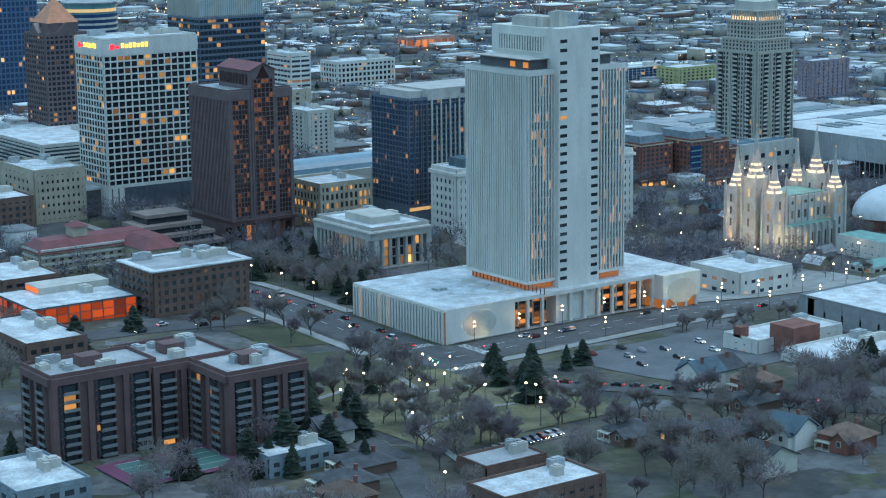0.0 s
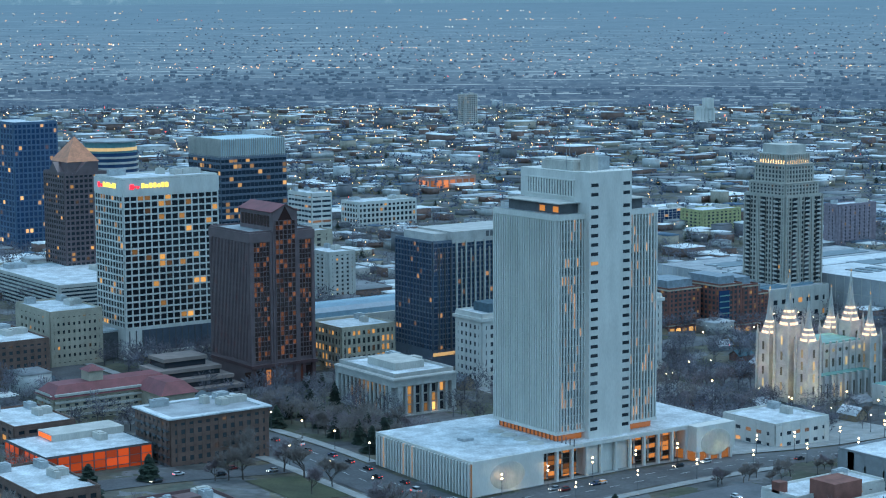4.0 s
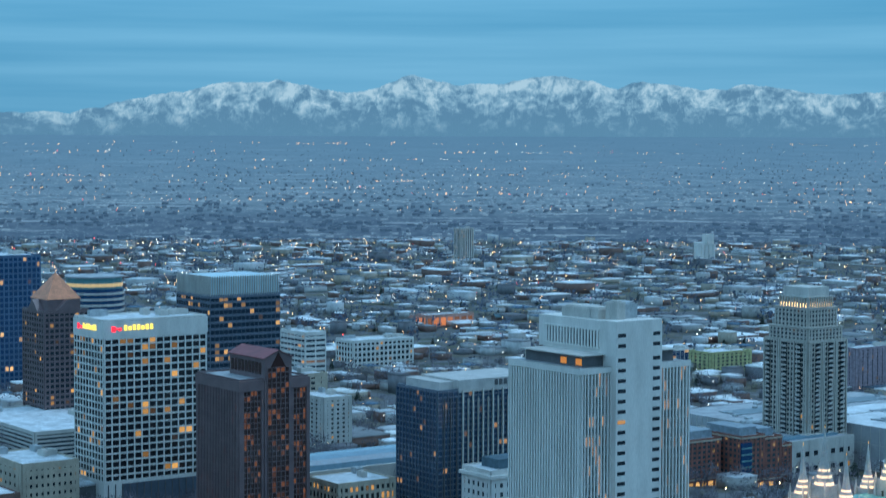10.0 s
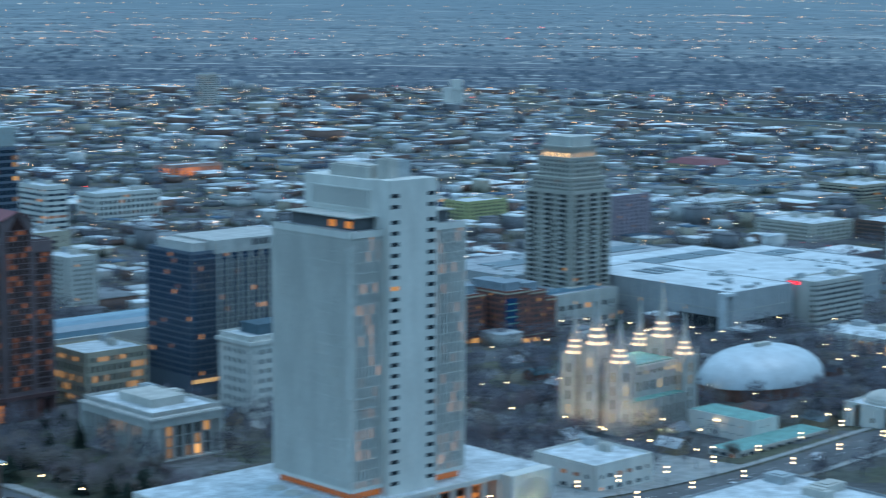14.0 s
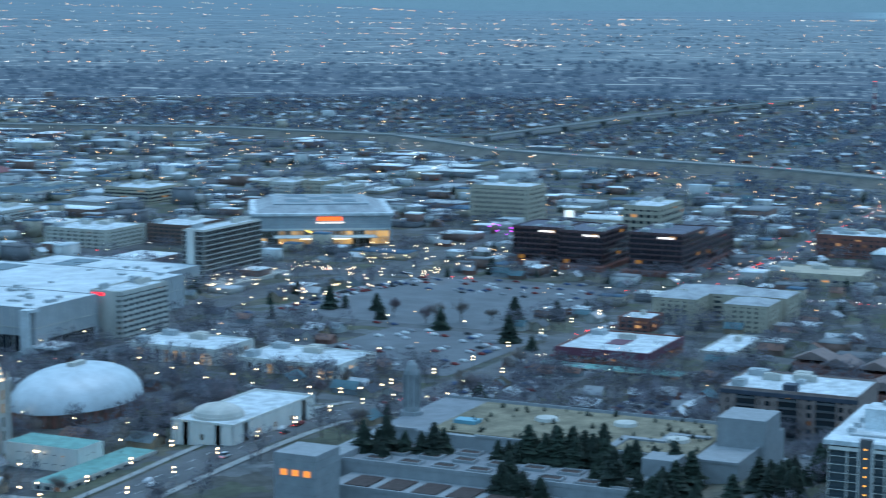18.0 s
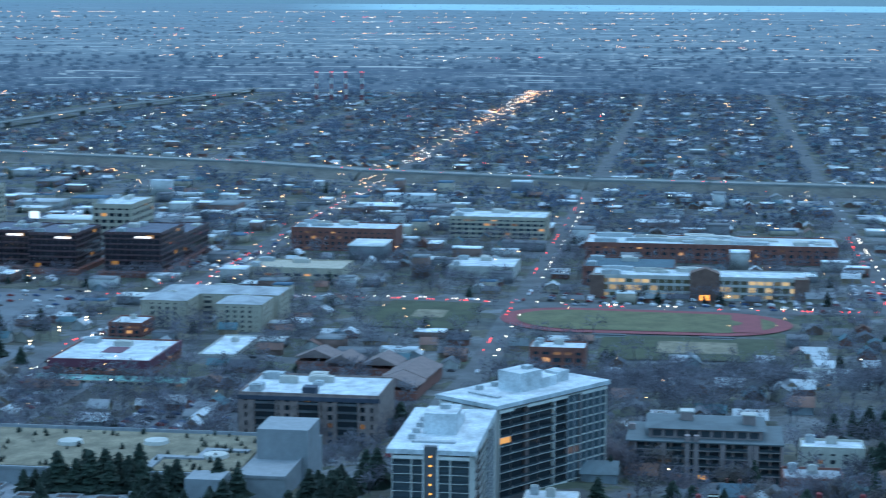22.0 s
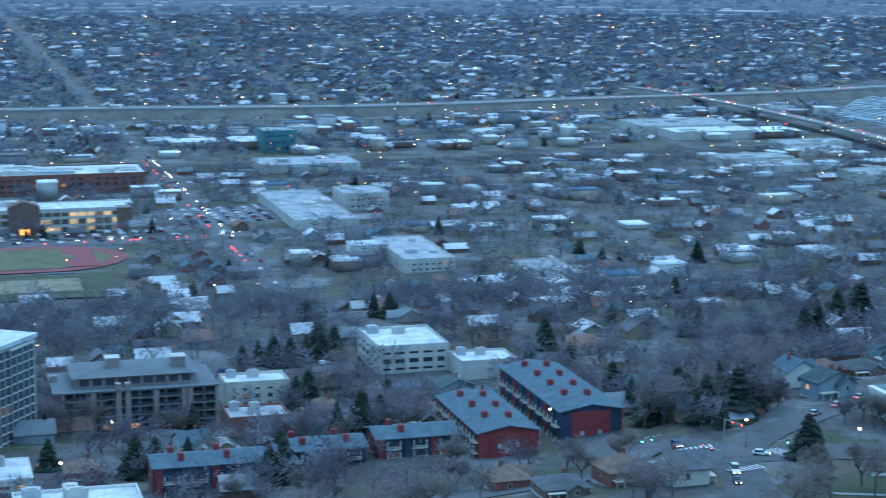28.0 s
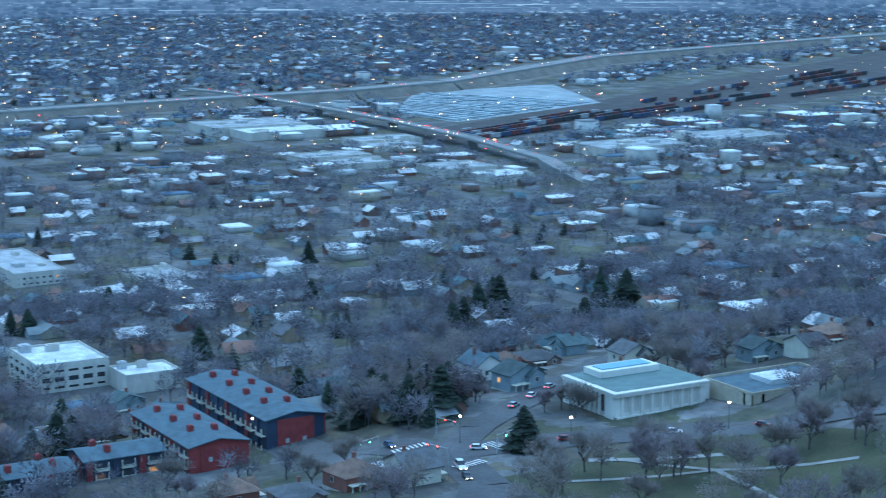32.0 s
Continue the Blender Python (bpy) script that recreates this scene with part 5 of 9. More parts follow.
balcony_block(386, 421, 290, 310, 62.9)
balcony_block(347, 375, 311, 334, 61.4)
balcony_block(360, 388, 283, 311, 61.6)
COURT = mat("green_court", (0.06, 0.16, 0.14), 0.8, 0.1, 4, 0.5)
patch("court_surround", 372, 412, 318, 345, mat("purple_court", (0.17, 0.05, 0.10), 0.8, 0.1, 4, 0.5), 0.5, "purple tennis court surround", "court")
for x in (377, 395):
    patch("tennis_court", x, x + 12, 321, 342, COURT, 0.58, "green tennis court with white lines", "court")
    for yy in (321, 326, 331.3, 337, 341.7):
        patch("court_line", x, x + 12, yy, yy + 0.2, PAINT, 0.62, "white painted court line", "court line")

# ---- temple square ----
def temple():
    root = thing("temple", -52, 148, 19.5, "floodlit grey granite temple with six pointed spires", "temple")
    RECTS.append((-85, -20, 130, 168))
    TIER_GLOW = glow("tier_uplight_glow", (1.0, 0.72, 0.46), 0.9)
    spots = [(21, 0, 63.5, 4.6), (21, 13, 53, 4.0), (21, -13, 54, 4.0), (-22, 0, 60.5, 4.4), (-22, 13, 50.5, 3.8), (-22, -13, 51, 3.8)]
    part("nave", boxes((-20, 20, -12, 12, 0, 28)), GRAN, root)
    part("nave_roof", boxes((-18, 18, -10.5, 10.5, 28, 28.6)), GREEN, root, "green copper roof")
    part("aisle", boxes((-20, 18, 12, 17, 0, 14)), GRAN, root)
    part("aisle_roof", boxes((-20, 18, 11.9, 17.3, 14, 14.5)), GREEN, root, "green copper roof")
    arch = panes("temple_glass", (0.10, 0.09, 0.07), 0.5, (1.0, 0.75, 0.4), 0.5)
    for k in range(8):
        x = -16 + k * 4.6
        part("buttress", boxes((x - 2.7, x - 1.5, 16.8, 18.6, 0, 14.5), (x - 2.6, x - 1.6, 12, 12.7, 14.5, 29.5)), GRAN, root)
        part("aisle_window", boxes((x - 0.8, x + 0.8, 17.0, 17.12, 3, 10)), arch, root)
        part("nave_window", join(prism(10, 0.9, -0.06, 0.06)), arch, root).matrix_basis = pose(x, 12.06, 25, 90, 0, 0)
        part("nave_window", boxes((x - 0.7, x + 0.7, 12.0, 12.12, 17, 21)), arch, root)
    for x, y, h, w in spots:
        body = h * 0.60
        shapes = [prism(4, w * 1.42, 0, body * 0.5, turn=math.pi / 4, cx=x, cy=y), prism(4, w * 1.32, body * 0.5, body, turn=math.pi / 4, cx=x, cy=y)]
        t = part("tower", join(*shapes), GRAN, root)
        for sx in (-1, 1):
            for sy in (-1, 1):
                part("corner_buttress", boxes((x + sx * w - 0.6, x + sx * w + 0.6, y + sy * w - 0.6, y + sy * w + 0.6, 0, body + 0.3)), GRAN, root)
                v, f = prism(6, 0.65, body + 0.3, body + 4.2, 0.05, cx=x + sx * w, cy=y + sy * w)
                part("pinnacle", mesh(v, f), GRAN, root)
        for k in range(4):
            z = 6 + k * (body - 8) / 4
            part("tower_window", boxes((x + w, x + w + 0.1, y - 0.6, y + 0.6, z, z + 4)), arch, root)
            part("tower_window", boxes((x - 0.6, x + 0.6, y + w, y + w + 0.1, z, z + 4)), arch, root)
        z = body
        for r, dh in ((w * 0.92, h * 0.050), (w * 0.72, h * 0.045), (w * 0.54, h * 0.040)):
            # Uplight on the foot of each tier is put in as a glowing band.
            part("lit_tier", join(prism(8, r * 1.04, z, z + dh * 0.42, r, cx=x, cy=y)), TIER_GLOW, root, "tier foot with its uplight put in as a glowing band")
            part("lantern_tier", join(prism(8, r, z + dh * 0.42, z + dh, r * 0.88, cx=x, cy=y)), GRAN, root)
            for q in range(8):
                u = math.pi * (2 * q + 1) / 8
                part("tier_pinnacle", join(prism(4, 0.32, z + dh * 0.8, z + dh * 1.6, 0.04, cx=x + r * 0.95 * math.cos(u), cy=y + r * 0.95 * math.sin(u))), GRAN, root) if w > 4.3 else None
            z += dh
        part("spire", join(prism(8, w * 0.44, z, h, 0.10, cx=x, cy=y)), GRAN, root, "pointed granite spire")
        # The finial is no lamp; shine on its gilding is put in as glow.
        part("finial", join(prism(6, 0.35, h, h + 1.4, 0.1, cx=x, cy=y)), glow("gilt_glow", (1.0, 0.55, 0.2), 0.35), root)
    for x, y, h, w in spots:
        lamp = new("spire_lamp", bpy.data.lights.new("spire_lamp", "POINT"))
        lamp.data.energy, lamp.data.color, lamp.data.shadow_soft_size = 850, (1.0, 0.72, 0.44), 0.8
        lamp.location = (-52 + x + w + 3.2, 148 + y + w + 1.6, 19.5 + h * 0.66)
    for x, y in ((36, -14), (37, 6), (14, 33), (-14, 33), (33, 27)):
        lamp = new("temple_floodlight", bpy.data.lights.new("temple_floodlight", "SPOT"))
        lamp.data.energy, lamp.data.color, lamp.data.spot_size, lamp.data.shadow_soft_size = 8500, (1.0, 0.76, 0.44), radians(100), 0.4
        lamp.matrix_world = look((-52 + x, 148 + y, 20.5), (-52 + x * 0.5, 148 + y * 0.4, 52))


temple()

tab = thing("tabernacle", -150, 146, 16.5, "long oval hall under a white metal dome", "hall")
RECTS.append((-188, -112, 120, 172))
rings = []
for k in range(9):
    u = math.pi / 2 * k / 8
    rings.append((math.cos(u) ** 0.8 if k < 8 else 0.02, 10 + 15.5 * math.sin(u)))
vs, fs = [], []
for q, z in rings:
    vs += [(37 * q * math.cos(2 * math.pi * i / 40), 25 * q * math.sin(2 * math.pi * i / 40), z) for i in range(40)]
fs = [(k * 40 + i, k * 40 + (i + 1) % 40, (k + 1) * 40 + (i + 1) % 40, (k + 1) * 40 + i) for k in range(8) for i in range(40)]
dome = part("dome", mesh(vs, fs), mat("white_metal_dome", (0.50, 0.53, 0.55), 0.4, 0.14, 6, 0.6), tab, "smooth white metal dome")
for f in dome.data.polygons:
    f.use_smooth = True
v, f = prism(40, 35.5, 0, 10, sx=1, sy=0.67)
part("wall", mesh(v, f), BROWN, tab)
for k in range(40):
    u = 2 * math.pi * k / 40
    part("pillar", boxes((36 * math.cos(u) - 0.7, 36 * math.cos(u) + 0.7, 24.3 * math.sin(u) - 0.7, 24.3 * math.sin(u) + 0.7, 0, 10)), BRICK, tab)
part("roof_vent", boxes((-5, 5, -1.6, 1.6, 25.2, 27)), PALE, tab)

mus, md = block("gallery", "low white gallery with a shallow dome", -174, -107, 223.5, 252.5, 33, skin=WHITE, core=WHITE, sides="NE", bays=(5, 3), floors=1, glass=glazing("amber_glass", (0.1, 0.06, 0.03), 0.4, WARM, 0.8), pier=0.85, sill=0.4, units=0)
vs, fs = [], []
for k in range(6):
    u = math.pi / 2 * k / 5
    vs += [(10.5 * max(0.02, math.cos(u)) * math.cos(2 * math.pi * i / 28) + 18, 10.5 * max(0.02, math.cos(u)) * math.sin(2 * math.pi * i / 28) - 2, 33 - mus.location.z + 1.2 + 4.2 * math.sin(u)) for i in range(28)]
fs = [(k * 28 + i, k * 28 + (i + 1) % 28, (k + 1) * 28 + (i + 1) % 28, (k + 1) * 28 + i) for k in range(5) for i in range(28)]
part("dome", mesh(vs, fs), PALE, mus, "shallow stone dome")
v, f = prism(28, 10.9, 33 - mus.location.z, 34.2 - mus.location.z, cx=18, cy=-2)
part("dome_drum", mesh(v, f), PALE, mus)
block("visitor_hall", "white hall with flat green copper roof", -75, -58, 178, 212, 30, skin=WHITE, core=WHITE, bays=(4, 8), floors=2, pier=0.7, sill=0.6, roof=GREEN, units=0, limit=30, parapet=0)
block("garden_pavilion", "low pavilion with green copper roof", -92, -30, 212, 226, 24, skin=PALE, core=PALE, bays=(10, 3), floors=1, roof=GREEN, units=0, parapet=0, pier=0.3, sill=0.3)
G_LIT = glazing("lit_stone_glass", (0.08, 0.05, 0.03), 0.5, (1.0, 0.62, 0.25), 0.9)
block("history_museum", "low white museum with tall lit bays", -335, -297, 72, 127, 22, skin=WHITE, core=WHITE, bays=(7, 10), floors=1, glass=G_LIT, pier=0.6, sill=0.15, units=4, limit=30)
block("library_building", "low white library with tall lit bays", -335, -293, 141, 200, 20.5, skin=WHITE, core=DARK, bays=(7, 10), floors=1, glass=G_LIT, pier=0.6, sill=0.15, units=4, limit=30)
red, rdd = block("banner_hotel", "pale hotel slab with small red sign", -414, -366, 0, 21.5, 35.7, skin=PALE, core=PALE, bays=(8, 6), floors=9, glass=G_HOME, pier=0.15, sill=0.5, limit=60, vertical=False)
part("blank_end", boxes((rdd[1], rdd[1] + 0.8, rdd[2], rdd[3] - 3, 0, 36.4 - red.location.z)), PALE, red)
part("sign_bar", boxes((rdd[1] + 0.8, rdd[1] + 1.0, rdd[2] + 2, rdd[2] + 10, 26, 27.8)), glow("red_sign", (1.0, 0.02, 0.04), 1.6), red, "small red sign bar")
GREYP = mat("grey_precast_panel", (0.36, 0.37, 0.38), 0.8, 0.12, 9, 1.0)
CONVR = mat("bright_membrane_roof", (0.56, 0.58, 0.59), 0.75, 0.2, 14, 1.5)
for x0, x1, y0, y1, zt in ((-362, -303, -114, 8, 34.5), (-484, -364, -170, -12, 29), (-500, -310, -260, -172, 22), (-580, -486, -180, -60, 20)):
    hall_, hdd = block("convention_hall", "huge convention hall with bright white roof and grey walls", x0, x1, y0, y1, zt, skin=GREYP, core=GREYP, sides="", units=0, limit=0, roof=CONVR if y1 > -100 else ROOFG, seed=int(zt + x0), parapet=0.5)
    ht = zt - hall_.location.z
    for q in range(3):
        part("roof_field", boxes((hdd[0] + 10 + q * (hdd[1] - hdd[0] - 30) / 3, hdd[0] + 6 + (q + 1) * (hdd[1] - hdd[0] - 30) / 3, hdd[2] + 24, hdd[2] + 44, ht + 0.1, ht + 0.6)), mat("dark_roof_panels", (0.13, 0.17, 0.19), 0.5, 0.2, 6, 1), hall_, "dark panels on the roof")
    rr_ = random.Random(int(-x0))
    for _ in range(12):
        ux, uy = rr_.uniform(hdd[0] + 5, hdd[1] - 9), rr_.uniform(hdd[2] + 66, hdd[3] - 8) if hdd[3] - hdd[2] > 90 else rr_.uniform(hdd[2] + 4, hdd[3] - 8)
        part("rooftop_unit", boxes((ux, ux + rr_.uniform(2, 5), uy, uy + rr_.uniform(2, 5), ht, ht + rr_.uniform(0.9, 2.0))), METAL, hall_)
    for s in "NE":
        p, a, n, length = face_frame(s, *hdd)
        part("panel_joints", boxes(*[span(p, a, n, q * length / 16 - 0.15, q * length / 16 + 0.15, 0, 0.25, 0, ht) for q in range(1, 16)], span(p, a, n, 0, length, 0, 0.3, ht * 0.62, ht * 0.62 + 0.3)), PALE, hall_)
    if y1 == 8:
        part("glass_front", boxes((hdd[1], hdd[1] + 0.2, hdd[3] - 40, hdd[3] - 5, 1.5, 13.5)), mat("black_entry_glass", (0.02, 0.02, 0.025), 0.15, 0.1, 5, 1), hall_, "dark glazed entrance front")
        for k in range(9):
            part("mullion", boxes((hdd[1] + 0.2, hdd[1] + 0.5, hdd[3] - 40 + k * 4.3, hdd[3] - 39.7 + k * 4.3, 1.5, 13.5)), METAL, hall_)
        part("entry_fin", boxes((hdd[1] - 2, hdd[1] + 7, hdd[3] - 5, hdd[3] + 1.5, ht - 1.4, ht + 0.2), (hdd[1] + 5.6, hdd[1] + 6.6, hdd[3] - 5, hdd[3] + 1, 0, ht - 1.4)), CONVR, hall_)
        part("north_glass", boxes((hdd[0] + 4, hdd[1] - 12, hdd[3], hdd[3] + 0.2, 1.5, 11)), mat("black_entry_glass", (0.02, 0.02, 0.025)), hall_, "dark glazed north front")
        part("low_canopy", boxes((hdd[1] - 16, hdd[1] + 4, hdd[3], hdd[3] + 16, 8, 9.2)), CONVR, hall_)
bh, bhd = block("black_hotel", "black banded hotel tower with white ribs", -659, -582, -75, -58.4, 43.6, skin=PALE, core=DARK, bays=(14, 5), floors=12, glass=glazing("black_hotel_glass", (0.012, 0.016, 0.022), 0.01, WARM, 0.5), pier=0.02, sill=0.12, deep=0.9, vertical=False, limit=60)
part("white_rib", boxes((bhd[1] - 0.2, bhd[1] + 1.4, -5, 1, 0, 45 - bh.location.z)), WHITE, bh)
part("low_wing", boxes((bhd[0], bhd[1] + 6, bhd[3], bhd[3] + 24, 0, 6)), PALE, bh)

arena = thing("arena", -903, -143, 0, "large grey sports arena with glass entry and orange sign", "arena", turn=31)
RECTS.append((-985, -825, -230, -50))
part("wall", boxes((-58, 58, -58, 58, 0, 25)), mat("grey_panel", (0.30, 0.33, 0.35), 0.6, 0.12, 6, 0.6), arena)
part("roof", hip(-58, 58, -58, 58, 25, 33, 0.5, 22), ROOFG, arena)
part("roof_edge", boxes((-60, 60, -60, -54, 24.5, 26.5), (-60, 60, 54, 60, 24.5, 26.5), (-60, -54, -54, 54, 24.5, 26.5), (54, 60, -54, 54, 24.5, 26.5)), ROOFW, arena, "white roof edge")
ARENAD = mat("blue_grey_roof_panel", (0.13, 0.17, 0.19), 0.6, 0.2, 8, 1)
for k in range(3):
    for j in range(3):
        x, y = -30 + k * 20.5, -30 + j * 20.5
        part("roof_panel", boxes((x, x + 19, y, y + 19, 32.6, 33.3)), ARENAD if (j + k) % 2 == 0 else ROOFG, arena)
part("clerestory", boxes((-40, 40, -40, 40, 29.5, 32.8)), mat("grey_panel", (0.30, 0.33, 0.35)), arena)
ARG = panes("arena_glass", (0.07, 0.06, 0.045), 0.8, (1.0, 0.62, 0.22), 0.55)
for k in range(22):
    for j in range(2):
        part("entry_pane", pane_mesh((1, 0), 4.6, 5.2, ARG), None, arena, at=(58.2, -54 + k * 5.1, 3.4 + j * 5.8))
    part("mullion", boxes((58, 58.9, -56.7 + k * 5.1, -56.3 + k * 5.1, 0, 13)), METAL, arena)
for k in range(10):
    part("side_pane", pane_mesh((0, 1), 4.6, 5.2, ARG), None, arena, at=(52 - k * 5.1, 58.2, 6.2))
for j in range(3):
    part("panel_seam", boxes((58, 58.35, -58, 58, 14 + j * 3.6, 14.35 + j * 3.6)), METAL, arena)
part("glass_band", boxes((58, 58.3, -56, 56, 12.6, 13.8)), WHITE, arena)
part("canopy", boxes((58, 76, -40, 44, 7.6, 8.5)), WHITE, arena, "broad white entrance canopy")
for k in range(7):
    part("canopy_post", boxes((74.6, 75.2, -37 + k * 13, -36.4 + k * 13, 0, 7.6)), METAL, arena)
part("entry_light", boxes((66, 66.5, -18, 22, 5.8, 7)), glow("white_entry", (1.0, 0.85, 0.6), 3.0), arena)
part("escalator_light", mesh([(59, -14, 12.2), (59, -12.6, 12.6), (59.4, 4, 4.2), (59.4, 5.4, 4.6)], [(0, 1, 3, 2)]), glow("yellow_rail_light", (1.0, 0.75, 0.15), 2.0), arena)
part("sign", boxes((58.5, 58.9, -4, 16, 20.4, 23.6)), glow("orange_sign", (1.0, 0.12, 0.02), 1.4), arena, "orange glowing sign panel")
part("sign_bar", boxes((58.5, 58.9, -5, 18, 18.2, 19.4)), glow("white_sign", (1.0, 0.95, 0.9), 1.0), arena, "white glowing sign bar")

for x0, x1, y0, y1, zt, n in ((-872, -822, 72, 112, 29, 7), (-868, -812, 114, 150, 29, 7), (-870, -808, 172, 214, 31, 8), (-948, -872, 182, 212, 22, 5)):
    o, od = block("dark_glass_offices", "dark bronze glass offices with a few lit floors", x0, x1, y0, y1, zt, skin=DARKST, core=DARKST, bays=(9, 8), floors=n, glass=glazing("bronze_dark_glass", (0.015, 0.012, 0.018), 0.04, (1.0, 0.5, 0.1), 1.0), pier=0.04, sill=0.28, units=5, limit=60, vertical=False, seed=n + x0, roof=mat("dark_plum_roof", (0.10, 0.10, 0.13), 0.8, 0.3, 5, 0.8))
    part("brick_podium", boxes((od[0] - 4, od[1] + 9, od[2] - 3, od[3] + 3, 0, 4)), BRICK, o)
    part("sign_bar", boxes((od[1] + 0.4, od[1] + 0.6, 2, 14, zt - 3, zt - 1.6)), glow("white_sign", (1.0, 0.95, 0.9), 1.4), o, "white glowing sign bar")
block("ochre_hospital", "ochre stepped office slab", -1000, -940, 120, 152, 36, skin=TAN, core=TAN, bays=(10, 5), floors=7, glass=G_DARK, pier=0.3, sill=0.5, limit=40)
block("pink_apartments", "pale pink concrete apartment slab", -1104, -1062, -72, -14, 34, skin=TAN, core=TAN, bays=(7, 12), floors=8, glass=G_HOME, pier=0.5, sill=0.5, limit=60)
bo, bod = block("brick_office", "red brick office building with magenta roof edge", -476, -416, 269, 321.6, 16, skin=BRICK, core=BRICK, sides="EN", bays=(12, 12), floors=3, pier=0.55, sill=0.5, units=2, limit=40)
part("roof_edge", boxes((bod[1], bod[1] + 0.7, bod[2] - 0.7, bod[3] + 0.7, 16 - bo.location.z - 3.4, 16 - bo.location.z + 0.9), (bod[0], bod[1], bod[3], bod[3] + 0.7, 16 - bo.location.z - 3.4, 16 - bo.location.z + 0.9)), mat("magenta_sheet", (0.13, 0.032, 0.055), 0.6, 0.12, 4, 0.5), bo, "magenta sheet-metal roof edge")
part("roof_well", boxes((-8, 8, -6, 5, 16 - bo.location.z + 0.08, 16 - bo.location.z + 0.3)), mat("magenta_sheet", (0.24, 0.05, 0.10)), bo)
block("arcade_range", "long low range with green tin roof", -412, -398, 262, 345, 9.5, skin=TAN, core=TAN, sides="E", bays=(3, 20), floors=1, roof=GREEN, units=0, parapet=0, pier=0.4, sill=0.2)
for x0, x1, y0, y1 in ((-602, -573, 316, 343), (-608, -580, 268, 296), (-640, -609, 270, 345)):
    tb, td = block("tan_apartments", "tan stucco apartment block", x0, x1, y0, y1, 21, skin=TAN, core=TAN, sides="EN", bays=(9, 6), floors=6, glass=G_HOME, pier=0.6, sill=0.5, units=1, limit=40, parapet=0)
    part("gable_roof", hip(*td, 21 - tb.location.z, 24 - tb.location.z, 0.6), ROOFG, tb)
block("red_shop", "small red brick shop block", -560, -535, 262, 282, 14, skin=BRICK, core=BRICK, sides="EN", bays=(5, 4), floors=3, units=1, limit=30)
block("long_shed", "long low shed with pale roof", -540, -480, 330, 350, 8, skin=PALE, core=PALE, sides="E", bays=(8, 3), floors=1, units=1)
block("brick_warehouse", "long dark red brick warehouse with lit windows", -995, -955, 277, 360, 19, skin=BRICK, core=BRICK, sides="E", bays=(6, 16), floors=4, pier=0.5, sill=0.5, limit=60, units=8)
block("parking_deck", "tan brick parking deck", -1100, -1052, 390, 470, 19, skin=TAN, core=DARK, sides="EN", bays=(8, 14), floors=5, pier=0.2, sill=0.5, limit=40)
block("gymnasium", "pale gymnasium with white roof", -880, -832, 419, 466, 9, skin=PALE, core=PALE, sides="E", bays=(4, 6), floors=1, pier=0.8, sill=0.6)
block("yellow_court_building", "low sandy building round a court", -852, -808, 275, 346, 8.2, skin=TAN, core=TAN, sides="E", bays=(6, 10), floors=1, roof=TAN)
block("brick_works", "long dark brick works with patched white roof", -992, -938, 510, 700, 14.5, skin=BRICK, core=BRICK, sides="E", bays=(5, 30), floors=3, pier=0.5, sill=0.5, units=22, limit=80)

# ---- school and sports ground ----
sc, sd = block("school", "long yellow brick school with rows of lit windows", -800, -767, 526, 668, 15.0, skin=PALE, core=TAN, sides="E", bays=(6, 26), floors=3, glass=glazing("class_glass", (0.12, 0.10, 0.06), 0.55, (1.0, 0.72, 0.36), 0.45), pier=0.16, sill=0.34, limit=195, units=7)
part("central_tower", boxes((sd[1] - 8, sd[1] + 3, -6, 14, 0, 18.5)), BROWN, sc)
part("tower_gable", mesh([(sd[1] - 8, -6, 18.5), (sd[1] + 3, -6, 18.5), (sd[1] + 3, 14, 18.5), (sd[1] - 8, 14, 18.5), (sd[1] - 8, 4, 22), (sd[1] + 3, 4, 22)], [(0, 1, 5, 4), (2, 3, 4, 5), (1, 2, 5), (3, 0, 4), (3, 2, 1, 0)]), BROWN, sc)
part("door_light", boxes((sd[1] + 3, sd[1] + 3.2, 1, 7, 0.5, 4)), glow("door_orange", (1.0, 0.35, 0.06), 1.5), sc)
part("brick_end", boxes((sd[1] - 10, sd[1] + 1.5, sd[2] - 2, sd[2] + 8, 0, 15.6)), BROWN, sc)
part("brick_end", boxes((sd[1] - 10, sd[1] + 1.5, sd[3] - 8, sd[3] + 2, 0, 15.6)), BROWN, sc)
block("school_annex", "flat school annex with dark roof", -868, -818, 516, 580, 13, skin=BRICK, core=BRICK, sides="E", bays=(5, 8), floors=2, roof=SLATE, limit=20)

TRACKM = mat("red_running_track", (0.23, 0.055, 0.06), 0.9, 0.12, 6, 0.6)


def oval(name, material, lift, a, b, cx, cy, label):
    """A running-track oval, long side north-south, with straights."""
    pts = []
    for k in range(48):
        u = 2 * math.pi * k / 48
        pts.append((cx + b * math.cos(u), cy + (a - b) * (1 if math.sin(u) > 0 else -1) + b * math.sin(u)))
    vs = [(x, y, gz(x, y) + lift) for x, y in pts] + [(cx, cy, gz(cx, cy) + lift)]
    me = mesh(vs, [(k, (k + 1) % 48, 48) for k in range(48)])
    me.materials.append(material)
    return tagged(new(name, me), label, "sports ground", kind="structure")


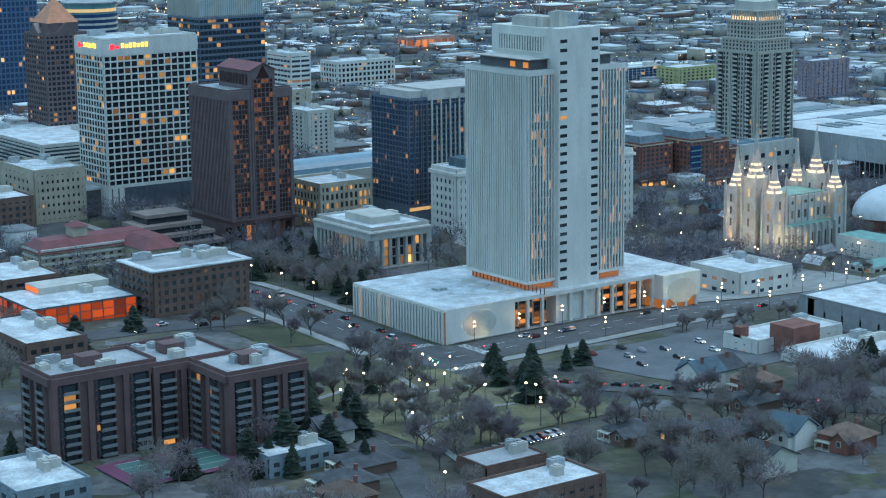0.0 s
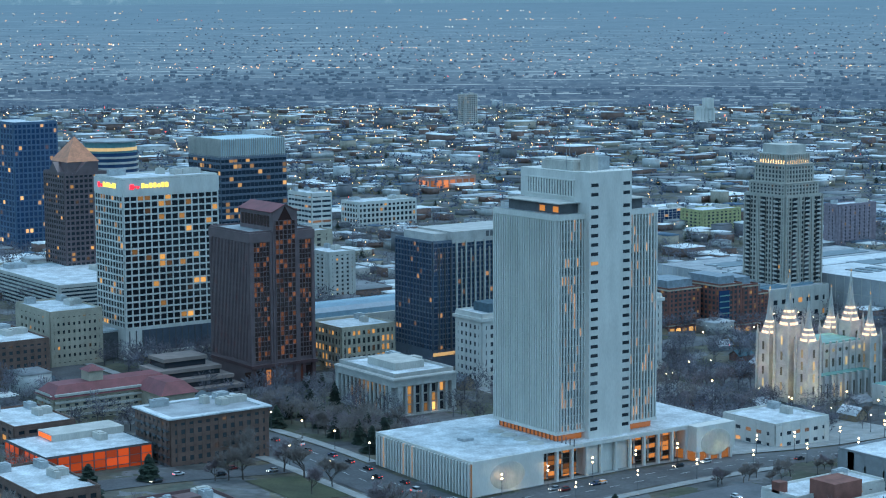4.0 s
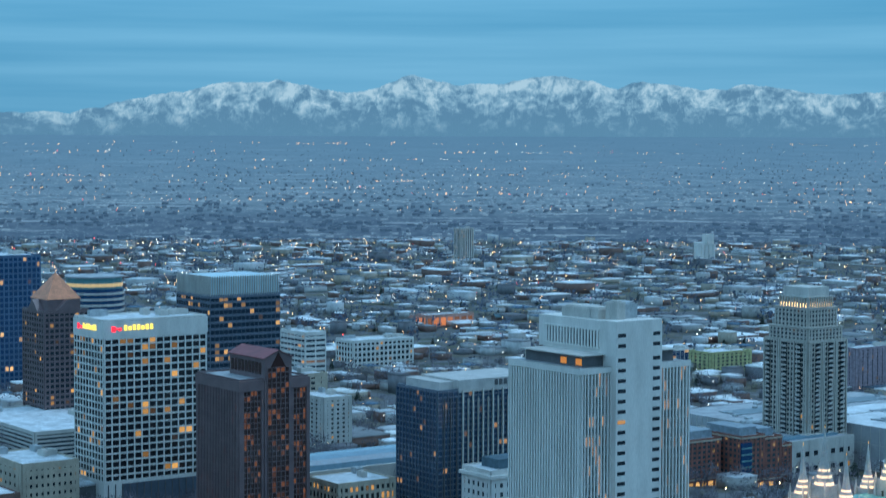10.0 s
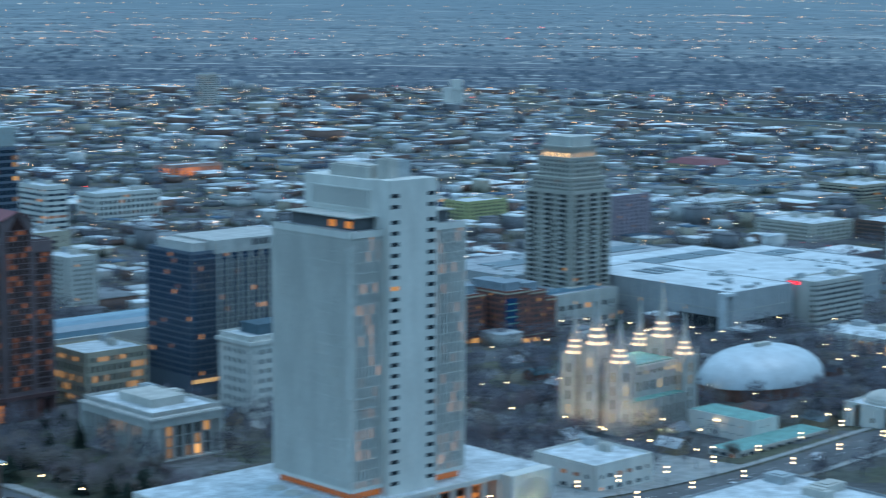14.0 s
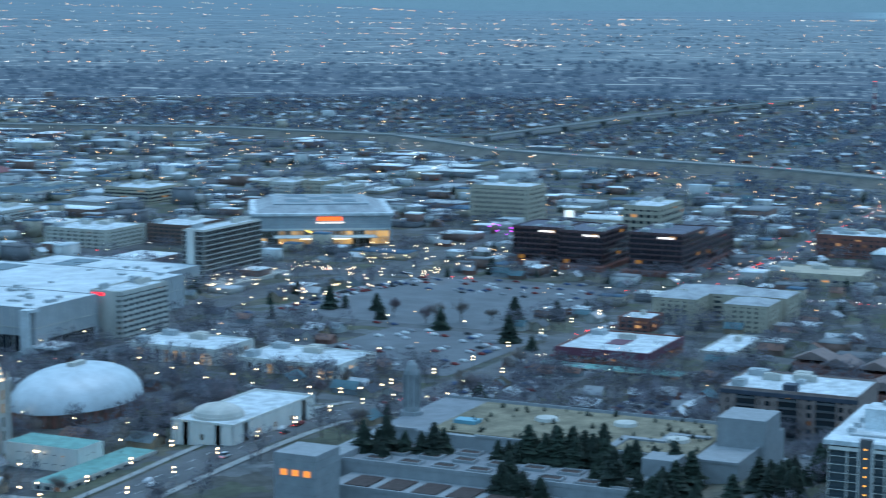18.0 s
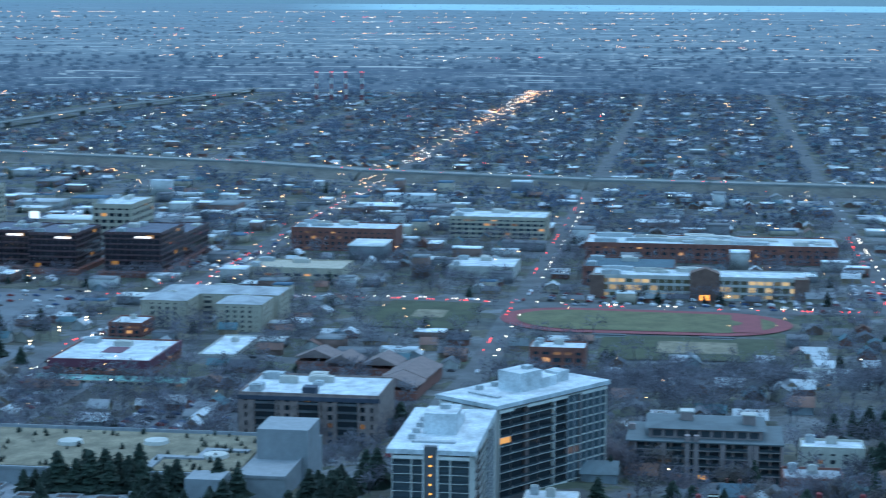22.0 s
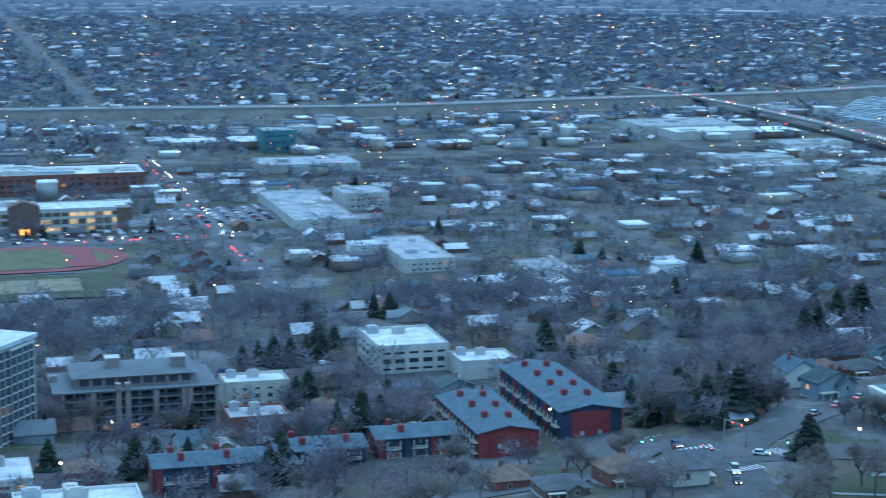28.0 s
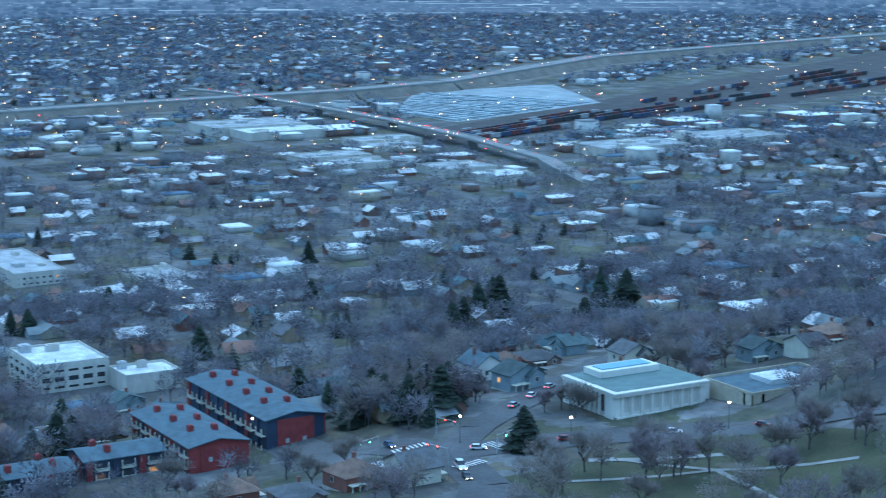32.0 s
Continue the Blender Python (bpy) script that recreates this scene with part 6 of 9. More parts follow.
oval("running_track", TRACKM, 0.55, 90, 50, -664, 565, "red oval running track")
oval("infield", mat("worn_winter_turf", (0.115, 0.108, 0.050), 0.95, 0.25, 14, 3), 0.70, 80, 40, -664, 565, "grass infield in the running track")
patch("track_end", -700, -628, 618, 636, TRACKM, 0.85, "red end of the running track", "sports ground")
patch("playing_field", -606, -530, 542, 642, LAWN, 0.6, "worn grass playing field", "field")
patch("field_bare", -590, -552, 575, 620, DRY, 0.66, "bare patch in a field", "field")
patch("ball_field", -715, -612, 398, 458, LAWN, 0.6, "grass ball field", "field")
patch("ball_field_bare", -680, -650, 420, 440, DRY, 0.66, "bare infield of a ball field", "field")
for k, (x0, x1, y0, y1) in enumerate(((-606, -602, 535, 556), (-606, -602, 600, 618))):
    st = thing("bleachers", (x0 + x1) / 2, (y0 + y1) / 2, 0.6, "dark bleachers beside the track", "bleachers")
    part("stand", boxes((-2, 2, -10, 10, 0, 3.4)), DARK, st)
    for j in range(3):
        part("bench", boxes((2 + j * 0.9, 2.9 + j * 0.9, -10, 10, 0, 2.6 - j * 0.8)), METAL, st)
block("press_house", "small brick house by the sports ground", -520, -500, 508, 538, 13.5, skin=BRICK, core=BRICK, sides="E", bays=(3, 5), floors=3, limit=15)

# ---- great assembly hall with a meadow on its roof ----
cc = thing("assembly_hall", -100, 385, 18, "vast pale granite hall with planted terraces and roof meadow", "hall")
RECTS.append((-160, -2, 296, 472))
STONE = mat("speckled_granite", (0.26, 0.27, 0.28), 0.8, 0.12, 3, 0.4)
PAVE = mat("terrace_paving", (0.20, 0.21, 0.225), 0.85, 0.14, 4, 0.6)
for name, b in (("hall_body", (-52, 8, -60, 80, 0, 25.4)), ("east_terrace", (8, 44, -62, 62, 0, 20.5)), ("lower_terrace", (44, 66, -52, 46, 0, 17)), ("garden_step", (66, 90, -46, 36, 0, 10)),
                ("south_pylon", (74, 91, -57, -41, 0, 34)), ("north_block", (-38, -18, 64, 82, 0, 36)), ("stair_block", (12, 24, 50, 62, 0, 28.5)), ("south_range", (-30, 74, -64, -56, 0, 23))):
    part(name, boxes(b), STONE, cc)
part("roof_meadow", boxes((-49, 5, -40, 62, 25.4, 26.0)), DRY, cc, "dry grass roof meadow")
part("roof_parapet", boxes((-52, 8.4, 79.4, 80, 25.4, 26.6), (-52, -51.4, -60, 79.4, 25.4, 26.6), (7.4, 8.4, -60, -44, 25.4, 26.4), (7.4, 8.4, -20, 79.4, 25.4, 26.4)), STONE, cc)
part("terrace_paving", boxes((8.4, 43.4, -55.8, 61.6, 20.5, 20.62)), PAVE, cc, "pale paved roof terrace")
part("upper_paving", boxes((-51.4, 7.4, -59.4, -40, 25.4, 25.6)), PAVE, cc)
part("terrace_parapet", boxes((43.4, 44.2, -62, 62, 20.5, 22.0), (8, 43.4, 61.2, 62, 20.5, 22.0), (65.4, 66.2, -52, 46, 17, 18.3)), STONE, cc)
for k, (x0, y0, x1, y1) in enumerate(((18, 40, 30, 41.2), (20, 52, 44, 53.2), (8, 30, 20, 31.2))):
    part("low_wall", boxes((x0, x1, y0, y1, 20.6, 22.2)), STONE, cc)
WELL = mat("planter_soil", (0.060, 0.040, 0.036), 0.95, 0.3, 2, 0.4)
for k in range(3):
    for j in range(8):
        x, y = 11.5 + 11 * k, -50 + 13.5 * j + 3 * (k % 2)
        bed = part("planter", boxes((x, x + 6.0, y, y + 0.5, 20.6, 21.7), (x, x + 6.0, y + 8.0, y + 8.5, 20.6, 21.7), (x, x + 0.5, y + 0.5, y + 8.0, 20.6, 21.7), (x + 5.5, x + 6.0, y + 0.5, y + 8.0, 20.6, 21.7)), STONE, cc)
        part("planter_soil", boxes((x + 0.5, x + 5.5, y + 0.5, y + 8.0, 20.6, 21.3)), WELL, bed)
for j in range(7):
    part("planting_bed", boxes((48, 62, -46 + 13 * j, -37 + 13 * j, 17, 17.6)), WELL, cc)
    part("planting_bed", boxes((70, 86, -40 + 11 * j, -31 + 11 * j, 10, 10.6)), WELL, cc)
for z in range(1, 12):
    part("course_line", boxes((90.98, 91.1, -57, -41, 2.9 * z, 2.9 * z + 0.12), (74, 90.9, -41.02, -40.9, 2.9 * z, 2.9 * z + 0.12)), mat("granite_joint", (0.24, 0.245, 0.25), 0.9), cc)
for k in range(18):
    part("wall_slot", boxes((90.0, 90.12, -42 + 4.3 * k, -41.2 + 4.3 * k, 3, 8.5)), DARK, cc)
for x0, y0, x1, y1 in ((-14, 30, 4, 33), (-14, 33, -11, 44), (-26, 44, -11, 47), (-26, 47, -23, 60), (-2, 14, 5, 17)):
    part("water_channel", boxes((x0, x1, y0, y1, 26.0, 26.7)), STONE, cc)
for x, y in ((-28, -6), (-33, 24), (-16, 50)):
    v, f = prism(20, 4.6, 26, 27.2, 4.2, cx=x, cy=y)
    part("roof_light", mesh(v, f), PALE, cc)
part("blue_skylight", boxes((-14, -8, -36, -27, 26, 27.4)), mat("blue_skylight", (0.12, 0.30, 0.38), 0.3, 0.1), cc, "blue glazed skylight")
for k in range(3):
    part("pylon_lamp", boxes((91, 91.2, -54.4 + k * 4.4, -52 + k * 4.4, 26.5, 28.6)), glow("pylon_light", (1.0, 0.33, 0.06), 0.7), cc)
tw = part("tower_shaft", join(prism(8, 5.0, 20.5, 27, 4.6, cx=-17, cy=-58), prism(8, 3.4, 27, 43, 3.0, cx=-17, cy=-58), prism(8, 2.9, 43, 45.2, 2.2, cx=-17, cy=-58), prism(8, 2.0, 45.2, 46.6, 1.0, cx=-17, cy=-58)), STONE, cc)
for k in range(8):
    u = math.pi * (2 * k + 1) / 8
    # Slot shade is put into a darker granite colour on raised strips.
    part("tower_slot", boxes((3.05 * math.cos(u) - 0.35 - 17, 3.05 * math.cos(u) + 0.35 - 17, -58 + 3.05 * math.sin(u) - 0.35, -58 + 3.05 * math.sin(u) + 0.35, 29, 41.5)), mat("granite_slot_shade", (0.16, 0.17, 0.18), 0.9), tw)

# ---- tall flats and condominiums ----
G_TEAL = glazing("teal_flat_glass", (0.075, 0.10, 0.115), 0.006, WARM, 0.35)
BROWNW = mat("brown_wall_strip", (0.115, 0.085, 0.078), 0.9, 0.15, 3, 0.3)


def slab_flats(x0, x1, y0, y1, to, turn, sides, stair):
    root, d = block("slab_tower", "dark glass apartment tower with white balcony slabs", x0, x1, y0, y1, to, skin=WHITE, core=DARK, sides="", roof=ROOFW, units=0, parapet=0, turn=turn)
    h = to - root.location.z
    part("roof_plate", boxes((d[0] - 1.6, d[1] + 1.6, d[2] - 1.6, d[3] + 1.6, h - 0.5, h + 0.9)), ROOFW, root, "bright white roof plate")
    fl = 11
    fh = (h - 2.2) / fl
    for s in sides:
        p, a, n, length = face_frame(s, *d)
        long_side = length > 40
        bays = int(length / (6.5 if long_side else 4.7))
        step = length / bays
        west = [k for k in range(bays) if long_side and p[0] + a[0] * (k + 0.5) * step < d[0] + 0.36 * length]
        for j in range(fl):
            z = 1 + j * fh
            part("balcony_slab", boxes(span(p, a, n, 0, length, 0, 1.3, z + fh - 0.17, z + fh)), WHITE, root)
            for k in range(bays):
                q = (k + 0.5) * step
                g = G_TEAL[0] if k in west or not long_side else G_FLAT[0]
                part("window_pane", pane_mesh(n, step - (0.9 if k in west else 0.5), fh - 0.75, g), None, root, at=(p[0] + a[0] * q + n[0] * (0.9 if k in west else 0.05), p[1] + a[1] * q + n[1] * (0.9 if k in west else 0.05), z + fh / 2 - 0.1))
            if j < fl - 1:
                part("rail", boxes(*[span(p, a, n, step * k + 0.2, step * (k + 1) - 0.2, 1.22, 1.27, z + fh, z + fh + 0.8) for k in range(bays) if k not in west]), mat("balcony_glass", (0.05, 0.065, 0.075), 0.2, 0.1), root)
        # white parapet bands under the roof and over the ground storey, broken at the recesses
        for z, deep in ((h - 2.0, 1.42), (1 + fh * 1.0 - 0.9, 1.40)):
            for k in range(bays):
                if k % 4 != 1 or not long_side:
                    part("parapet_band", boxes(span(p, a, n, step * k, step * (k + 1) - 0.02, 0.9, deep, z, z + 1.0)), WHITE, root)
        for k in range(bays + 1):
            q = k * step
            if not long_side or k % 4 == 0:
                part("cross_wall", boxes(span(p, a, n, max(0, q - 0.15), min(length, q + 0.15), 0, 1.35, 0, h - 0.5)), WHITE, root)
            elif k % 4 == 2:
                part("brown_wall", boxes(span(p, a, n, q - 0.9, q + 0.9, 0, 1.1, 0, h - 2.2)), BROWNW, root)
        for k in west:
            for q in (step * k, step * (k + 0.5)):
                part("mullion_wall", boxes(span(p, a, n, max(0, q - 0.22), q + 0.22, 0.9, 1.32, 1, h - 2.1)), STONE, root)
    if stair:
        p, a, n, length = face_frame(stair, *d)
        part("stair_shaft", boxes(span(p, a, n, length * 0.42, length * 0.58, 0, 2.0, 0, h + 2)), DARK, root)
        for q in (length * 0.40, length * 0.58):
            part("stair_wall", boxes(span(p, a, n, q, q + length * 0.02, 0, 2.05, 0, h - 0.5)), WHITE, root)
        for j in range(11):
            part("stair_lamp", boxes(span(p, a, n, length * 0.485, length * 0.515, 2.0, 2.1, 1.6 + j * h / 11, 2.1 + j * h / 11)), glow("stair_orange", (1.0, 0.42, 0.06), 1.4), root)
    part("lift_house", boxes((-3, 8, -5, 5, h + 0.9, h + 7.2)), ROOFW, root)
    part("lift_house", boxes((-11, -3, -3, 5, h + 0.9, h + 4.2)), ROOFW, root)
    part("lift_house", boxes((d[0] + 8, d[0] + 14, -3, 3, h + 0.9, h + 4.4)), ROOFW, root)
    part("roof_duct", boxes((-2, 1, -1, 2, h + 7.2, h + 8.4), (d[1] - 9, d[1] - 7, -7, 6, h + 0.9, h + 1.5)), METAL, root)
    for k in range(4):
        part("rooftop_unit", boxes((d[0] + 17 + k * 8, d[0] + 19 + k * 8, d[2] + 3, d[2] + 5, h + 0.9, h + 2.4)), METAL, root)
    return root


slab_flats(-83, -29, 511, 534, 70, 0, "EN", "E")
slab_flats(-150, -94, 529, 553, 70, -35, "NE", "")
lobby = block("entrance_lodge", "low white lodge with warm lit entry", -88, -66, 545, 562, 44, skin=WHITE, core=WHITE, sides="EN", bays=(4, 3), floors=1, glass=G_LIT, units=2, parapet=0.3)
COND = mat("mauve_brown_brick", (0.28, 0.215, 0.205), 0.9, 0.18, 4, 0.3)
TEALGR = mat("grey_teal_roof", (0.115, 0.135, 0.142), 0.85, 0.15, 5, 0.6)
c2, c2d = block("terraced_condominium", "brown brick condominium with tiers of recessed balconies", -181, -154, 577, 629, 46.5, skin=COND, core=COND, sides="", roof=TEALGR, parapet=0, units=0)
c2h = 46.5 - c2.location.z
for s, gaps in (("E", (0, 0.20, 0.36, 0.42, 0.60, 0.78, 0.82, 1.0)), ("S", (0, 0.45, 1.0))):
    p, a, n, length = face_frame(s, *c2d)
    for q in gaps:
        part("brick_pier", boxes(span(p, a, n, max(0, q * length - 0.9), min(length, q * length + 0.9), 0, 2.6, 0, c2h - 0.02 + (2.6 if 0.3 < q < 0.5 else 0))), COND, c2)
    for j in range(6):
        z = 0.6 + j * (c2h - 0.6) / 6
        deck_ = part("balcony", boxes(span(p, a, n, 0, length, 0, 2.3, z, z + 0.28)), mat("brown_grey_slab", (0.27, 0.235, 0.225), 0.85), c2, "brown-grey concrete balcony slab")
        part("railing", boxes(span(p, a, n, 0, length, 2.18, 2.26, z + 0.5, z + 1.25)), mat("balcony_glass", (0.05, 0.065, 0.075), 0.2, 0.1), deck_)
        cnt = 12 if s == "E" else 6
        for k in range(cnt):
            part("window_pane", pane_mesh(n, length / cnt - 0.9, 2.1, G_HOME[0]), None, c2, at=(p[0] + a[0] * (k + 0.5) * length / cnt + n[0] * 0.05, p[1] + a[1] * (k + 0.5) * length / cnt + n[1] * 0.05, z + 1.7))
part("terrace_edge", boxes((c2d[0] - 0.4, c2d[1] + 2.8, c2d[2] - 2.8, c2d[3] + 0.4, c2h, c2h + 0.5)), TEALGR, c2)
up = (c2d[0] + 2, c2d[1] - 3, c2d[2] + 5, c2d[3] - 7)
part("upper_storey", boxes((*up, c2h + 0.5, c2h + 4.0)), COND, c2)
for k in range(9):
    part("upper_window", pane_mesh((1, 0), 3.2, 2.2, G_HOME[0]), None, c2, at=(up[1] + 0.05, up[2] + 3 + k * (up[3] - up[2] - 6) / 8, c2h + 2.2))
part("upper_roof", hip(*up, c2h + 4.0, c2h + 5.2, 1.3, 7), TEALGR, c2)
for x, y in ((-2, -10), (1, 12)):
    part("stair_tower", boxes((x, x + 5, y, y + 4.5, c2h + 3, c2h + 8.2)), COND, c2)
    part("stair_cap", boxes((x - 0.3, x + 5.3, y - 0.3, y + 4.8, c2h + 8.2, c2h + 8.6)), PALE, c2)
c1, c1d = block("brick_condominium", "tan brick condominium with bright white roof", -320, -278, 403, 464, 31.5, skin=mat("mauve_tan_brick", (0.26, 0.19, 0.17), 0.9), core=mat("mauve_tan_brick", (0.26, 0.19, 0.17), 0.9), sides="ES", bays=(7, 13), floors=6, glass=G_DARK, pier=0.5, sill=0.4, deep=0.6, limit=120, units=6)
c1h = 31.5 - c1.location.z
part("slate_band", boxes((c1d[1] - 0.5, c1d[1] + 1.1, c1d[2] - 0.4, c1d[3] + 0.4, c1h - 2.2, c1h - 0.4)), mat("dark_slate_edge", (0.05, 0.06, 0.085), 0.7), c1, "dark slate roof edge")
part("stair_head", boxes((c1d[1] - 7, c1d[1] - 1, -3, 3, c1h, c1h + 3.4)), mat("dark_slate_edge", (0.05, 0.06, 0.085)), c1)
for q in (-19, 0, 17):
    part("balcony_bay", boxes((c1d[1] + 0.62, c1d[1] + 0.72, q - 4.5, q + 4.5, 1, c1h - 2.4)), G_FLAT[1], c1, "dark bay behind the balconies")
    for j in range(6):
        part("balcony", boxes((c1d[1] + 0.72, c1d[1] + 2.0, q - 4.5, q + 4.5, 1.2 + 3.4 * j, 1.45 + 3.4 * j), (c1d[1] + 1.9, c1d[1] + 2.0, q - 4.5, q + 4.5, 1.6 + 3.4 * j, 2.3 + 3.4 * j)), DARK, c1)
    for e in (-5.3, 4.6):
        part("brick_pier", boxes((c1d[1], c1d[1] + 1.6, q + e, q + e + 0.8, 0, c1h - 2.3)), mat("mauve_tan_brick", (0.26, 0.19, 0.17)), c1)
for k, (x0, x1, y0, y1) in enumerate(((-480, -452, 390, 410), (-470, -440, 408, 424), (-478, -446, 426, 444), (-462, -432, 444, 466), (-432, -402, 444, 466), (-402, -372, 444, 466))):
    hz = gz((x0 + x1) / 2, (y0 + y1) / 2)
    r = thing("gabled_rowhouse", (x0 + x1) / 2, (y0 + y1) / 2, hz - 0.5, "brick row house with sloping brown tile roof", "row house", "sloping row houses")
    w, q = (x1 - x0) / 2, (y1 - y0) / 2
    part("wall", boxes((-w, w, -q, q, 0, 6)), BRICK, r)
    for j in range(3):
        part("roof_step", mesh([(-w + j * w * 0.66, -q - 0.6, 6 + j), (-w + (j + 1) * w * 0.66, -q - 0.6, 6 + j), (-w + (j + 1) * w * 0.66, 0, 10.5 + j), (-w + j * w * 0.66, 0, 10.5 + j), (-w + (j + 1) * w * 0.66, q + 0.6, 6 + j), (-w + j * w * 0.66, q + 0.6, 6 + j)],
                               [(0, 1, 2, 3), (3, 2, 4, 5), (0, 3, 5), (1, 4, 2)]), mat("brown_tile", (0.20, 0.145, 0.135), 0.9, 0.2, 3, 0.4), r)
    RECTS.append((x0, x1, y0, y1))

# ---- mid-rise blocks south-west of the convention halls ----
block("cream_apartments", "cream mid-rise apartments with pale bays", -790, -734, -306, -246, 17, skin=mat("cream_render", (0.46, 0.43, 0.37), 0.85), core=TAN, bays=(8, 9), floors=5, glass=G_HOME, pier=0.5, sill=0.45, units=5, limit=40)
block("dark_apartments", "dark brown mid-rise apartments with flat roof", -850, -792, -246, -206, 17, skin=BROWN, core=DARK, bays=(9, 7), floors=5, glass=G_HOME, pier=0.4, sill=0.4, units=4, limit=40)
block("tan_terraced_offices", "tan terraced offices with long pale bands", -1100, -1040, -462, -408, 17, skin=TAN, core=DARK, bays=(8, 8), floors=4, glass=G_DARK, pier=0.1, sill=0.5, units=5, limit=40, vertical=False)
dep, dpd = block("station_hall", "old station hall with long red tiled roof", -1190, -1138, -748, -684, 12, skin=TAN, core=TAN, bays=(6, 8), floors=2, glass=G_DARK, pier=0.5, sill=0.4, units=0, parapet=0, limit=20)
part("tiled_roof", hip(*dpd, 12.1 - dep.location.z, 18 - dep.location.z, 1.0, 12), REDTIN, dep, "red tiled hip roof")
for k in range(4):
    block("terrace_apartments", "row of pale mid-rise apartments with broken roof line", -1222 + 14 * (k % 2), -1176 + 14 * (k % 2), -372 + 30 * k, -346 + 30 * k, 15 + 1.5 * (k % 3), skin=PALE if k % 2 else TAN, core=TAN, bays=(6, 5), floors=4, glass=G_HOME, pier=0.5, sill=0.45, units=3, limit=30, seed=k, group="row of terrace apartments")
block("long_grey_store", "long grey store building with pale roof", -900, -826, -480, -436, 12, skin=PALE, core=DARK, bays=(10, 6), floors=3, glass=G_DARK, pier=0.3, sill=0.5, units=5, limit=30)
block("blue_roofed_works", "long works with blue-grey roof", -1110, -1000, -592, -528, 10, skin=PALE, core=DARK, bays=(10, 6), floors=2, glass=G_DARK, pier=0.4, sill=0.5, units=6, limit=30, roof=SLATE)

# ---- the hill: flats, museum, houses ----
NAVY = mat("navy_board", (0.025, 0.04, 0.075), 0.8, 0.2, 3, 0.3)
REDW = mat("red_board", (0.24, 0.035, 0.035), 0.8, 0.2, 3, 0.3)
CREAM = mat("cream_board", (0.50, 0.47, 0.40), 0.85, 0.12, 3, 0.3)
BLUEG = mat("grey_blue_board", (0.20, 0.25, 0.28), 0.85, 0.15, 3, 0.3)


def garden_flats(x0, x1, y0, y1, eave, skin, along="x", storeys=3):
    cx, cy = (x0 + x1) / 2, (y0 + y1) / 2
    RECTS.append((x0, x1, y0, y1))
    zb = min(gz(x, y) for x in (x0, x1) for y in (y0, y1)) - 0.5
    root = thing("garden_flats", cx, cy, zb, "red and navy garden flats under a slate-blue roof", "apartment building", "garden flats on the hill")
    d = (x0 - cx, x1 - cx, y0 - cy, y1 - cy)
    h = eave - zb
    h, rise = h + 1.3, 1.9
    part("wall", gable_wall(*d, h, h + rise - 0.3, along), skin, root)
    part("roof", gable(*d, h, h + rise, 0.9, along), SLATE, root, "slate-blue shingle roof")
    long = "S" if along == "x" else "E"
    for s in ((long, "N") if along == "x" else ("E",)):
        p, a, n, length = face_frame(s, *d)
        bays = max(3, int(length / 7.5))
        for k in range(bays):
            c = (k + 0.5) * length / bays
            part("colour_bay", boxes(span(p, a, n, c - 3.7, c - 1.7, 0, 0.5, 0, h - 0.2)), NAVY if k % 2 else REDW, root)
            for j in range(storeys):
                z = 0.6 + j * (h - 0.8) / storeys
                deck_ = part("balcony", boxes(span(p, a, n, c - 1.4, c + 2.8, 0, 1.5, z, z + 0.22), span(p, a, n, c - 1.4, c + 2.8, 1.4, 1.5, z + 0.95, z + 1.1), *[span(p, a, n, c - 1.4 + 0.46 * q, c - 1.22 + 0.46 * q, 1.42, 1.48, z + 0.22, z + 0.95) for q in range(10)],
                                              span(p, a, n, c - 1.4, c - 1.1, 1.2, 1.5, z - 0.1, z + 2.6), span(p, a, n, c + 2.5, c + 2.8, 1.2, 1.5, z - 0.1, z + 2.6)), CREAM, root)
                part("balcony_door", pane_mesh(n, 2.6, 1.9, G_HOME[0]), None, root, at=(p[0] + a[0] * (c + 0.7) + n[0] * 0.05, p[1] + a[1] * (c + 0.7) + n[1] * 0.05, z + 1.15))
    e = "E" if along == "x" else "S"
    p, a, n, length = face_frame(e, *d)
    part("end_panel", boxes(span(p, a, n, length * 0.18, length * 0.82, 0, 0.25, 0, h - 0.4)), REDW, root, "red boarded end wall")
    for k in (0.35, 0.65):
        for j in range(2):
            part("end_window", pane_mesh(n, 1.2, 1.4, panes("blind_glass", (0.35, 0.36, 0.36), 0.1, WARM, 0.6)), None, root, at=(p[0] + a[0] * length * k + n[0] * 0.3, p[1] + a[1] * length * k + n[1] * 0.3, 2 + j * (h - 2) / 2))
    span_l = d[1] - d[0] if along == "x" else d[3] - d[2]
    for k in range(int(span_l / 13)):
        for o in (-3.4, 3.4):
            q = -span_l / 2 + 6 + k * 13 + (2 if o > 0 else 0)
            x, y = (q, o) if along == "x" else (o, q)
            part("roof_vent", boxes((x - 1.0, x + 1.0, y - 0.8, y + 0.8, h + 0.3, h + rise + 0.9), (x - 0.75, x + 0.75, y - 0.55, y + 0.55, h + rise + 0.9, h + rise + 1.1)), REDW, root, "red roof vent box")
    return root


garden_flats(-87, -42, 688, 706, 53.5, REDW)
garden_flats(-110, -50, 716, 735, 56.0, NAVY)
garden_flats(-58, -44, 594, 626, 49.5, NAVY, "y", 2)
garden_flats(-64, -50, 630, 656, 49.8, NAVY, "y", 2)
garden_flats(-66, -52, 660, 684, 51.0, NAVY, "y", 2)

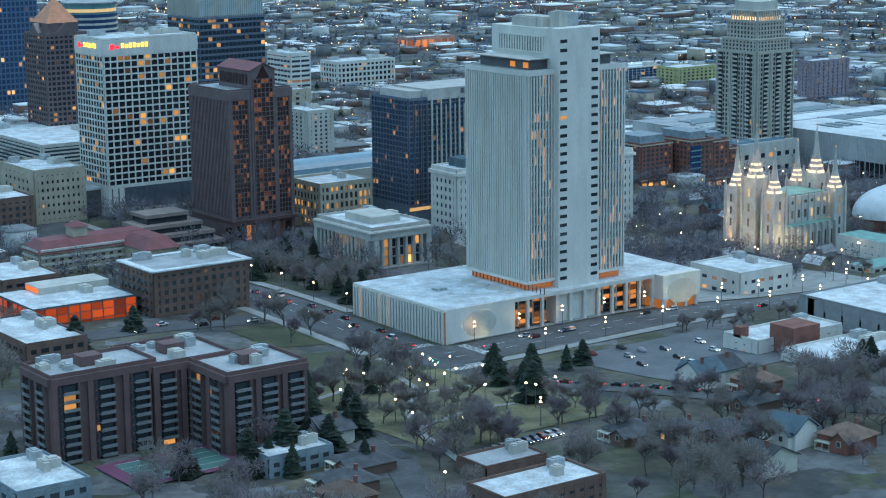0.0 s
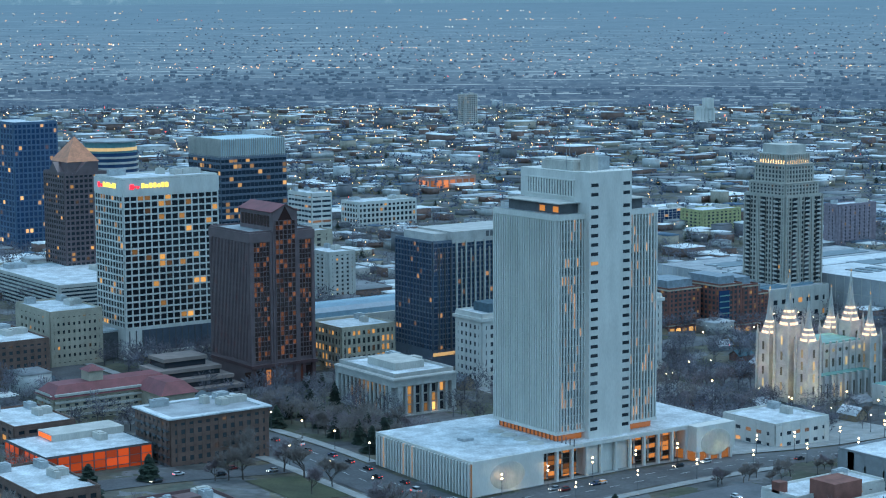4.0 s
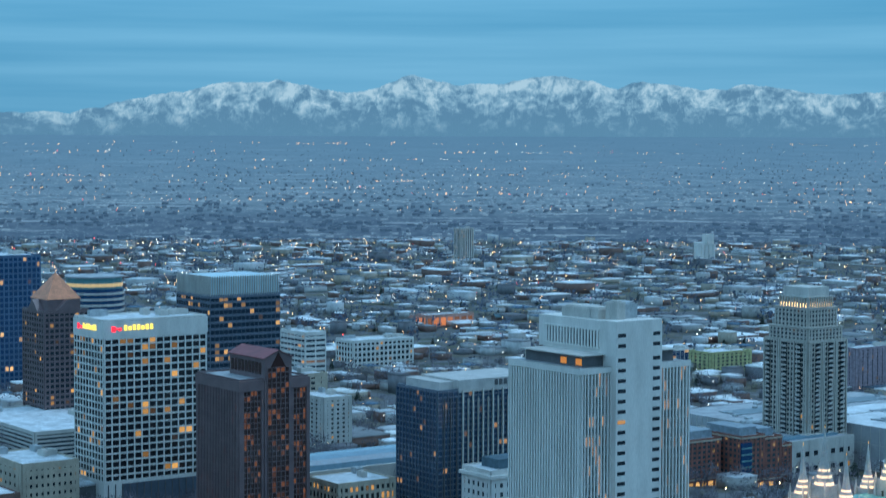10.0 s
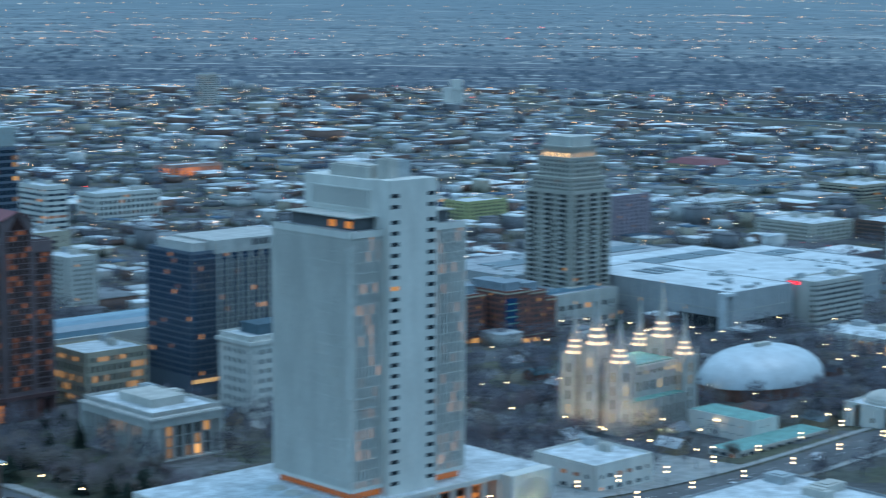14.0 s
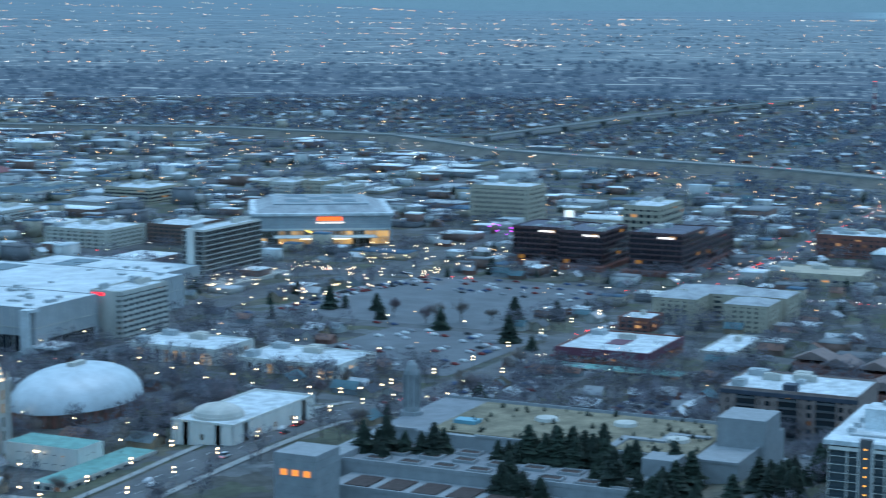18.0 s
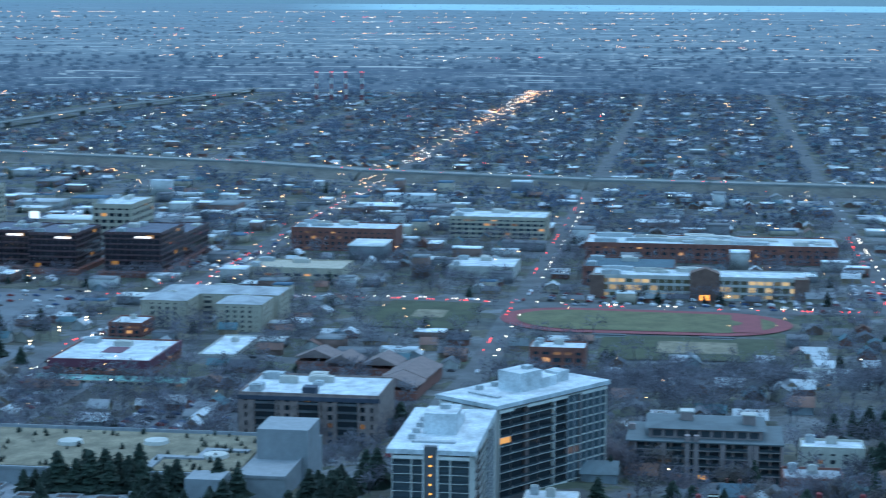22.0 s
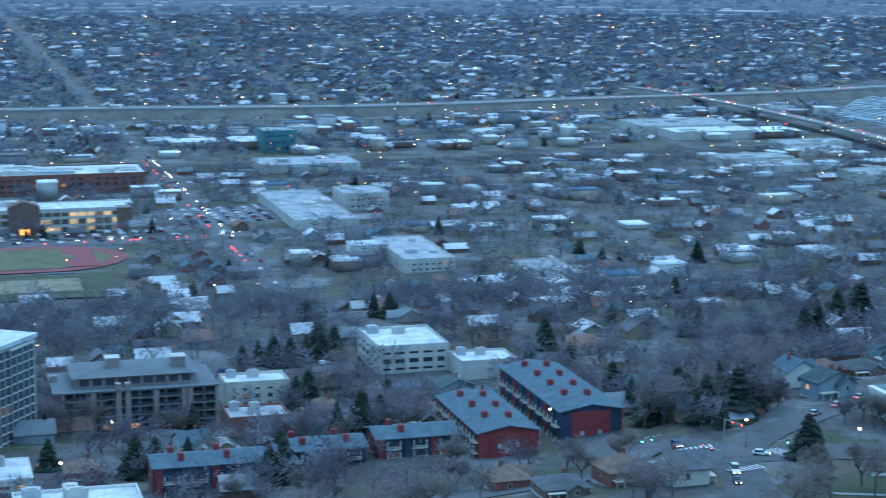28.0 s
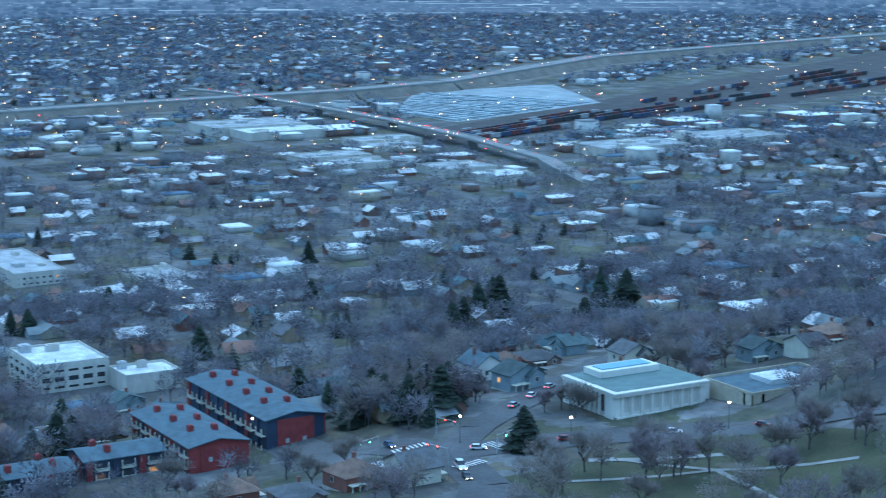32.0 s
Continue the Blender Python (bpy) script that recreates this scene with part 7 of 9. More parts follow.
mu, mud = block("stone_museum", "white stone museum with columns and green metal roof", -17, 9, 801, 834, 68, skin=WHITE, core=WHITE, sides="", roof=mat("dark_green_sheet", (0.075, 0.14, 0.135), 0.6, 0.2, 4, 0.5), units=0, parapet=0)
mh = 68 - mu.location.z
mlow = 61.0 - mu.location.z
p, a, n, length = face_frame("S", *mud)
v, f = prism(10, 0.6, mlow - 1, mh - 1.4, 0.52)
mcol = mesh(v, f)
mcol.materials.append(WHITE)
for k in range(6):
    q = 7 + k * (length - 14) / 5
    part("column", mcol, None, mu, at=(p[0] + a[0] * q + n[0] * 1.0, p[1] + a[1] * q + n[1] * 1.0, 0))
# Portico shade is put in as a flat dark panel behind the columns.
part("recess", boxes(span(p, a, n, 6, length - 6, 0, 0.2, mlow, mh - 1.5)), DARK, mu)
for s in "SE":
    p, a, n, length = face_frame(s, *mud)
    part("cornice", boxes(span(p, a, n, 0, length + 1.4 * (s == "S"), -0.2, 1.5, mh - 1.4, mh - 0.5), span(p, a, n, 0, length + 1.9 * (s == "S"), -0.2, 1.9, mh - 0.5, mh)), WHITE, mu)
    part("plinth", boxes(span(p, a, n, 0, length, 0, 0.8, 0, mlow - 0.6)), WHITE, mu)
    if s == "E":
        for k in range(9):
            q = 2 + k * (length - 4) / 8
            part("pilaster", boxes(span(p, a, n, q - 0.5, q + 0.5, 0, 0.5, mlow - 0.6, mh - 1.4)), WHITE, mu)
            if k < 8:
                q += (length - 4) / 16
                part("wall_panel", pane_mesh(n, 1.9, 5.0, PALE), None, mu, at=(p[0] + a[0] * q + n[0] * 0.05, p[1] + a[1] * q + n[1] * 0.05, mlow + 3))
    else:
        for q in (2, length - 2):
            part("corner_pier", boxes(span(p, a, n, q - 2, q + 2, 0, 1.2, 0, mh - 1.4)), WHITE, mu)
part("attic", boxes((-12, -3, -11, 11, mh, mh + 2.0)), WHITE, mu)
part("skylight", boxes((-10.5, -5, -9, 9, mh + 2.0, mh + 2.3)), mat("blue_skylight", (0.10, 0.22, 0.29), 0.3, 0.1), mu, "blue glazed skylight")
part("rear_wing", boxes((mud[1] - 14, mud[1] - 2, mud[3], mud[3] + 3, 0, mh - 1.6)), WHITE, mu)
a2, a2d = block("museum_annex", "tan stone annex with dark roof and skylight", 2, 26, 838, 876, 66, skin=TAN, core=TAN, sides="ES", bays=(5, 7), floors=1, pier=0.8, sill=0.5, roof=SLATE, units=0, z=57.5)
part("skylight_box", boxes((-5, 5, -6, 6, 66 - a2.location.z, 67.6 - a2.location.z)), ROOFW, a2)

block("cream_block", "cream stucco walk-up with flat white roof", -200, -186, 637, 660, 37.8, skin=CREAM, core=CREAM, sides="ES", bays=(3, 5), floors=3, glass=G_HOME, pier=0.6, sill=0.5, units=2, limit=40)
block("red_brick_house", "red brick corner house with white porch", -138, -122, 628, 648, 42, skin=BRICK, core=BRICK, sides="ES", bays=(3, 4), floors=2, glass=G_HOME, pier=0.6, sill=0.5, units=2, roof=ROOFG, limit=20)
block("flat_offices", "three-storey pale offices with white roof", -256, -222, 702, 730, 39.4, skin=PALE, core=BRICK, sides="ES", bays=(5, 5), floors=3, glass=G_FLAT, pier=0.3, sill=0.5, units=2, limit=30)
block("pale_hall", "plain pale hall with flat roof", -222, -204, 730, 752, 36, skin=PALE, core=PALE, sides="", units=2)
block("white_walkup", "white walk-up flats with bright roof", 2, 24, 553, 584, 60, skin=WHITE, core=WHITE, sides="E", bays=(4, 6), floors=5, glass=G_HOME, units=4)
block("small_shop", "small cream shop with flat white roof", -152, -138, 676, 690, 35.6, skin=CREAM, core=CREAM, sides="ES", bays=(3, 3), floors=1, glass=G_LIT, units=1)
# by the office tower
bw, bwd = block("brick_chapel_offices", "white and brick offices with flat white roof", 104, 149, 312, 330, 36, skin=WHITE, core=WHITE, sides="EN", bays=(9, 4), floors=2, glass=G_DARK, pier=0.7, sill=0.6, units=2, limit=30)
part("brick_tower", boxes((bwd[1] - 22, bwd[1] - 8, bwd[3] - 2, bwd[3] + 10, 0, 42 - bw.location.z)), BRICK, bw)
part("brick_chimney", boxes((bwd[1] - 4, bwd[1], -4, 0, 0, 40 - bw.location.z)), BRICK, bw)
block("brick_chapel_offices", "white and brick offices with flat white roof", 106, 150, 343, 368, 36, skin=WHITE, core=BRICK, sides="EN", bays=(10, 6), floors=2, glass=G_DARK, pier=0.7, sill=0.6, units=3, limit=40)
block("windowless_hall", "large pale windowless stone hall", 36, 92, 296, 352, 40, skin=STONE, core=STONE, sides="EN", bays=(6, 6), floors=1, glass=G_DARK, pier=0.9, sill=0.7, units=3)
block("motel_range", "low brick motel range with stained white roof", 315, 350, 420, 437, 45, skin=BROWN, core=BROWN, sides="EN", bays=(10, 3), floors=2, glass=G_HOME, pier=0.5, sill=0.5, units=2, limit=40)
block("motel_range", "low brick motel range with grey roof", 310, 332, 391, 405, 42, skin=BROWN, core=BROWN, sides="EN", bays=(6, 3), floors=1, glass=G_HOME, pier=0.5, sill=0.5, units=3, roof=ROOFG)
block("low_brick_block", "low brick block with white roof", 352, 376, 141, 188, 42, skin=BROWN, core=BROWN, sides="EN", bays=(5, 8), floors=2, glass=G_DARK, units=4, limit=20)
block("low_brick_block", "low brick block with white roof", 308, 335, 30, 70, 40, skin=BROWN, core=BROWN, sides="EN", bays=(5, 6), floors=3, glass=G_DARK, units=4, limit=20)
block("town_offices", "dark blue-grey two-storey flats", 428, 450, 318, 350, 44, skin=BLUEG, core=BLUEG, sides="EN", bays=(5, 6), floors=2, glass=G_HOME, units=3, limit=20)
block("town_offices", "dark blue-grey two-storey flats", 356, 378, 350, 362, 43, skin=BLUEG, core=BLUEG, sides="EN", bays=(5, 3), floors=2, glass=G_HOME, units=3, limit=20)


def house(name, label, wall, roof, w, d, h, rise, along, seed):
    """A small house with main roof, cross wing, porch, chimney and framed windows, at the origin."""
    r = thing(name, 0, 0, -400, label, "house", "houses of the old quarter")
    hipped = seed in (2, 4)
    part("wall", boxes((-w, w, -d, d, 0, h)) if hipped else gable_wall(-w, w, -d, d, h, h + rise - 0.25, along), wall, r)
    part("roof", hip(-w, w, -d, d, h, h + rise, 0.8) if hipped else gable(-w, w, -d, d, h, h + rise, 0.7, along), roof, r)
    part("wing", gable_wall(w * 0.2, w + 1.8, -d * 0.1, d * 0.8, h * 0.86, h * 0.86 + rise * 0.8, "x"), wall, r)
    part("wing_roof", gable(w * 0.1, w + 1.8, -d * 0.1, d * 0.8, h * 0.86, h * 0.86 + rise * 0.85, 0.5, "x"), roof, r)
    part("chimney", boxes((-w * 0.4, -w * 0.4 + 0.8, d * 0.2, d * 0.2 + 0.8, h, h + rise + 0.8), (-w * 0.4 - 0.1, -w * 0.4 + 0.9, d * 0.2 - 0.1, d * 0.2 + 0.9, h + rise + 0.8, h + rise + 1.0)), BRICK, r)
    part("porch", boxes((w, w + 2.2, -d * 0.95, -d * 0.1, 2.6, 2.85), (w, w + 2.2, -d * 0.95, -d * 0.1, 0.0, 0.5), (w + 1.9, w + 2.1, -d * 0.93, -d * 0.89, 0.5, 2.6), (w + 1.9, w + 2.1, -d * 0.54, -d * 0.50, 0.5, 2.6), (w + 1.9, w + 2.1, -d * 0.16, -d * 0.12, 0.5, 2.6)), CREAM, r, "pale porch with posts")
    part("footing", boxes((-w - 0.1, w + 0.1, -d - 0.1, d + 0.1, -0.6, 0.4)), PALE, r)
    spots_ = [("E", 0.35, h * 0.5, w + 1.82), ("S", -0.2, h * 0.45, -d - 0.02)]
    for s, q, z, o in spots_:
        if s == "E":
            fr = part("window_frame", boxes((o - 0.05, o + 0.06, q * d - 0.75, q * d + 0.75, z, z + 1.7)), CREAM, r)
            part("pane", pane_mesh((1, 0), 1.2, 1.4, panes("cottage_glass", (0.06, 0.07, 0.08), 0.06, WARM, 0.6)), None, fr, at=(o + 0.05, q * d, z + 0.85))
        else:
            fr = part("window_frame", boxes((q * w - 0.75, q * w + 0.75, o - 0.06, o + 0.05, z, z + 1.7)), CREAM, r)
            part("pane", pane_mesh((0, -1), 1.2, 1.4, panes("cottage_glass", (0.06, 0.07, 0.08), 0.06, WARM, 0.6)), None, fr, at=(q * w, o - 0.05, z + 0.85))
    return r


SHING = mat("grey_shingle", (0.075, 0.078, 0.085), 0.95, 0.3, 3, 0.35, pick="object")
BRSH = mat("brown_shingle", (0.15, 0.095, 0.075), 0.95, 0.3, 3, 0.35, pick="object")
TEALR = mat("teal_shingle", (0.055, 0.085, 0.09), 0.95, 0.3, 3, 0.35, pick="object")
HOUSES = [house("house", "cream board house with grey shingle roof and porch", CREAM, SHING, 5, 6.5, 5.2, 3.4, "x", 1),
          house("house", "red brick house with brown shingle roof and porch", BRICK, BRSH, 5.5, 6, 4.6, 3.2, "y", 2),
          house("house", "grey-blue board house with teal shingle roof", BLUEG, TEALR, 4.6, 7, 5.6, 3.0, "x", 3),
          house("house", "brown brick bungalow with low grey roof", BROWN, SHING, 6.5, 6.5, 3.4, 2.6, "y", 4),
          house("house", "white board house with dark slate roof", WHITE, SLATE, 5, 5.5, 5.8, 3.6, "y", 5)]
HOUSE_AT = [(21, 708, 1), (28, 722, 0), (-64, 799, 0), (-43, 800, 2), (-75, 828, 3), (-48, 776, 4), (-70, 812, 1), (-22, 880, 2), (-19, 908, 1), (-52, 850, 0), (-40, 868, 3), (-90, 850, 2),
            (-74, 577, 1), (-86, 598, 0), (-95, 612, 4), (-126, 608, 3), (-92, 649, 2), (-104, 664, 0), (-108, 640, 4), (-150, 655, 3), (-165, 668, 1), (-2, 684, 1), (24, 690, 3),
            (204, 358, 4), (190, 352, 0), (258, 405, 2), (246, 414, 3), (237, 431, 4), (226, 444, 1), (262, 446, 0), (270, 398, 2), (196, 376, 1), (214, 392, 3),
            (344, 340, 0), (352, 372, 2), (366, 384, 3), (376, 400, 1), (-118, 690, 3), (-130, 705, 0), (-145, 722, 4), (-168, 700, 1), (-180, 720, 2), (-128, 752, 3), (-150, 770, 1), (-110, 776, 0), (-170, 755, 4),
            (-96, 760, 2), (-30, 830, 1), (-8, 888, 0), (30, 892, 3)]
rnd = random.Random(5)
for k, (x, y, kind_) in enumerate(HOUSE_AT):
    m = pose(x, y, gz(x, y) - 0.4, 0, 0, rnd.choice((0, 0, 90, -90, 8)))
    RECTS.append((x - 7, x + 7, y - 7, y + 7))
    if k in (0, 1, 2, 3, 5):
        want = {0: 1, 1: 0, 2: 4, 3: 2, 5: 3}[k]
        HOUSES[want].matrix_basis = m
    else:
        q = 1.08 if x > 150 else 0.9
        copy_thing(HOUSES[kind_ if x < 150 or kind_ != 2 else 3], m).scale = (q, q, q)

# ---- motorway, bridge, railway, storage yard ----
CONC = mat("motorway_concrete", (0.20, 0.20, 0.195), 0.9, 0.2, 20, 2)


def deck(name, pts, width, z, label, thick=1.2, clear=90, bank=False):
    """An elevated carriageway on piers, along straight legs."""
    root = thing(name, pts[0][0], pts[0][1], 0, label, "motorway", kind="structure")
    ox, oy = pts[0]
    ROADS.extend([(ax, ay, bx, by, width + clear) for (ax, ay), (bx, by) in zip(pts, pts[1:])])
    for (ax, ay), (bx, by) in zip(pts, pts[1:]):
        n = max(1, int(math.hypot(bx - ax, by - ay) / 120))
        for k in range(n):
            x0, y0, x1, y1 = (ax + (bx - ax) * k / n, ay + (by - ay) * k / n, ax + (bx - ax) * (k + 1) / n, ay + (by - ay) * (k + 1) / n)
            L = math.hypot(x1 - x0, y1 - y0)
            ang = math.degrees(math.atan2(y1 - y0, x1 - x0))
            d = part("deck_span", boxes((-1, L + 1, -width / 2, width / 2, -thick, 0)), CONC, root)
            d.matrix_basis = pose(x0 - ox, y0 - oy, z, 0, 0, ang)
            q = part("guard_wall", boxes((-1, L + 1, -width / 2, -width / 2 + 0.4, 0, 1.0), (-1, L + 1, width / 2 - 0.4, width / 2, 0, 1.0)), WALKM, root)
            q.matrix_basis = pose(x0 - ox, y0 - oy, z + 0.002, 0, 0, ang)
            if bank:
                v = [(-1, -width / 2 - 14, -z), (L + 1, -width / 2 - 14, -z), (L + 1, -width / 2, -thick), (-1, -width / 2, -thick), (-1, width / 2 + 14, -z), (L + 1, width / 2 + 14, -z), (L + 1, width / 2, -thick), (-1, width / 2, -thick)]
                q = part("embankment", mesh(v, [(0, 1, 2, 3), (5, 4, 7, 6), (0, 3, 7, 4), (1, 5, 6, 2)]), mat("dry_verge", (0.13, 0.12, 0.105), 0.95, 0.3, 25, 3), root, "dry grass embankment")
                q.matrix_basis = pose(x0 - ox, y0 - oy, z, 0, 0, ang)
                continue
            q = part("pier", boxes((-0.8, 0.8, -width / 3, width / 3, -z, -thick)), CONC, root)
            q.matrix_basis = pose(x0 - ox, y0 - oy, z, 0, 0, ang)
    return root


def verge(pts, width):
    for (ax, ay), (bx, by) in zip(pts, pts[1:]):
        road("verge", ax, ay, bx, by, width, mat("dry_verge", (0.13, 0.12, 0.105), 0.95, 0.3, 25, 3), 0.08, label="dry grass verge beside the motorway", step=60)
        ROADS.pop()


MWAY = [(-1900, -2000), (-1850, -1300), (-1961, -883), (-1940, -584), (-1745, -324), (-1694, -150), (-1640, 75), (-1560, 230), (-1498, 480), (-1476, 729), (-1440, 965), (-1440, 1076), (-1459, 1206), (-1480, 1480), (-1525, 1635), (-1771, 2026), (-1849, 2290), (-1957, 2745), (-2200, 3300)]
RAMP = [(-1940, -584), (-1985, -459), (-2246, -441), (-2541, -423), (-3165, -324), (-3700, -300)]
verge(MWAY, 84)
deck("motorway", MWAY, 30, 10, "long pale concrete motorway on a grass embankment", clear=90, bank=True)
deck("motorway_ramp", RAMP, 16, 9.9, "pale concrete motorway ramp on piers", clear=80)
deck("road_bridge", [(-849, 1340), (-1007, 1364), (-1174, 1374), (-1332, 1372), (-1510, 1357), (-1600, 1335)], 15, 9, "long concrete road bridge over the railway", clear=34)

ramp_ = mesh([(-849, 1332, -0.5), (-849, 1348, -0.5), (-760, 1318, -0.5), (-760, 1332, -0.5), (-849, 1332, 9), (-849, 1348, 9)], [(0, 2, 4), (1, 5, 3), (4, 2, 3, 5), (0, 4, 5, 1)])
ramp_.materials.append(CONC)
tagged(new("bridge_ramp", ramp_), "sloping concrete ramp up to the bridge", "ramp", kind="structure")

# storage yard: a paved plot with rows of stored boxes under sheets
YARD = [(-1314, 1449), (-1196, 1460), (-1292, 1702), (-1514, 1784), (-1502, 1584)]
me = mesh([(x, y, gz(x, y) + 0.3) for x, y in YARD], [tuple(range(5))])
me.materials.append(mat("pale_yard", (0.24, 0.28, 0.29), 0.8, 0.3, 30, 4))
tagged(new("storage_yard", me), "pale paved storage yard", "yard", kind="structure")
rows_, rw = [], random.Random(5)
for k in range(17):
    u = (k + 0.5) / 17
    ax, ay, bx, by = -1314 + (-1502 + 1314) * u, 1449 + 135 * u, -1196 - 96 * u, 1460 + 242 * u
    s0 = 0.04
    while s0 < 0.94:
        s1 = min(0.96, s0 + rw.uniform(0.03, 0.16))
        x0, y0, x1, y1 = ax + (bx - ax) * s0, ay + (by - ay) * s0, ax + (bx - ax) * s1, ay + (by - ay) * s1
        L = math.hypot(x1 - x0, y1 - y0)
        nx, ny = -(y1 - y0) / L * 3.2, (x1 - x0) / L * 3.2
        z0, z1 = gz(x0, y0) + 0.25, gz(x0, y0) + rw.uniform(1.5, 2.4)
        rows_.append([(x0 - nx, y0 - ny), (x1 - nx, y1 - ny), (x1 + nx, y1 + ny), (x0 + nx, y0 + ny), z0, z1])
        s0 = s1 + rw.choice((0.004, 0.004, 0.03))
vs, fs = [], []
for *q, z0, z1 in rows_:
    k = len(vs)
    vs += [(*p, z0) for p in q] + [(*p, z1) for p in q]
    fs += [(k + 4, k + 5, k + 6, k + 7)] + [(k + i, k + (i + 1) % 4, k + 4 + (i + 1) % 4, k + 4 + i) for i in range(4)]
me = mesh(vs, fs)
me.materials.append(mat("stored_boxes", (0.25, 0.30, 0.32), 0.7, 0.2, 20, 3, pick="island"))
tagged(new("stored_box_rows", me), "long rows of pale stored boxes in a yard", "containers", kind="stuff")
RECTS.append((-1520, -1300, 1560, 1790)), RECTS.append((-1320, -1190, 1445, 1710))

BED = mat("rail_bed", (0.055, 0.048, 0.048), 0.9, 0.25)
yard_bed = mesh([(x, y, gz(x, y) + 0.12) for x, y in ((-1030, 1340), (-1120, 1340), (-1330, 1745), (-1760, 2560), (-1420, 2560), (-1190, 1882))], [tuple(range(6))])
yard_bed.materials.append(mat("yard_ballast", (0.055, 0.046, 0.044), 0.95, 0.35, 20, 3))
tagged(new("rail_yard_ground", yard_bed), "dark ballast of a rail yard", "ground", kind="structure")
for k in range(7):
    road("railway", -1030 - k * 7, 640, -1040 - k * 9, 1360, 3.0, BED, 0.3, label="dark railway track bed")
    road("railway", -1040 - k * 9, 1360, -1440 - k * 36, 2520, 3.0, BED, 0.3, label="dark railway track bed")
wag = [mat("wagon_red", (0.12, 0.035, 0.035), 0.8), mat("wagon_black", (0.03, 0.03, 0.035), 0.8), mat("wagon_grey", (0.28, 0.29, 0.30), 0.8), mat("wagon_navy", (0.035, 0.055, 0.11), 0.8)]
wbody = boxes((-7, 7, -1.5, 1.5, 1.1, 4.6), (-6.4, 6.4, -1.3, 1.3, 0.7, 1.1), (-5, -3, -1.4, 1.4, 0.1, 0.7), (3, 5, -1.4, 1.4, 0.1, 0.7))
rnd = random.Random(11)
for line in range(6):
    at, k = rnd.uniform(0.0, 0.05), 0
    while at < 0.74:
        x, y = -1046 - line * 9 - at * (400 + 30 * line), 1380 + at * 1140
        c = rnd.choice((0, 0, 1, 1, 1, 1, 2, 2, 0, 3))
        me = SHARED.setdefault(("wagon", c), wbody.copy())
        if not me.materials:
            me.materials.append(wag[c])
        w = tagged(new("railway_wagon", me), "closed goods wagon standing in the rail yard", "railway wagon", "wagons in the rail yard")
        w.matrix_basis = pose(x, y, 0.3, 0, 0, math.degrees(math.atan2(1140, -400 - 30 * line)))
        at += 0.0128 if rnd.random() < 0.86 else rnd.uniform(0.03, 0.14)
OLDROOF = mat("stained_pale_roof", (0.27, 0.285, 0.29), 0.85, 0.42, 9, 1.2)
for name, x0, x1, y0, y1, h, mt, lab in (
        ("warehouse", -1262, -1196, 1196, 1292, 8, OLDROOF, "huge low warehouse with white roof"), ("warehouse", -1194, -1150, 1210, 1292, 7, ROOFW, "low warehouse bay with white roof"), ("warehouse", -1084, -1050, 1272, 1336, 6, OLDROOF, "long low warehouse with white roof"), ("warehouse", -1044, -1016, 1262, 1318, 5, ROOFG, "low warehouse bay with grey roof"),
        ("warehouse", -1000, -966, 1176, 1240, 6, OLDROOF, "long low warehouse with pale roof"), ("warehouse", -958, -922, 1190, 1236, 5, ROOFG, "low depot with grey roof"), ("warehouse", -890, -846, 1240, 1290, 6, OLDROOF, "pale depot with flat roof"), ("warehouse", -834, -800, 1254, 1296, 5, ROOFW, "low depot with white roof"),
        ("warehouse", -935, -880, 1422, 1510, 8, OLDROOF, "pale depot with flat roof"), ("warehouse", -950, -890, 1540, 1628, 8, OLDROOF, "pale depot with flat roof"), ("white_store", -865, -725, 770, 812, 8, OLDROOF, "low store with bright white roof"),
        ("grey_store_hall", -832, -796, 818, 850, 14, ROOFG, "tall grey store hall"), ("teal_block", -1180, -1146, 826, 856, 19, OLDROOF, "teal panelled office block with white roof"),
        ("long_pale_shed", -1060, -1010, 800, 880, 7, ROOFG, "long pale shed beside the railway"), ("parish_school", -640, -560, 800, 830, 10, ROOFG, "long cream two-storey school"),
        ("red_hall", -560, -520, 862, 890, 7, OLDROOF, "brick hall with white roof"), ("cream_flats", -420, -392, 640, 664, 22, OLDROOF, "cream flats with white roof")):
    skin_ = mat("teal_panel", (0.05, 0.17, 0.19), 0.6) if "teal" in name else PALE
    block(name, lab, x0, x1, y0, y1, h, skin=skin_, core=skin_, sides="E", bays=(4, 8), floors=max(1, h // 5), glass=G_DARK, pier=0.6, sill=0.5, roof=mt, units=3, category="warehouse", seed=int(-x0), limit=0)
gs = thing("grain_silo", -1774, -1778, 0, "tall white concrete grain silo", "silo")
for k in range(5):
    part("bin", join(prism(14, 6, 0, 34, cx=-18 + 9 * k, cy=0)), WHITE, gs)
part("head_house", boxes((-16, 0, -7, 7, 34, 53)), WHITE, gs)
part("top_house", boxes((4, 22, -5, 5, 34, 39)), WHITE, gs)
fh = block("far_slab", "grey apartment slab far off in the city", -1378, -1350, -1960, -1940, 66, skin=PALE, core=DARK, bays=(6, 5), floors=16, pier=0.4, sill=0.4)
for k, (x, y) in enumerate(((-2910, -105), (-2913, -78), (-2917, -52), (-2921, -23))):
    st = thing("lattice_stack", x, y, 0, "red and white banded chimney stack", "chimney")
    for j in range(6):
        v, f = prism(8, 2.6 - 0.2 * j, 10 * j, 10 * j + 10, 2.4 - 0.2 * j)
        part("band", mesh(v, f), REDW if j % 2 else WHITE, st)
    part("warning_lamp", join(prism(6, 1.2, 60, 62)), glow("red_lamp", (1.0, 0.05, 0.05), 1.5), st)
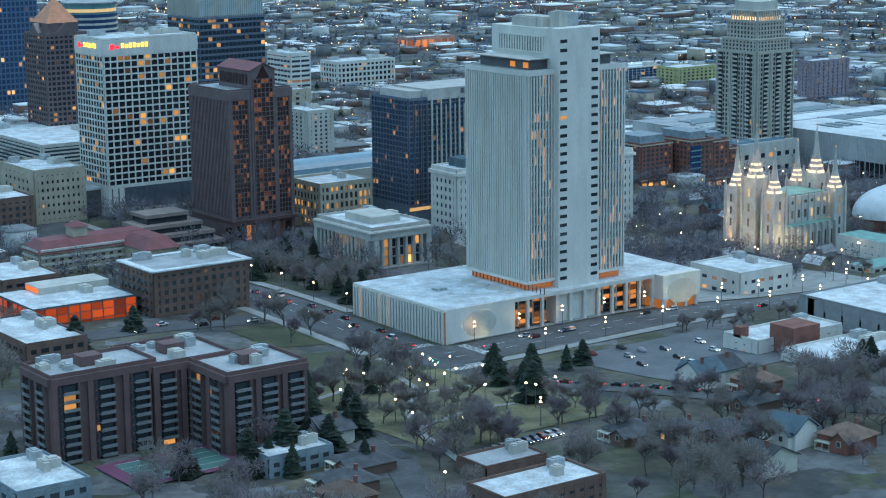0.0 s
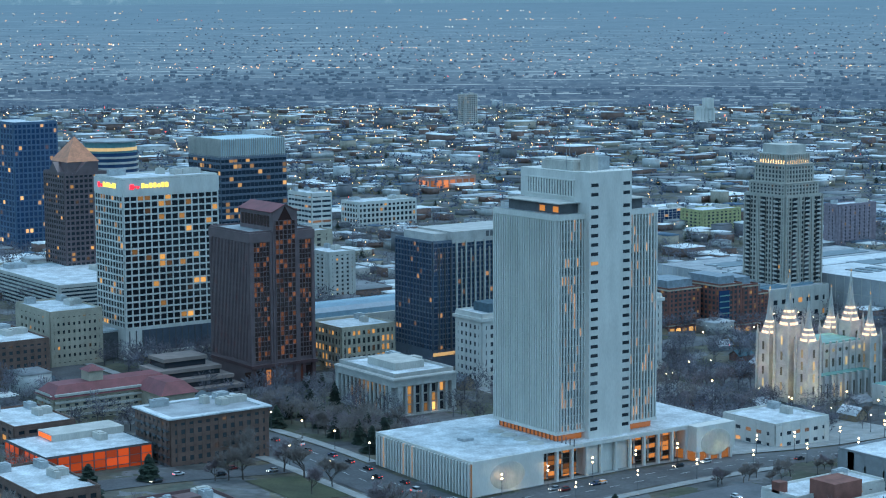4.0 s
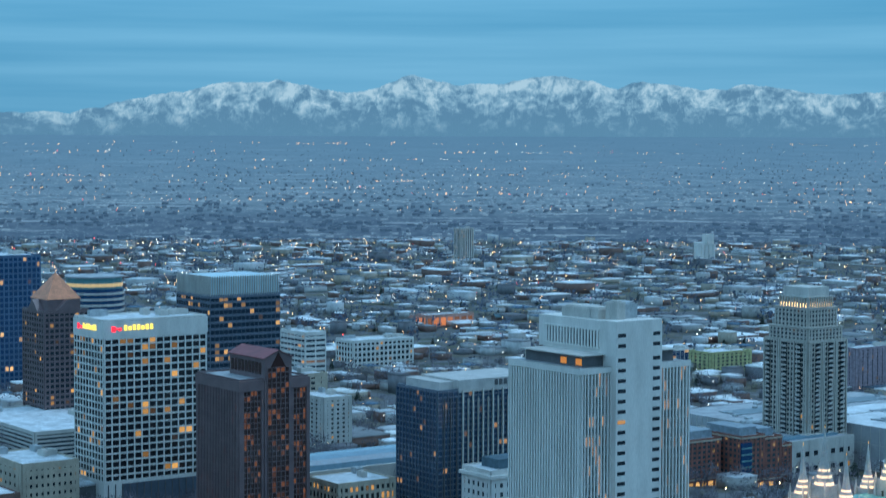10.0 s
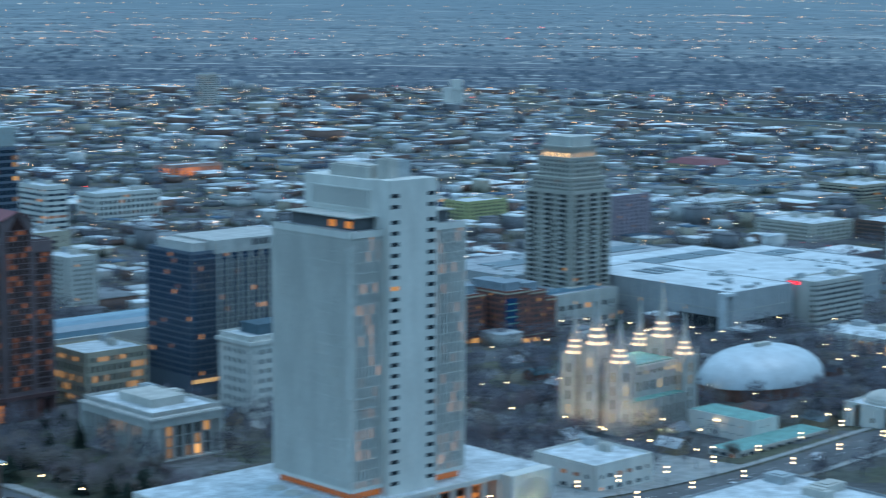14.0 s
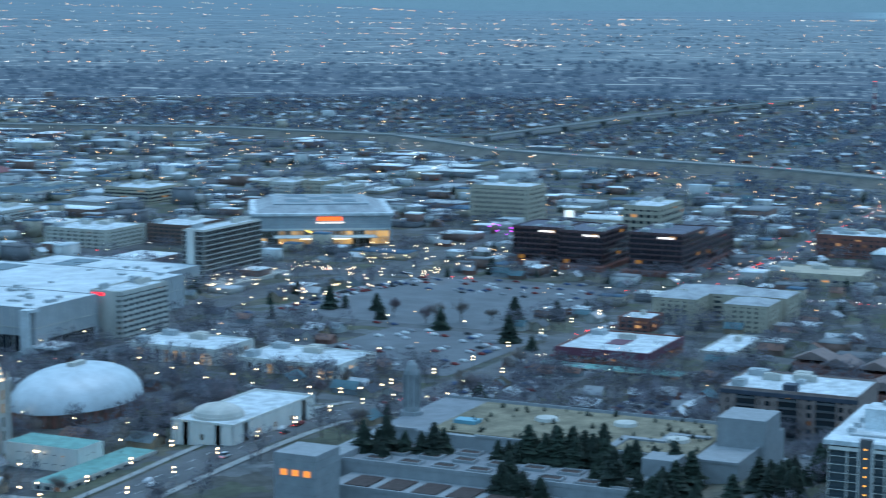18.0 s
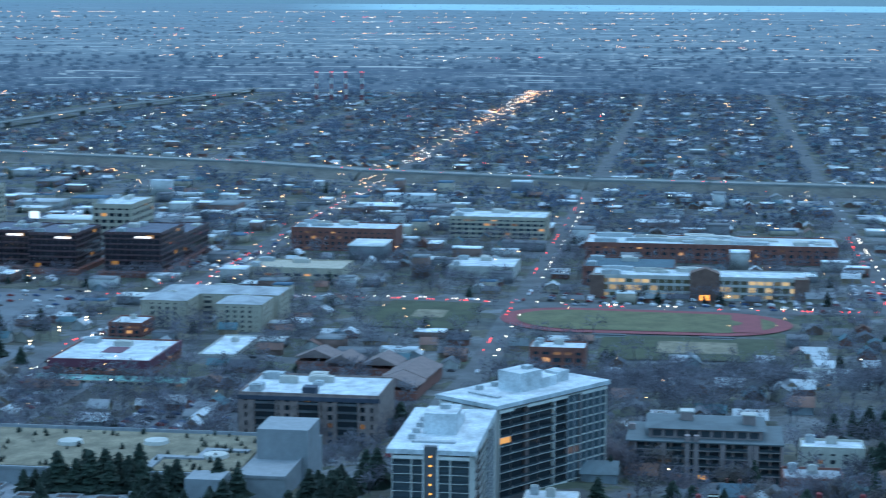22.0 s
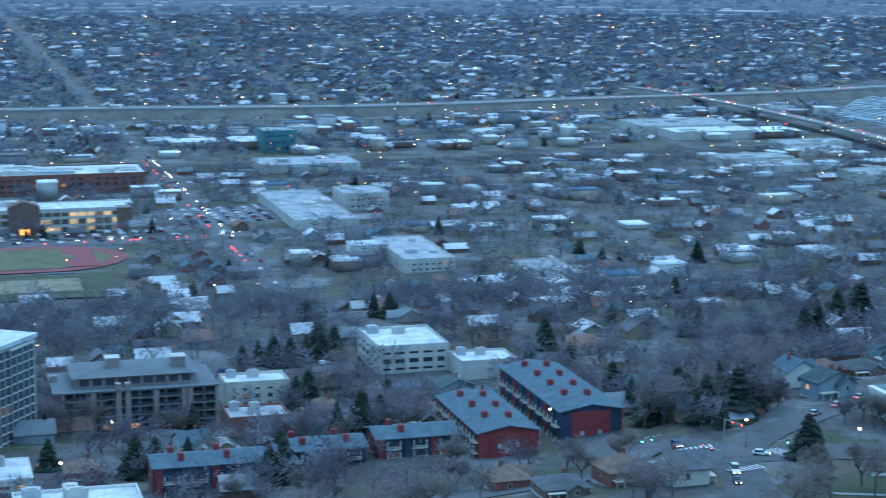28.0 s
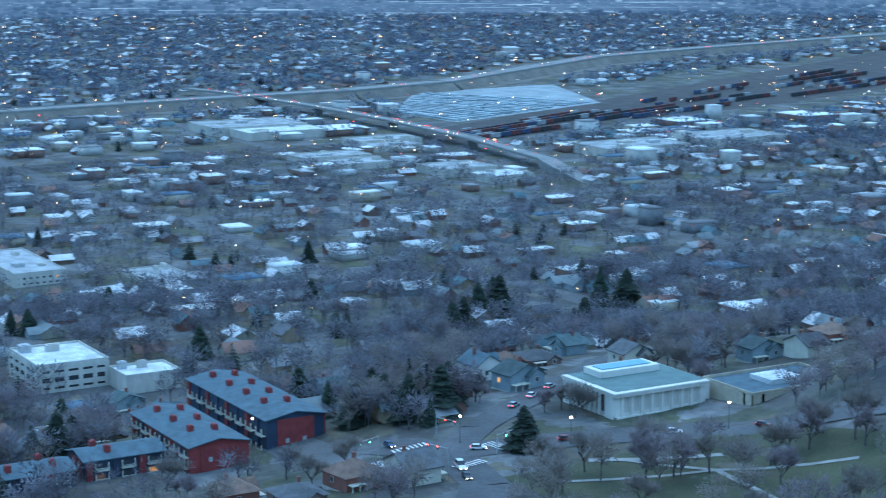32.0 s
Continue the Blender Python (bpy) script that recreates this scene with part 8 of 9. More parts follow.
for x0, y0, x1, y1, half in ((-1075, 640, -1085, 1360, 45), (-1090, 1360, -1230, 1720, 105), (-1230, 1720, -1560, 2540, 190)):
    for k in range(30):
        u = k / 29
        x, y = x0 + (x1 - x0) * u, y0 + (y1 - y0) * u
        RECTS.append((x - half, x + half, y - 18, y + 18))

# ---- trees ----
def stick(vs, fs, a, b, ra, rb, n=3):
    d = (b - a).normalized()
    u = d.orthogonal().normalized()
    w = d.cross(u)
    k = len(vs)
    for p, r in ((a, ra), (b, rb)):
        for i in range(n):
            t = 2 * math.pi * i / n
            vs.append(tuple(p + u * (r * math.cos(t)) + w * (r * math.sin(t))))
    for i in range(n):
        fs.append((k + i, k + (i + 1) % n, k + n + (i + 1) % n, k + n + i))


def bare_tree(seed, height=11.0, spread=1.0, rounds=4, twigs=20):
    """Meshes of a leafless tree: trunk and limbs, and the crown of fine twigs."""
    r = random.Random(seed)
    vs, fs, tv, tf = [], [], [], []

    def grow(a, d, length, rad, level):
        b = a + d * length
        if level < rounds:
            stick(vs, fs, a, b, rad, rad * 0.66, 5 if level == 0 else 3)
        else:
            k, w = len(vs), d.orthogonal().normalized() * rad
            vs.extend([tuple(a - w), tuple(a + w), tuple(b)])
            fs.append((k, k + 1, k + 2))
        if level >= rounds - 1:
            for _ in range(twigs if level >= rounds else twigs // 3):
                q = a.lerp(b, r.uniform(0.1, 1))
                e = (d * 0.8 + Vector((r.uniform(-1, 1), r.uniform(-1, 1), r.uniform(-0.5, 0.8)))).normalized() * r.uniform(0.8, 2.3)
                s = e.orthogonal().normalized() * r.uniform(0.03, 0.06)
                k = len(tv)
                tv.extend([tuple(q - s), tuple(q + s), tuple(q + e)])
                tf.append((k, k + 1, k + 2))
        if level >= rounds:
            return
        for k in range(3 if level else 4):
            t = Vector((r.uniform(-1, 1), r.uniform(-1, 1), r.uniform(-0.1, 0.75)))
            nd = (d * 0.75 + t.normalized() * 0.85 * spread).normalized()
            grow(a.lerp(b, r.uniform(0.45, 1.0)), nd, length * r.uniform(0.62, 0.92), rad * 0.56, level + 1)

    grow(Vector((0, 0, -0.5)), Vector((r.uniform(-0.1, 0.1), r.uniform(-0.1, 0.1), 1)).normalized(), height * 0.27, height * 0.020, 0)
    return (vs, fs), (tv, tf)


def conifer(seed, height=12.0, layers=17, rays=9):
    r = random.Random(seed)
    vs, fs, tv, tf = [], [], [], []
    stick(vs, fs, Vector((0, 0, -0.5)), Vector((0, 0, height * 0.95)), 0.02 * height, 0.003 * height, 5)
    for j in range(layers):
        f = j / layers
        z = height * (0.08 + 0.9 * f)
        rad = height * 0.30 * (1 - f) ** 0.7 * r.uniform(0.8, 1.15) + 0.02 * height
        for k in range(rays):
            t = 2 * math.pi * (k + r.random()) / rays
            L = rad * r.uniform(0.6, 1.15)
            c, s = math.cos(t), math.sin(t)
            w = L * 0.46
            o = len(tv)
            tip = (c * L, s * L, z - L * 0.30)
            tv.extend([(c * 0.008 * height, s * 0.008 * height, z + 0.03 * height), (c * L * 0.6 - s * w, s * L * 0.6 + c * w, z - L * 0.28), tip, (c * L * 0.6 + s * w, s * L * 0.6 - c * w, z - L * 0.28), (c * L * 0.5, s * L * 0.5, z + 0.01 * height)])
            tf.extend([(o, o + 1, o + 4), (o + 1, o + 2, o + 4), (o + 2, o + 3, o + 4), (o + 3, o, o + 4)])
    return (vs, fs), (tv, tf)


def tree_thing(name, label, data, wood, leaf, group):
    (v, f), (tv, tf) = data
    me = mesh(v, f)
    me.materials.append(wood)
    root = tagged(new(name, me), label, "tree", group)
    root.location = (0, 0, -400)
    part("crown", mesh(tv, tf), leaf, root)
    return root


PURPLE = fuzz("purple_twigs", (0.25, 0.205, 0.22))
BARE = [tree_thing("bare_tree", "leafless tree with a fine grey-brown crown", bare_tree(k, 12.5 + 1.2 * k, 0.9 + 0.07 * k), BARK, TWIG if k % 3 else PURPLE, "bare trees") for k in range(6)]
FIRS = [tree_thing("conifer", "dark green conifer with drooping branches", conifer(k, 11 + 3 * k, 20, 11), BARK, NEEDLE, "dark conifers") for k in range(3)]
placed = set()


def plant(kind_, x, y, s, turn, k):
    m = pose(x, y, gz(x, y), 0, 0, turn)
    src = kind_[k % len(kind_)]
    if src.name not in placed:
        placed.add(src.name)
        src.matrix_basis = m @ Matrix.Scale(s, 4)
    else:
        w = 1.3 if kind_ is FIRS and k % 3 else 1.0
        copy_thing(src, m).scale = (s * w, s * w, s * (0.85 if w > 1 else 1))


# ---- occupied ground ----
CELL, GX, GY = 4.0, -3800.0, -3200.0
GRID = np.zeros((1130, 1650), bool)


def mark(x0, x1, y0, y1, pad=3.0):
    i0, i1 = int((x0 - pad - GX) / CELL), int((x1 + pad - GX) / CELL) + 1
    j0, j1 = int((y0 - pad - GY) / CELL), int((y1 + pad - GY) / CELL) + 1
    GRID[max(0, i0):max(0, i1), max(0, j0):max(0, j1)] = True


for b in RECTS:
    mark(*b)
for x0, y0, x1, y1, w in ROADS:
    if w < 4:
        continue
    L = math.hypot(x1 - x0, y1 - y0)
    for k in range(int(L / 4) + 1):
        x, y = x0 + (x1 - x0) * k * 4 / max(L, 4), y0 + (y1 - y0) * k * 4 / max(L, 4)
        mark(x, x, y, y, w / 2 + 1)
for b in ((-718, -492, 40, 198), (-720, -608, 470, 660), (-606, -530, 542, 642), (-715, -612, 398, 458), (-1500, -1190, 1480, 1700), (40, 190, 742, 826), (-478, -345, 140, 236), (128, 205, 284, 345), (-840, -770, 700, 790)):
    mark(*b, 0)


def free(x, y):
    i, j = ((np.asarray(x) - GX) / CELL).astype(int), ((np.asarray(y) - GY) / CELL).astype(int)
    ok = (i >= 0) & (j >= 0) & (i < GRID.shape[0]) & (j < GRID.shape[1])
    return ok & ~GRID[np.clip(i, 0, GRID.shape[0] - 1), np.clip(j, 0, GRID.shape[1] - 1)]


rnd = random.Random(21)
k = 0
for x0, x1, y0, y1, n, size in ((248, 330, 262, 380, 46, 0.95), (258, 300, 120, 176, 6, 0.9), (176, 236, 100, 172, 16, 0.9), (40, 175, 250, 300, 16, 0.8), (44, 180, 745, 830, 18, 1.2), (-40, 8, 768, 800, 7, 1.0),
                               (-115, -36, 735, 790, 8, 1.1), (-130, -60, 600, 690, 10, 0.9), (-30, 6, 600, 735, 9, 0.9), (150, 260, 372, 460, 18, 1.0), (300, 400, 340, 460, 18, 1.0), (-60, 12, 800, 900, 9, 1.0),
                               (-215, -95, 90, 225, 14, 0.9), (-30, 90, 60, 236, 12, 0.8), (-210, -130, 560, 700, 8, 1.0)):
    for _ in range(n):
        for _ in range(20):
            x, y = rnd.uniform(x0, x1), rnd.uniform(y0, y1)
            if bool(free(x, y)) or (40 < x < 190 and 742 < y < 826):
                plant(BARE, x, y, size * rnd.uniform(0.65, 1.15), rnd.uniform(0, 360), k)
                k += 1
                break
for x, y, s in ((296, 290, 0.8), (333, 290, 1.1), (326, 300, 1.0), (345, 330, 1.2), (350, 338, 1.0), (338, 342, 0.9), (365, 350, 1.2), (372, 352, 1.0), (246, 296, 1.2), (232, 300, 0.9), (238, 306, 1.0), (250, 318, 0.9),
                (206, 150, 0.9), (212, 140, 1.0), (200, 128, 0.9), (216, 156, 0.8), (430, 300, 1.0), (318, 158, 0.9), (-28, 763, 1.15), (-34, 772, 1.2), (-42, 764, 1.0), (-50, 756, 0.9), (-22, 756, 0.8), (-62, 760, 0.9),
                (20, 764, 0.7), (-249, 910, 1.3), (-256, 922, 1.2), (-244, 918, 1.2), (-233, 964, 1.7), (-227, 974, 1.5), (-240, 905, 1.1), (-76, 608, 0.9), (-56, 632, 1.0), (-88, 568, 0.7), (-130, 570, 0.9), (-166, 585, 0.8),
                (-300, 470, 1.0), (-292, 478, 1.1), (-150, 660, 0.8), (-160, 690, 0.9), (-172, 694, 0.9), (150, 380, 0.9), (135, 372, 0.8), (-470, 60, 0.9), (-500, 120, 0.9), (-480, 170, 1.0), (-520, 30, 0.8), (-440, 245, 0.8)):
    plant(FIRS, x, y, s, rnd.uniform(0, 360), k)
    k += 1
# more conifers and tall old trees in gardens and along the streets
for x, y in ((351, 176), (207, 73), (222, 89), (196, 74), (172, 57), (349, 349), (334, 341), (352, 373), (395, 343), (380, 354), (371, 364), (316, 309), (252, 307), (216, 300), (205, 296), (265, 342), (253, 322), (144, 376)):
    plant(FIRS, x, y, rnd.uniform(0.75, 1.05), rnd.uniform(0, 360), k)
    k += 1
for x, y in ((-68, 761), (-84, 768), (-45, 756), (-35, 756), (-39, 765), (-35, 767), (-42, 774), (-67, 774), (-220, 880), (-224, 888), (-228, 895), (-229, 901), (-226, 908), (-222, 911), (-197, 926), (-188, 925), (-180, 930), (20, 762), (-102, 752),
             (-440, 910), (-337, 872), (-541, 971), (-67, 745), (-48, 744), (-245, 777), (-751, 681), (-583, 703), (-238, 652), (-248, 660), (-246, 666), (-244, 672), (-248, 679), (-251, 686), (-265, 694), (-333, 727), (-328, 733),
             (-39, 630), (-40, 625), (-72, 592), (-74, 598), (-84, 655), (-97, 672), (-85, 663), (-143, 619), (-146, 612), (-403, 797), (-226, 764), (-183, 662), (-175, 665), (-679, 853),
             (-567, 24), (-523, 72), (-529, 80), (-532, 101), (-539, 193), (-610, 213), (-557, 214), (-457, 224), (-727, 60), (-758, 82)):
    plant(FIRS, x, y, rnd.uniform(0.75, 1.2), rnd.uniform(0, 360), k)
    k += 1
for x, y in ((264, 373), (274, 395), (277, 431), (268, 418), (222, 380), (216, 396), (205, 384), (202, 404), (188, 408), (174, 397), (188, 416), (253, 381), (292, 428), (310, 373), (322, 376), (275, 440), (286, 432), (241, 422), (217, 430),
             (266, 170), (287, 175), (264, 182), (276, 207), (262, 199), (314, 296), (274, 250), (267, 248), (308, 315), (305, 321), (311, 339), (307, 294), (270, 272), (271, 147), (-195, 859), (-188, 859), (13, 700), (4, 716),
             (-496, 153), (-498, 160), (-518, 166), (-515, 121), (-518, 186), (-362, 265), (-290, 276), (-288, 270), (-382, 259), (-225, 226), (-147, 288), (60, 748), (66, 770), (52, 782), (80, 800), (96, 790), (110, 770), (74, 820), (130, 800)):
    plant(BARE, x, y, rnd.uniform(0.95, 1.35), rnd.uniform(0, 360), k)
    k += 1
# conifers in the planters of the assembly hall
for j in range(96):
    x, y = rnd.choice(((-88, 372), (-87, 390), (-88, 404), (-86, 418), (-84, 432), (-90, 446), (-70, 424), (-52, 398), (-68, 444), (-82, 352), (-72, 338), (-56, 446), (-62, 462), (-80, 474), (-96, 482), (-108, 490), (-70, 486), (-46, 470)))
    x, y = x + rnd.gauss(0, 3), y + rnd.gauss(0, 5)
    lx, ly = x + 100, y - 385
    zz = 44.0 if lx < 8 and ly < 80 else 38.6 if lx < 44 and ly < 62 else 35.0 if 44 <= lx < 66 and ly < 46 else 28.0 if 66 <= lx < 90 and ly < 36 else gz(x, y)
    src = FIRS[j % 3]
    q = rnd.uniform(0.45, 0.85)
    copy_thing(src, pose(x, y, zz, 0, 0, rnd.uniform(0, 360))).scale = (q * 1.5, q * 1.5, q)


# ---- the wider city, as fields of small pieces ----
def field(name, verts, faces, offs, scale, turn, lift, material, label, category):
    """Many copies of a small shape joined into one object. offs: places; scale: n x 3; turn: radians."""
    v = np.asarray(verts, float)
    c, s = np.cos(turn)[:, None], np.sin(turn)[:, None]
    p = v[None] * scale[:, None, :]
    x = p[..., 0] * c - p[..., 1] * s + offs[:, 0:1]
    y = p[..., 0] * s + p[..., 1] * c + offs[:, 1:2]
    z = p[..., 2] + lift[:, None]
    pts = np.stack([x, y, z], -1).reshape(-1, 3)
    n, nv = len(offs), len(v)
    nl = sum(len(f) for f in faces)
    idx = np.concatenate([np.array(f) for f in faces])
    loops = (idx[None] + (np.arange(n) * nv)[:, None]).ravel()
    lens = np.array([len(f) for f in faces])
    starts1 = np.concatenate([[0], np.cumsum(lens)[:-1]])
    starts = (starts1[None] + (np.arange(n) * nl)[:, None]).ravel()
    me = bpy.data.meshes.new(name)
    me.vertices.add(len(pts))
    me.vertices.foreach_set("co", pts.ravel())
    me.loops.add(len(loops))
    me.loops.foreach_set("vertex_index", loops)
    me.polygons.add(len(starts))
    me.polygons.foreach_set("loop_start", starts)
    me.update(calc_edges=True)
    me.materials.append(material)
    return tagged(new(name, me), label, category, kind="stuff")


rg = np.random.default_rng(7)


def sector(n, r0, r1, a0=42, a1=162, power=1.0):
    u = rg.random(n)
    r = (r0 ** (power + 1) + u * (r1 ** (power + 1) - r0 ** (power + 1))) ** (1 / (power + 1))
    a = np.radians(rg.uniform(a0, a1, n))
    x, y = HUB[0] - r * np.sin(a), HUB[1] + r * np.cos(a)
    return x, y, r


def patches(x, y, size, seed):
    """A smooth random field between 0 and 1 for density."""
    g = np.random.default_rng(seed)
    out = np.zeros_like(x)
    for k in range(7):
        f = 2 * math.pi / (size * g.uniform(0.6, 1.6))
        t = g.uniform(0, math.pi)
        out += np.sin(f * (x * math.cos(t) + y * math.sin(t)) + g.uniform(0, 6.3))
    return 0.5 + out / 7


def built(x, y):
    """How far the ground is given to trade and industry: 1 in the south-west and by the motorway, 0 in the old quarters."""
    south = 1 / (1 + np.exp((y + 150) / 120))
    belt = np.exp(-((x + 1150) / 330) ** 2) * 0.55
    west = np.where(y > -1400, 1 / (1 + np.exp(np.clip(-(x + 1960) / 40, -50, 50))), 1.0)
    return np.clip(south * west * np.exp(-np.clip(-x - 2300, 0, 9e9) / 600) + belt + 0.35 * (patches(x, y, 900, 3) - 0.5), 0, 1)


def put_field(name, shape, x, y, r, sx, sy, sz, turn, material, label, category, sink=0.3):
    field(name, shape[0], shape[1], np.stack([x, y], -1), np.stack([sx, sy, sz], -1), turn, ground(x, y) - sink, material, label, category)


HOUSEV = [(-1, -1, 0), (1, -1, 0), (1, 1, 0), (-1, 1, 0), (-1, -1, 0.55), (1, -1, 0.55), (1, 1, 0.55), (-1, 1, 0.55), (-1, 0, 1), (1, 0, 1)]
HWALL = [(0, 1, 5, 4), (2, 3, 7, 6), (1, 2, 6, 9, 5), (3, 0, 4, 8, 7)]
HROOF = ([(-1.1, -1.15, 0.52), (1.1, -1.15, 0.52), (1.1, 0, 1.03), (-1.1, 0, 1.03), (1.1, 1.15, 0.52), (-1.1, 1.15, 0.52)], [(0, 1, 2, 3), (3, 2, 4, 5)])
BOXV = [(x, y, z) for x in (-1, 1) for y in (-1, 1) for z in (0, 1)]
FLATR = ([(-1.03, -1.03, 1.0), (1.03, -1.03, 1.0), (1.03, 1.03, 1.0), (-1.03, 1.03, 1.0), (-1.03, -1.03, 0.93), (1.03, -1.03, 0.93), (1.03, 1.03, 0.93), (-1.03, 1.03, 0.93)],
         [(0, 1, 2, 3), (4, 0, 3, 7), (5, 1, 0, 4), (6, 2, 1, 5), (7, 3, 2, 6)])


def roofs(name, stops):
    """Roof surfaces that differ from roof to roof."""
    m = mat(name, (1, 1, 1), 0.85, 0.18, 9, 2.0, bump=0)
    n, l = m.node_tree.nodes, m.node_tree.links
    rp = n.new("ShaderNodeValToRGB")
    rp.color_ramp.interpolation = "CONSTANT"
    for k, c in enumerate(stops):
        e = rp.color_ramp.elements[k] if k < 2 else rp.color_ramp.elements.new(k / len(stops))
        e.position, e.color = k / len(stops), (*c, 1)
    l.new(n.new("ShaderNodeNewGeometry").outputs["Random Per Island"], rp.inputs["Fac"])
    for q in n:
        if q.bl_idname == "ShaderNodeVectorMath":
            l.new(rp.outputs["Color"], q.inputs[0])
    return m


R_HOUSE = roofs("house_roofs", [(0.10, 0.105, 0.115), (0.20, 0.21, 0.22), (0.05, 0.055, 0.07), (0.46, 0.48, 0.49), (0.17, 0.09, 0.07), (0.13, 0.16, 0.17), (0.05, 0.11, 0.13), (0.40, 0.41, 0.42)])
R_FLAT = roofs("flat_roofs", [(0.70, 0.71, 0.72), (0.42, 0.43, 0.44), (0.78, 0.79, 0.79), (0.20, 0.21, 0.22), (0.52, 0.55, 0.57), (0.12, 0.12, 0.13), (0.66, 0.66, 0.64), (0.07, 0.13, 0.19)])
W_HOUSE = roofs("house_walls", [(0.32, 0.29, 0.24), (0.20, 0.09, 0.07), (0.40, 0.39, 0.37), (0.16, 0.10, 0.08), (0.24, 0.27, 0.29), (0.30, 0.22, 0.15)])
W_FLAT = roofs("shed_walls", [(0.36, 0.35, 0.33), (0.20, 0.12, 0.10), (0.48, 0.48, 0.47), (0.18, 0.18, 0.19), (0.38, 0.33, 0.26)])

# houses
x, y, r = sector(26000, 560, 3900, power=0.45)
keep = free(x, y) & (rg.random(len(x)) < (0.62 - 0.6 * built(x, y)) * np.where(r < 1500, 0.62, 1.0)) & ~((r < 700) & (x > -20))
x, y, r = x[keep], y[keep], r[keep]
n = len(x)
sx, sy, sz = rg.uniform(4.0, 7.0, n), rg.uniform(3.4, 5.2, n), rg.uniform(4.8, 7.4, n)
t = rg.choice([0, math.pi / 2], n) + rg.normal(0, 0.03, n)
put_field("old_quarter_houses", (HOUSEV, HWALL), x, y, r, sx, sy, sz, t, W_HOUSE, "many small houses of the old quarters", "houses")
put_field("old_quarter_roofs", HROOF, x, y, r, sx, sy, sz, t, R_HOUSE, "many small shingle roofs of the old quarters", "roofs")
# sheds, shops and offices
x, y, r = sector(13000, 700, 3920, power=0.45)
keep = free(x, y) & (rg.random(len(x)) < np.where((r < 1900) & (x < -250), 0.15, 0.06) + 0.9 * built(x, y) + 0.3 * ((x < -900) & (x > -1400) & (y > 900)))
keep &= ~((x > -500) & (y > -20) & (y < 700) & (r < 1150))
x, y, r = x[keep], y[keep], r[keep]
n = len(x)
big = (rg.random(n) < 0.16) & (built(x, y) > 0.35) & (r > 1050)
sx, sy = np.where(big, rg.uniform(12, 26, n), rg.uniform(4.5, 11, n)), np.where(big, rg.uniform(9, 20, n), rg.uniform(4.5, 9, n))
sz = np.where(rg.random(n) < 0.1, rg.uniform(9, 17, n), rg.uniform(4, 8.5, n))
t = rg.choice([0, math.pi / 2], n)
put_field("trade_buildings", (BOXV, CUBE), x, y, r, sx, sy, sz - 0.02, t, W_FLAT, "many low shops, sheds and offices", "buildings")
put_field("trade_roofs", FLATR, x, y, r, sx, sy, sz, t, R_FLAT, "many flat pale roofs of sheds and shops", "roofs")

# leafless woods: near trees with limbs, far ones as clumps of twigs
def lean_tree(seed, twigs, wide, limbs=5, size=1.0):
    g = random.Random(seed)
    vs, fs = [], []
    stick(vs, fs, Vector((0, 0, -0.03)), Vector((g.uniform(-0.03, 0.03), g.uniform(-0.03, 0.03), 0.5)), 0.020, 0.012)
    for _ in range(limbs):
        t = g.uniform(0, 6.3)
        stick(vs, fs, Vector((0, 0, g.uniform(0.2, 0.45))), Vector((0.34 * math.cos(t) * wide, 0.34 * math.sin(t) * wide, g.uniform(0.6, 0.9))), 0.010, 0.003)
    lumps = [(g.uniform(0, 6.3), g.uniform(0.12, 0.34) * wide, g.uniform(0.45, 0.85), g.uniform(0.16, 0.27)) for _ in range(6)]
    for k in range(twigs):
        t0, r0, z0, q = lumps[k % 6]
        o = Vector((g.gauss(0, 1), g.gauss(0, 1), g.gauss(0, 0.8))).normalized() * q * g.random() ** 0.4
        a = Vector((r0 * math.cos(t0), r0 * math.sin(t0), z0)) + o
        a.z = min(max(a.z, 0.22), 0.97)
        d = (o.normalized() + Vector((g.uniform(-0.7, 0.7), g.uniform(-0.7, 0.7), g.uniform(0.0, 0.9)))).normalized() * g.uniform(0.09, 0.17) * size
        w = d.cross(Vector((g.gauss(0, 1), g.gauss(0, 1), g.gauss(0, 1)))).normalized() * g.uniform(0.010, 0.018) * size
        k = len(vs)
        vs.extend([tuple(a - w), tuple(a + w), tuple(a + d)])
        fs.append((k, k + 1, k + 2))
    return vs, fs


def clump_tree(seed, bits):
    g = random.Random(seed)
    vs, fs = [], []
    for _ in range(bits):
        t, f, h = g.uniform(0, 6.3), math.sqrt(g.random()), g.random()
        rad = 0.45 * f * math.sin(math.pi * (0.15 + 0.8 * h)) ** 0.6
        c = Vector((rad * math.cos(t), rad * math.sin(t), 0.18 + 0.75 * h))
        k = len(vs)
        for _ in range(3):
            vs.append(tuple(c + Vector((g.uniform(-1, 1), g.uniform(-1, 1), g.uniform(-1, 1))) * 0.16))
        fs.append((k, k + 1, k + 2))
    return vs, fs


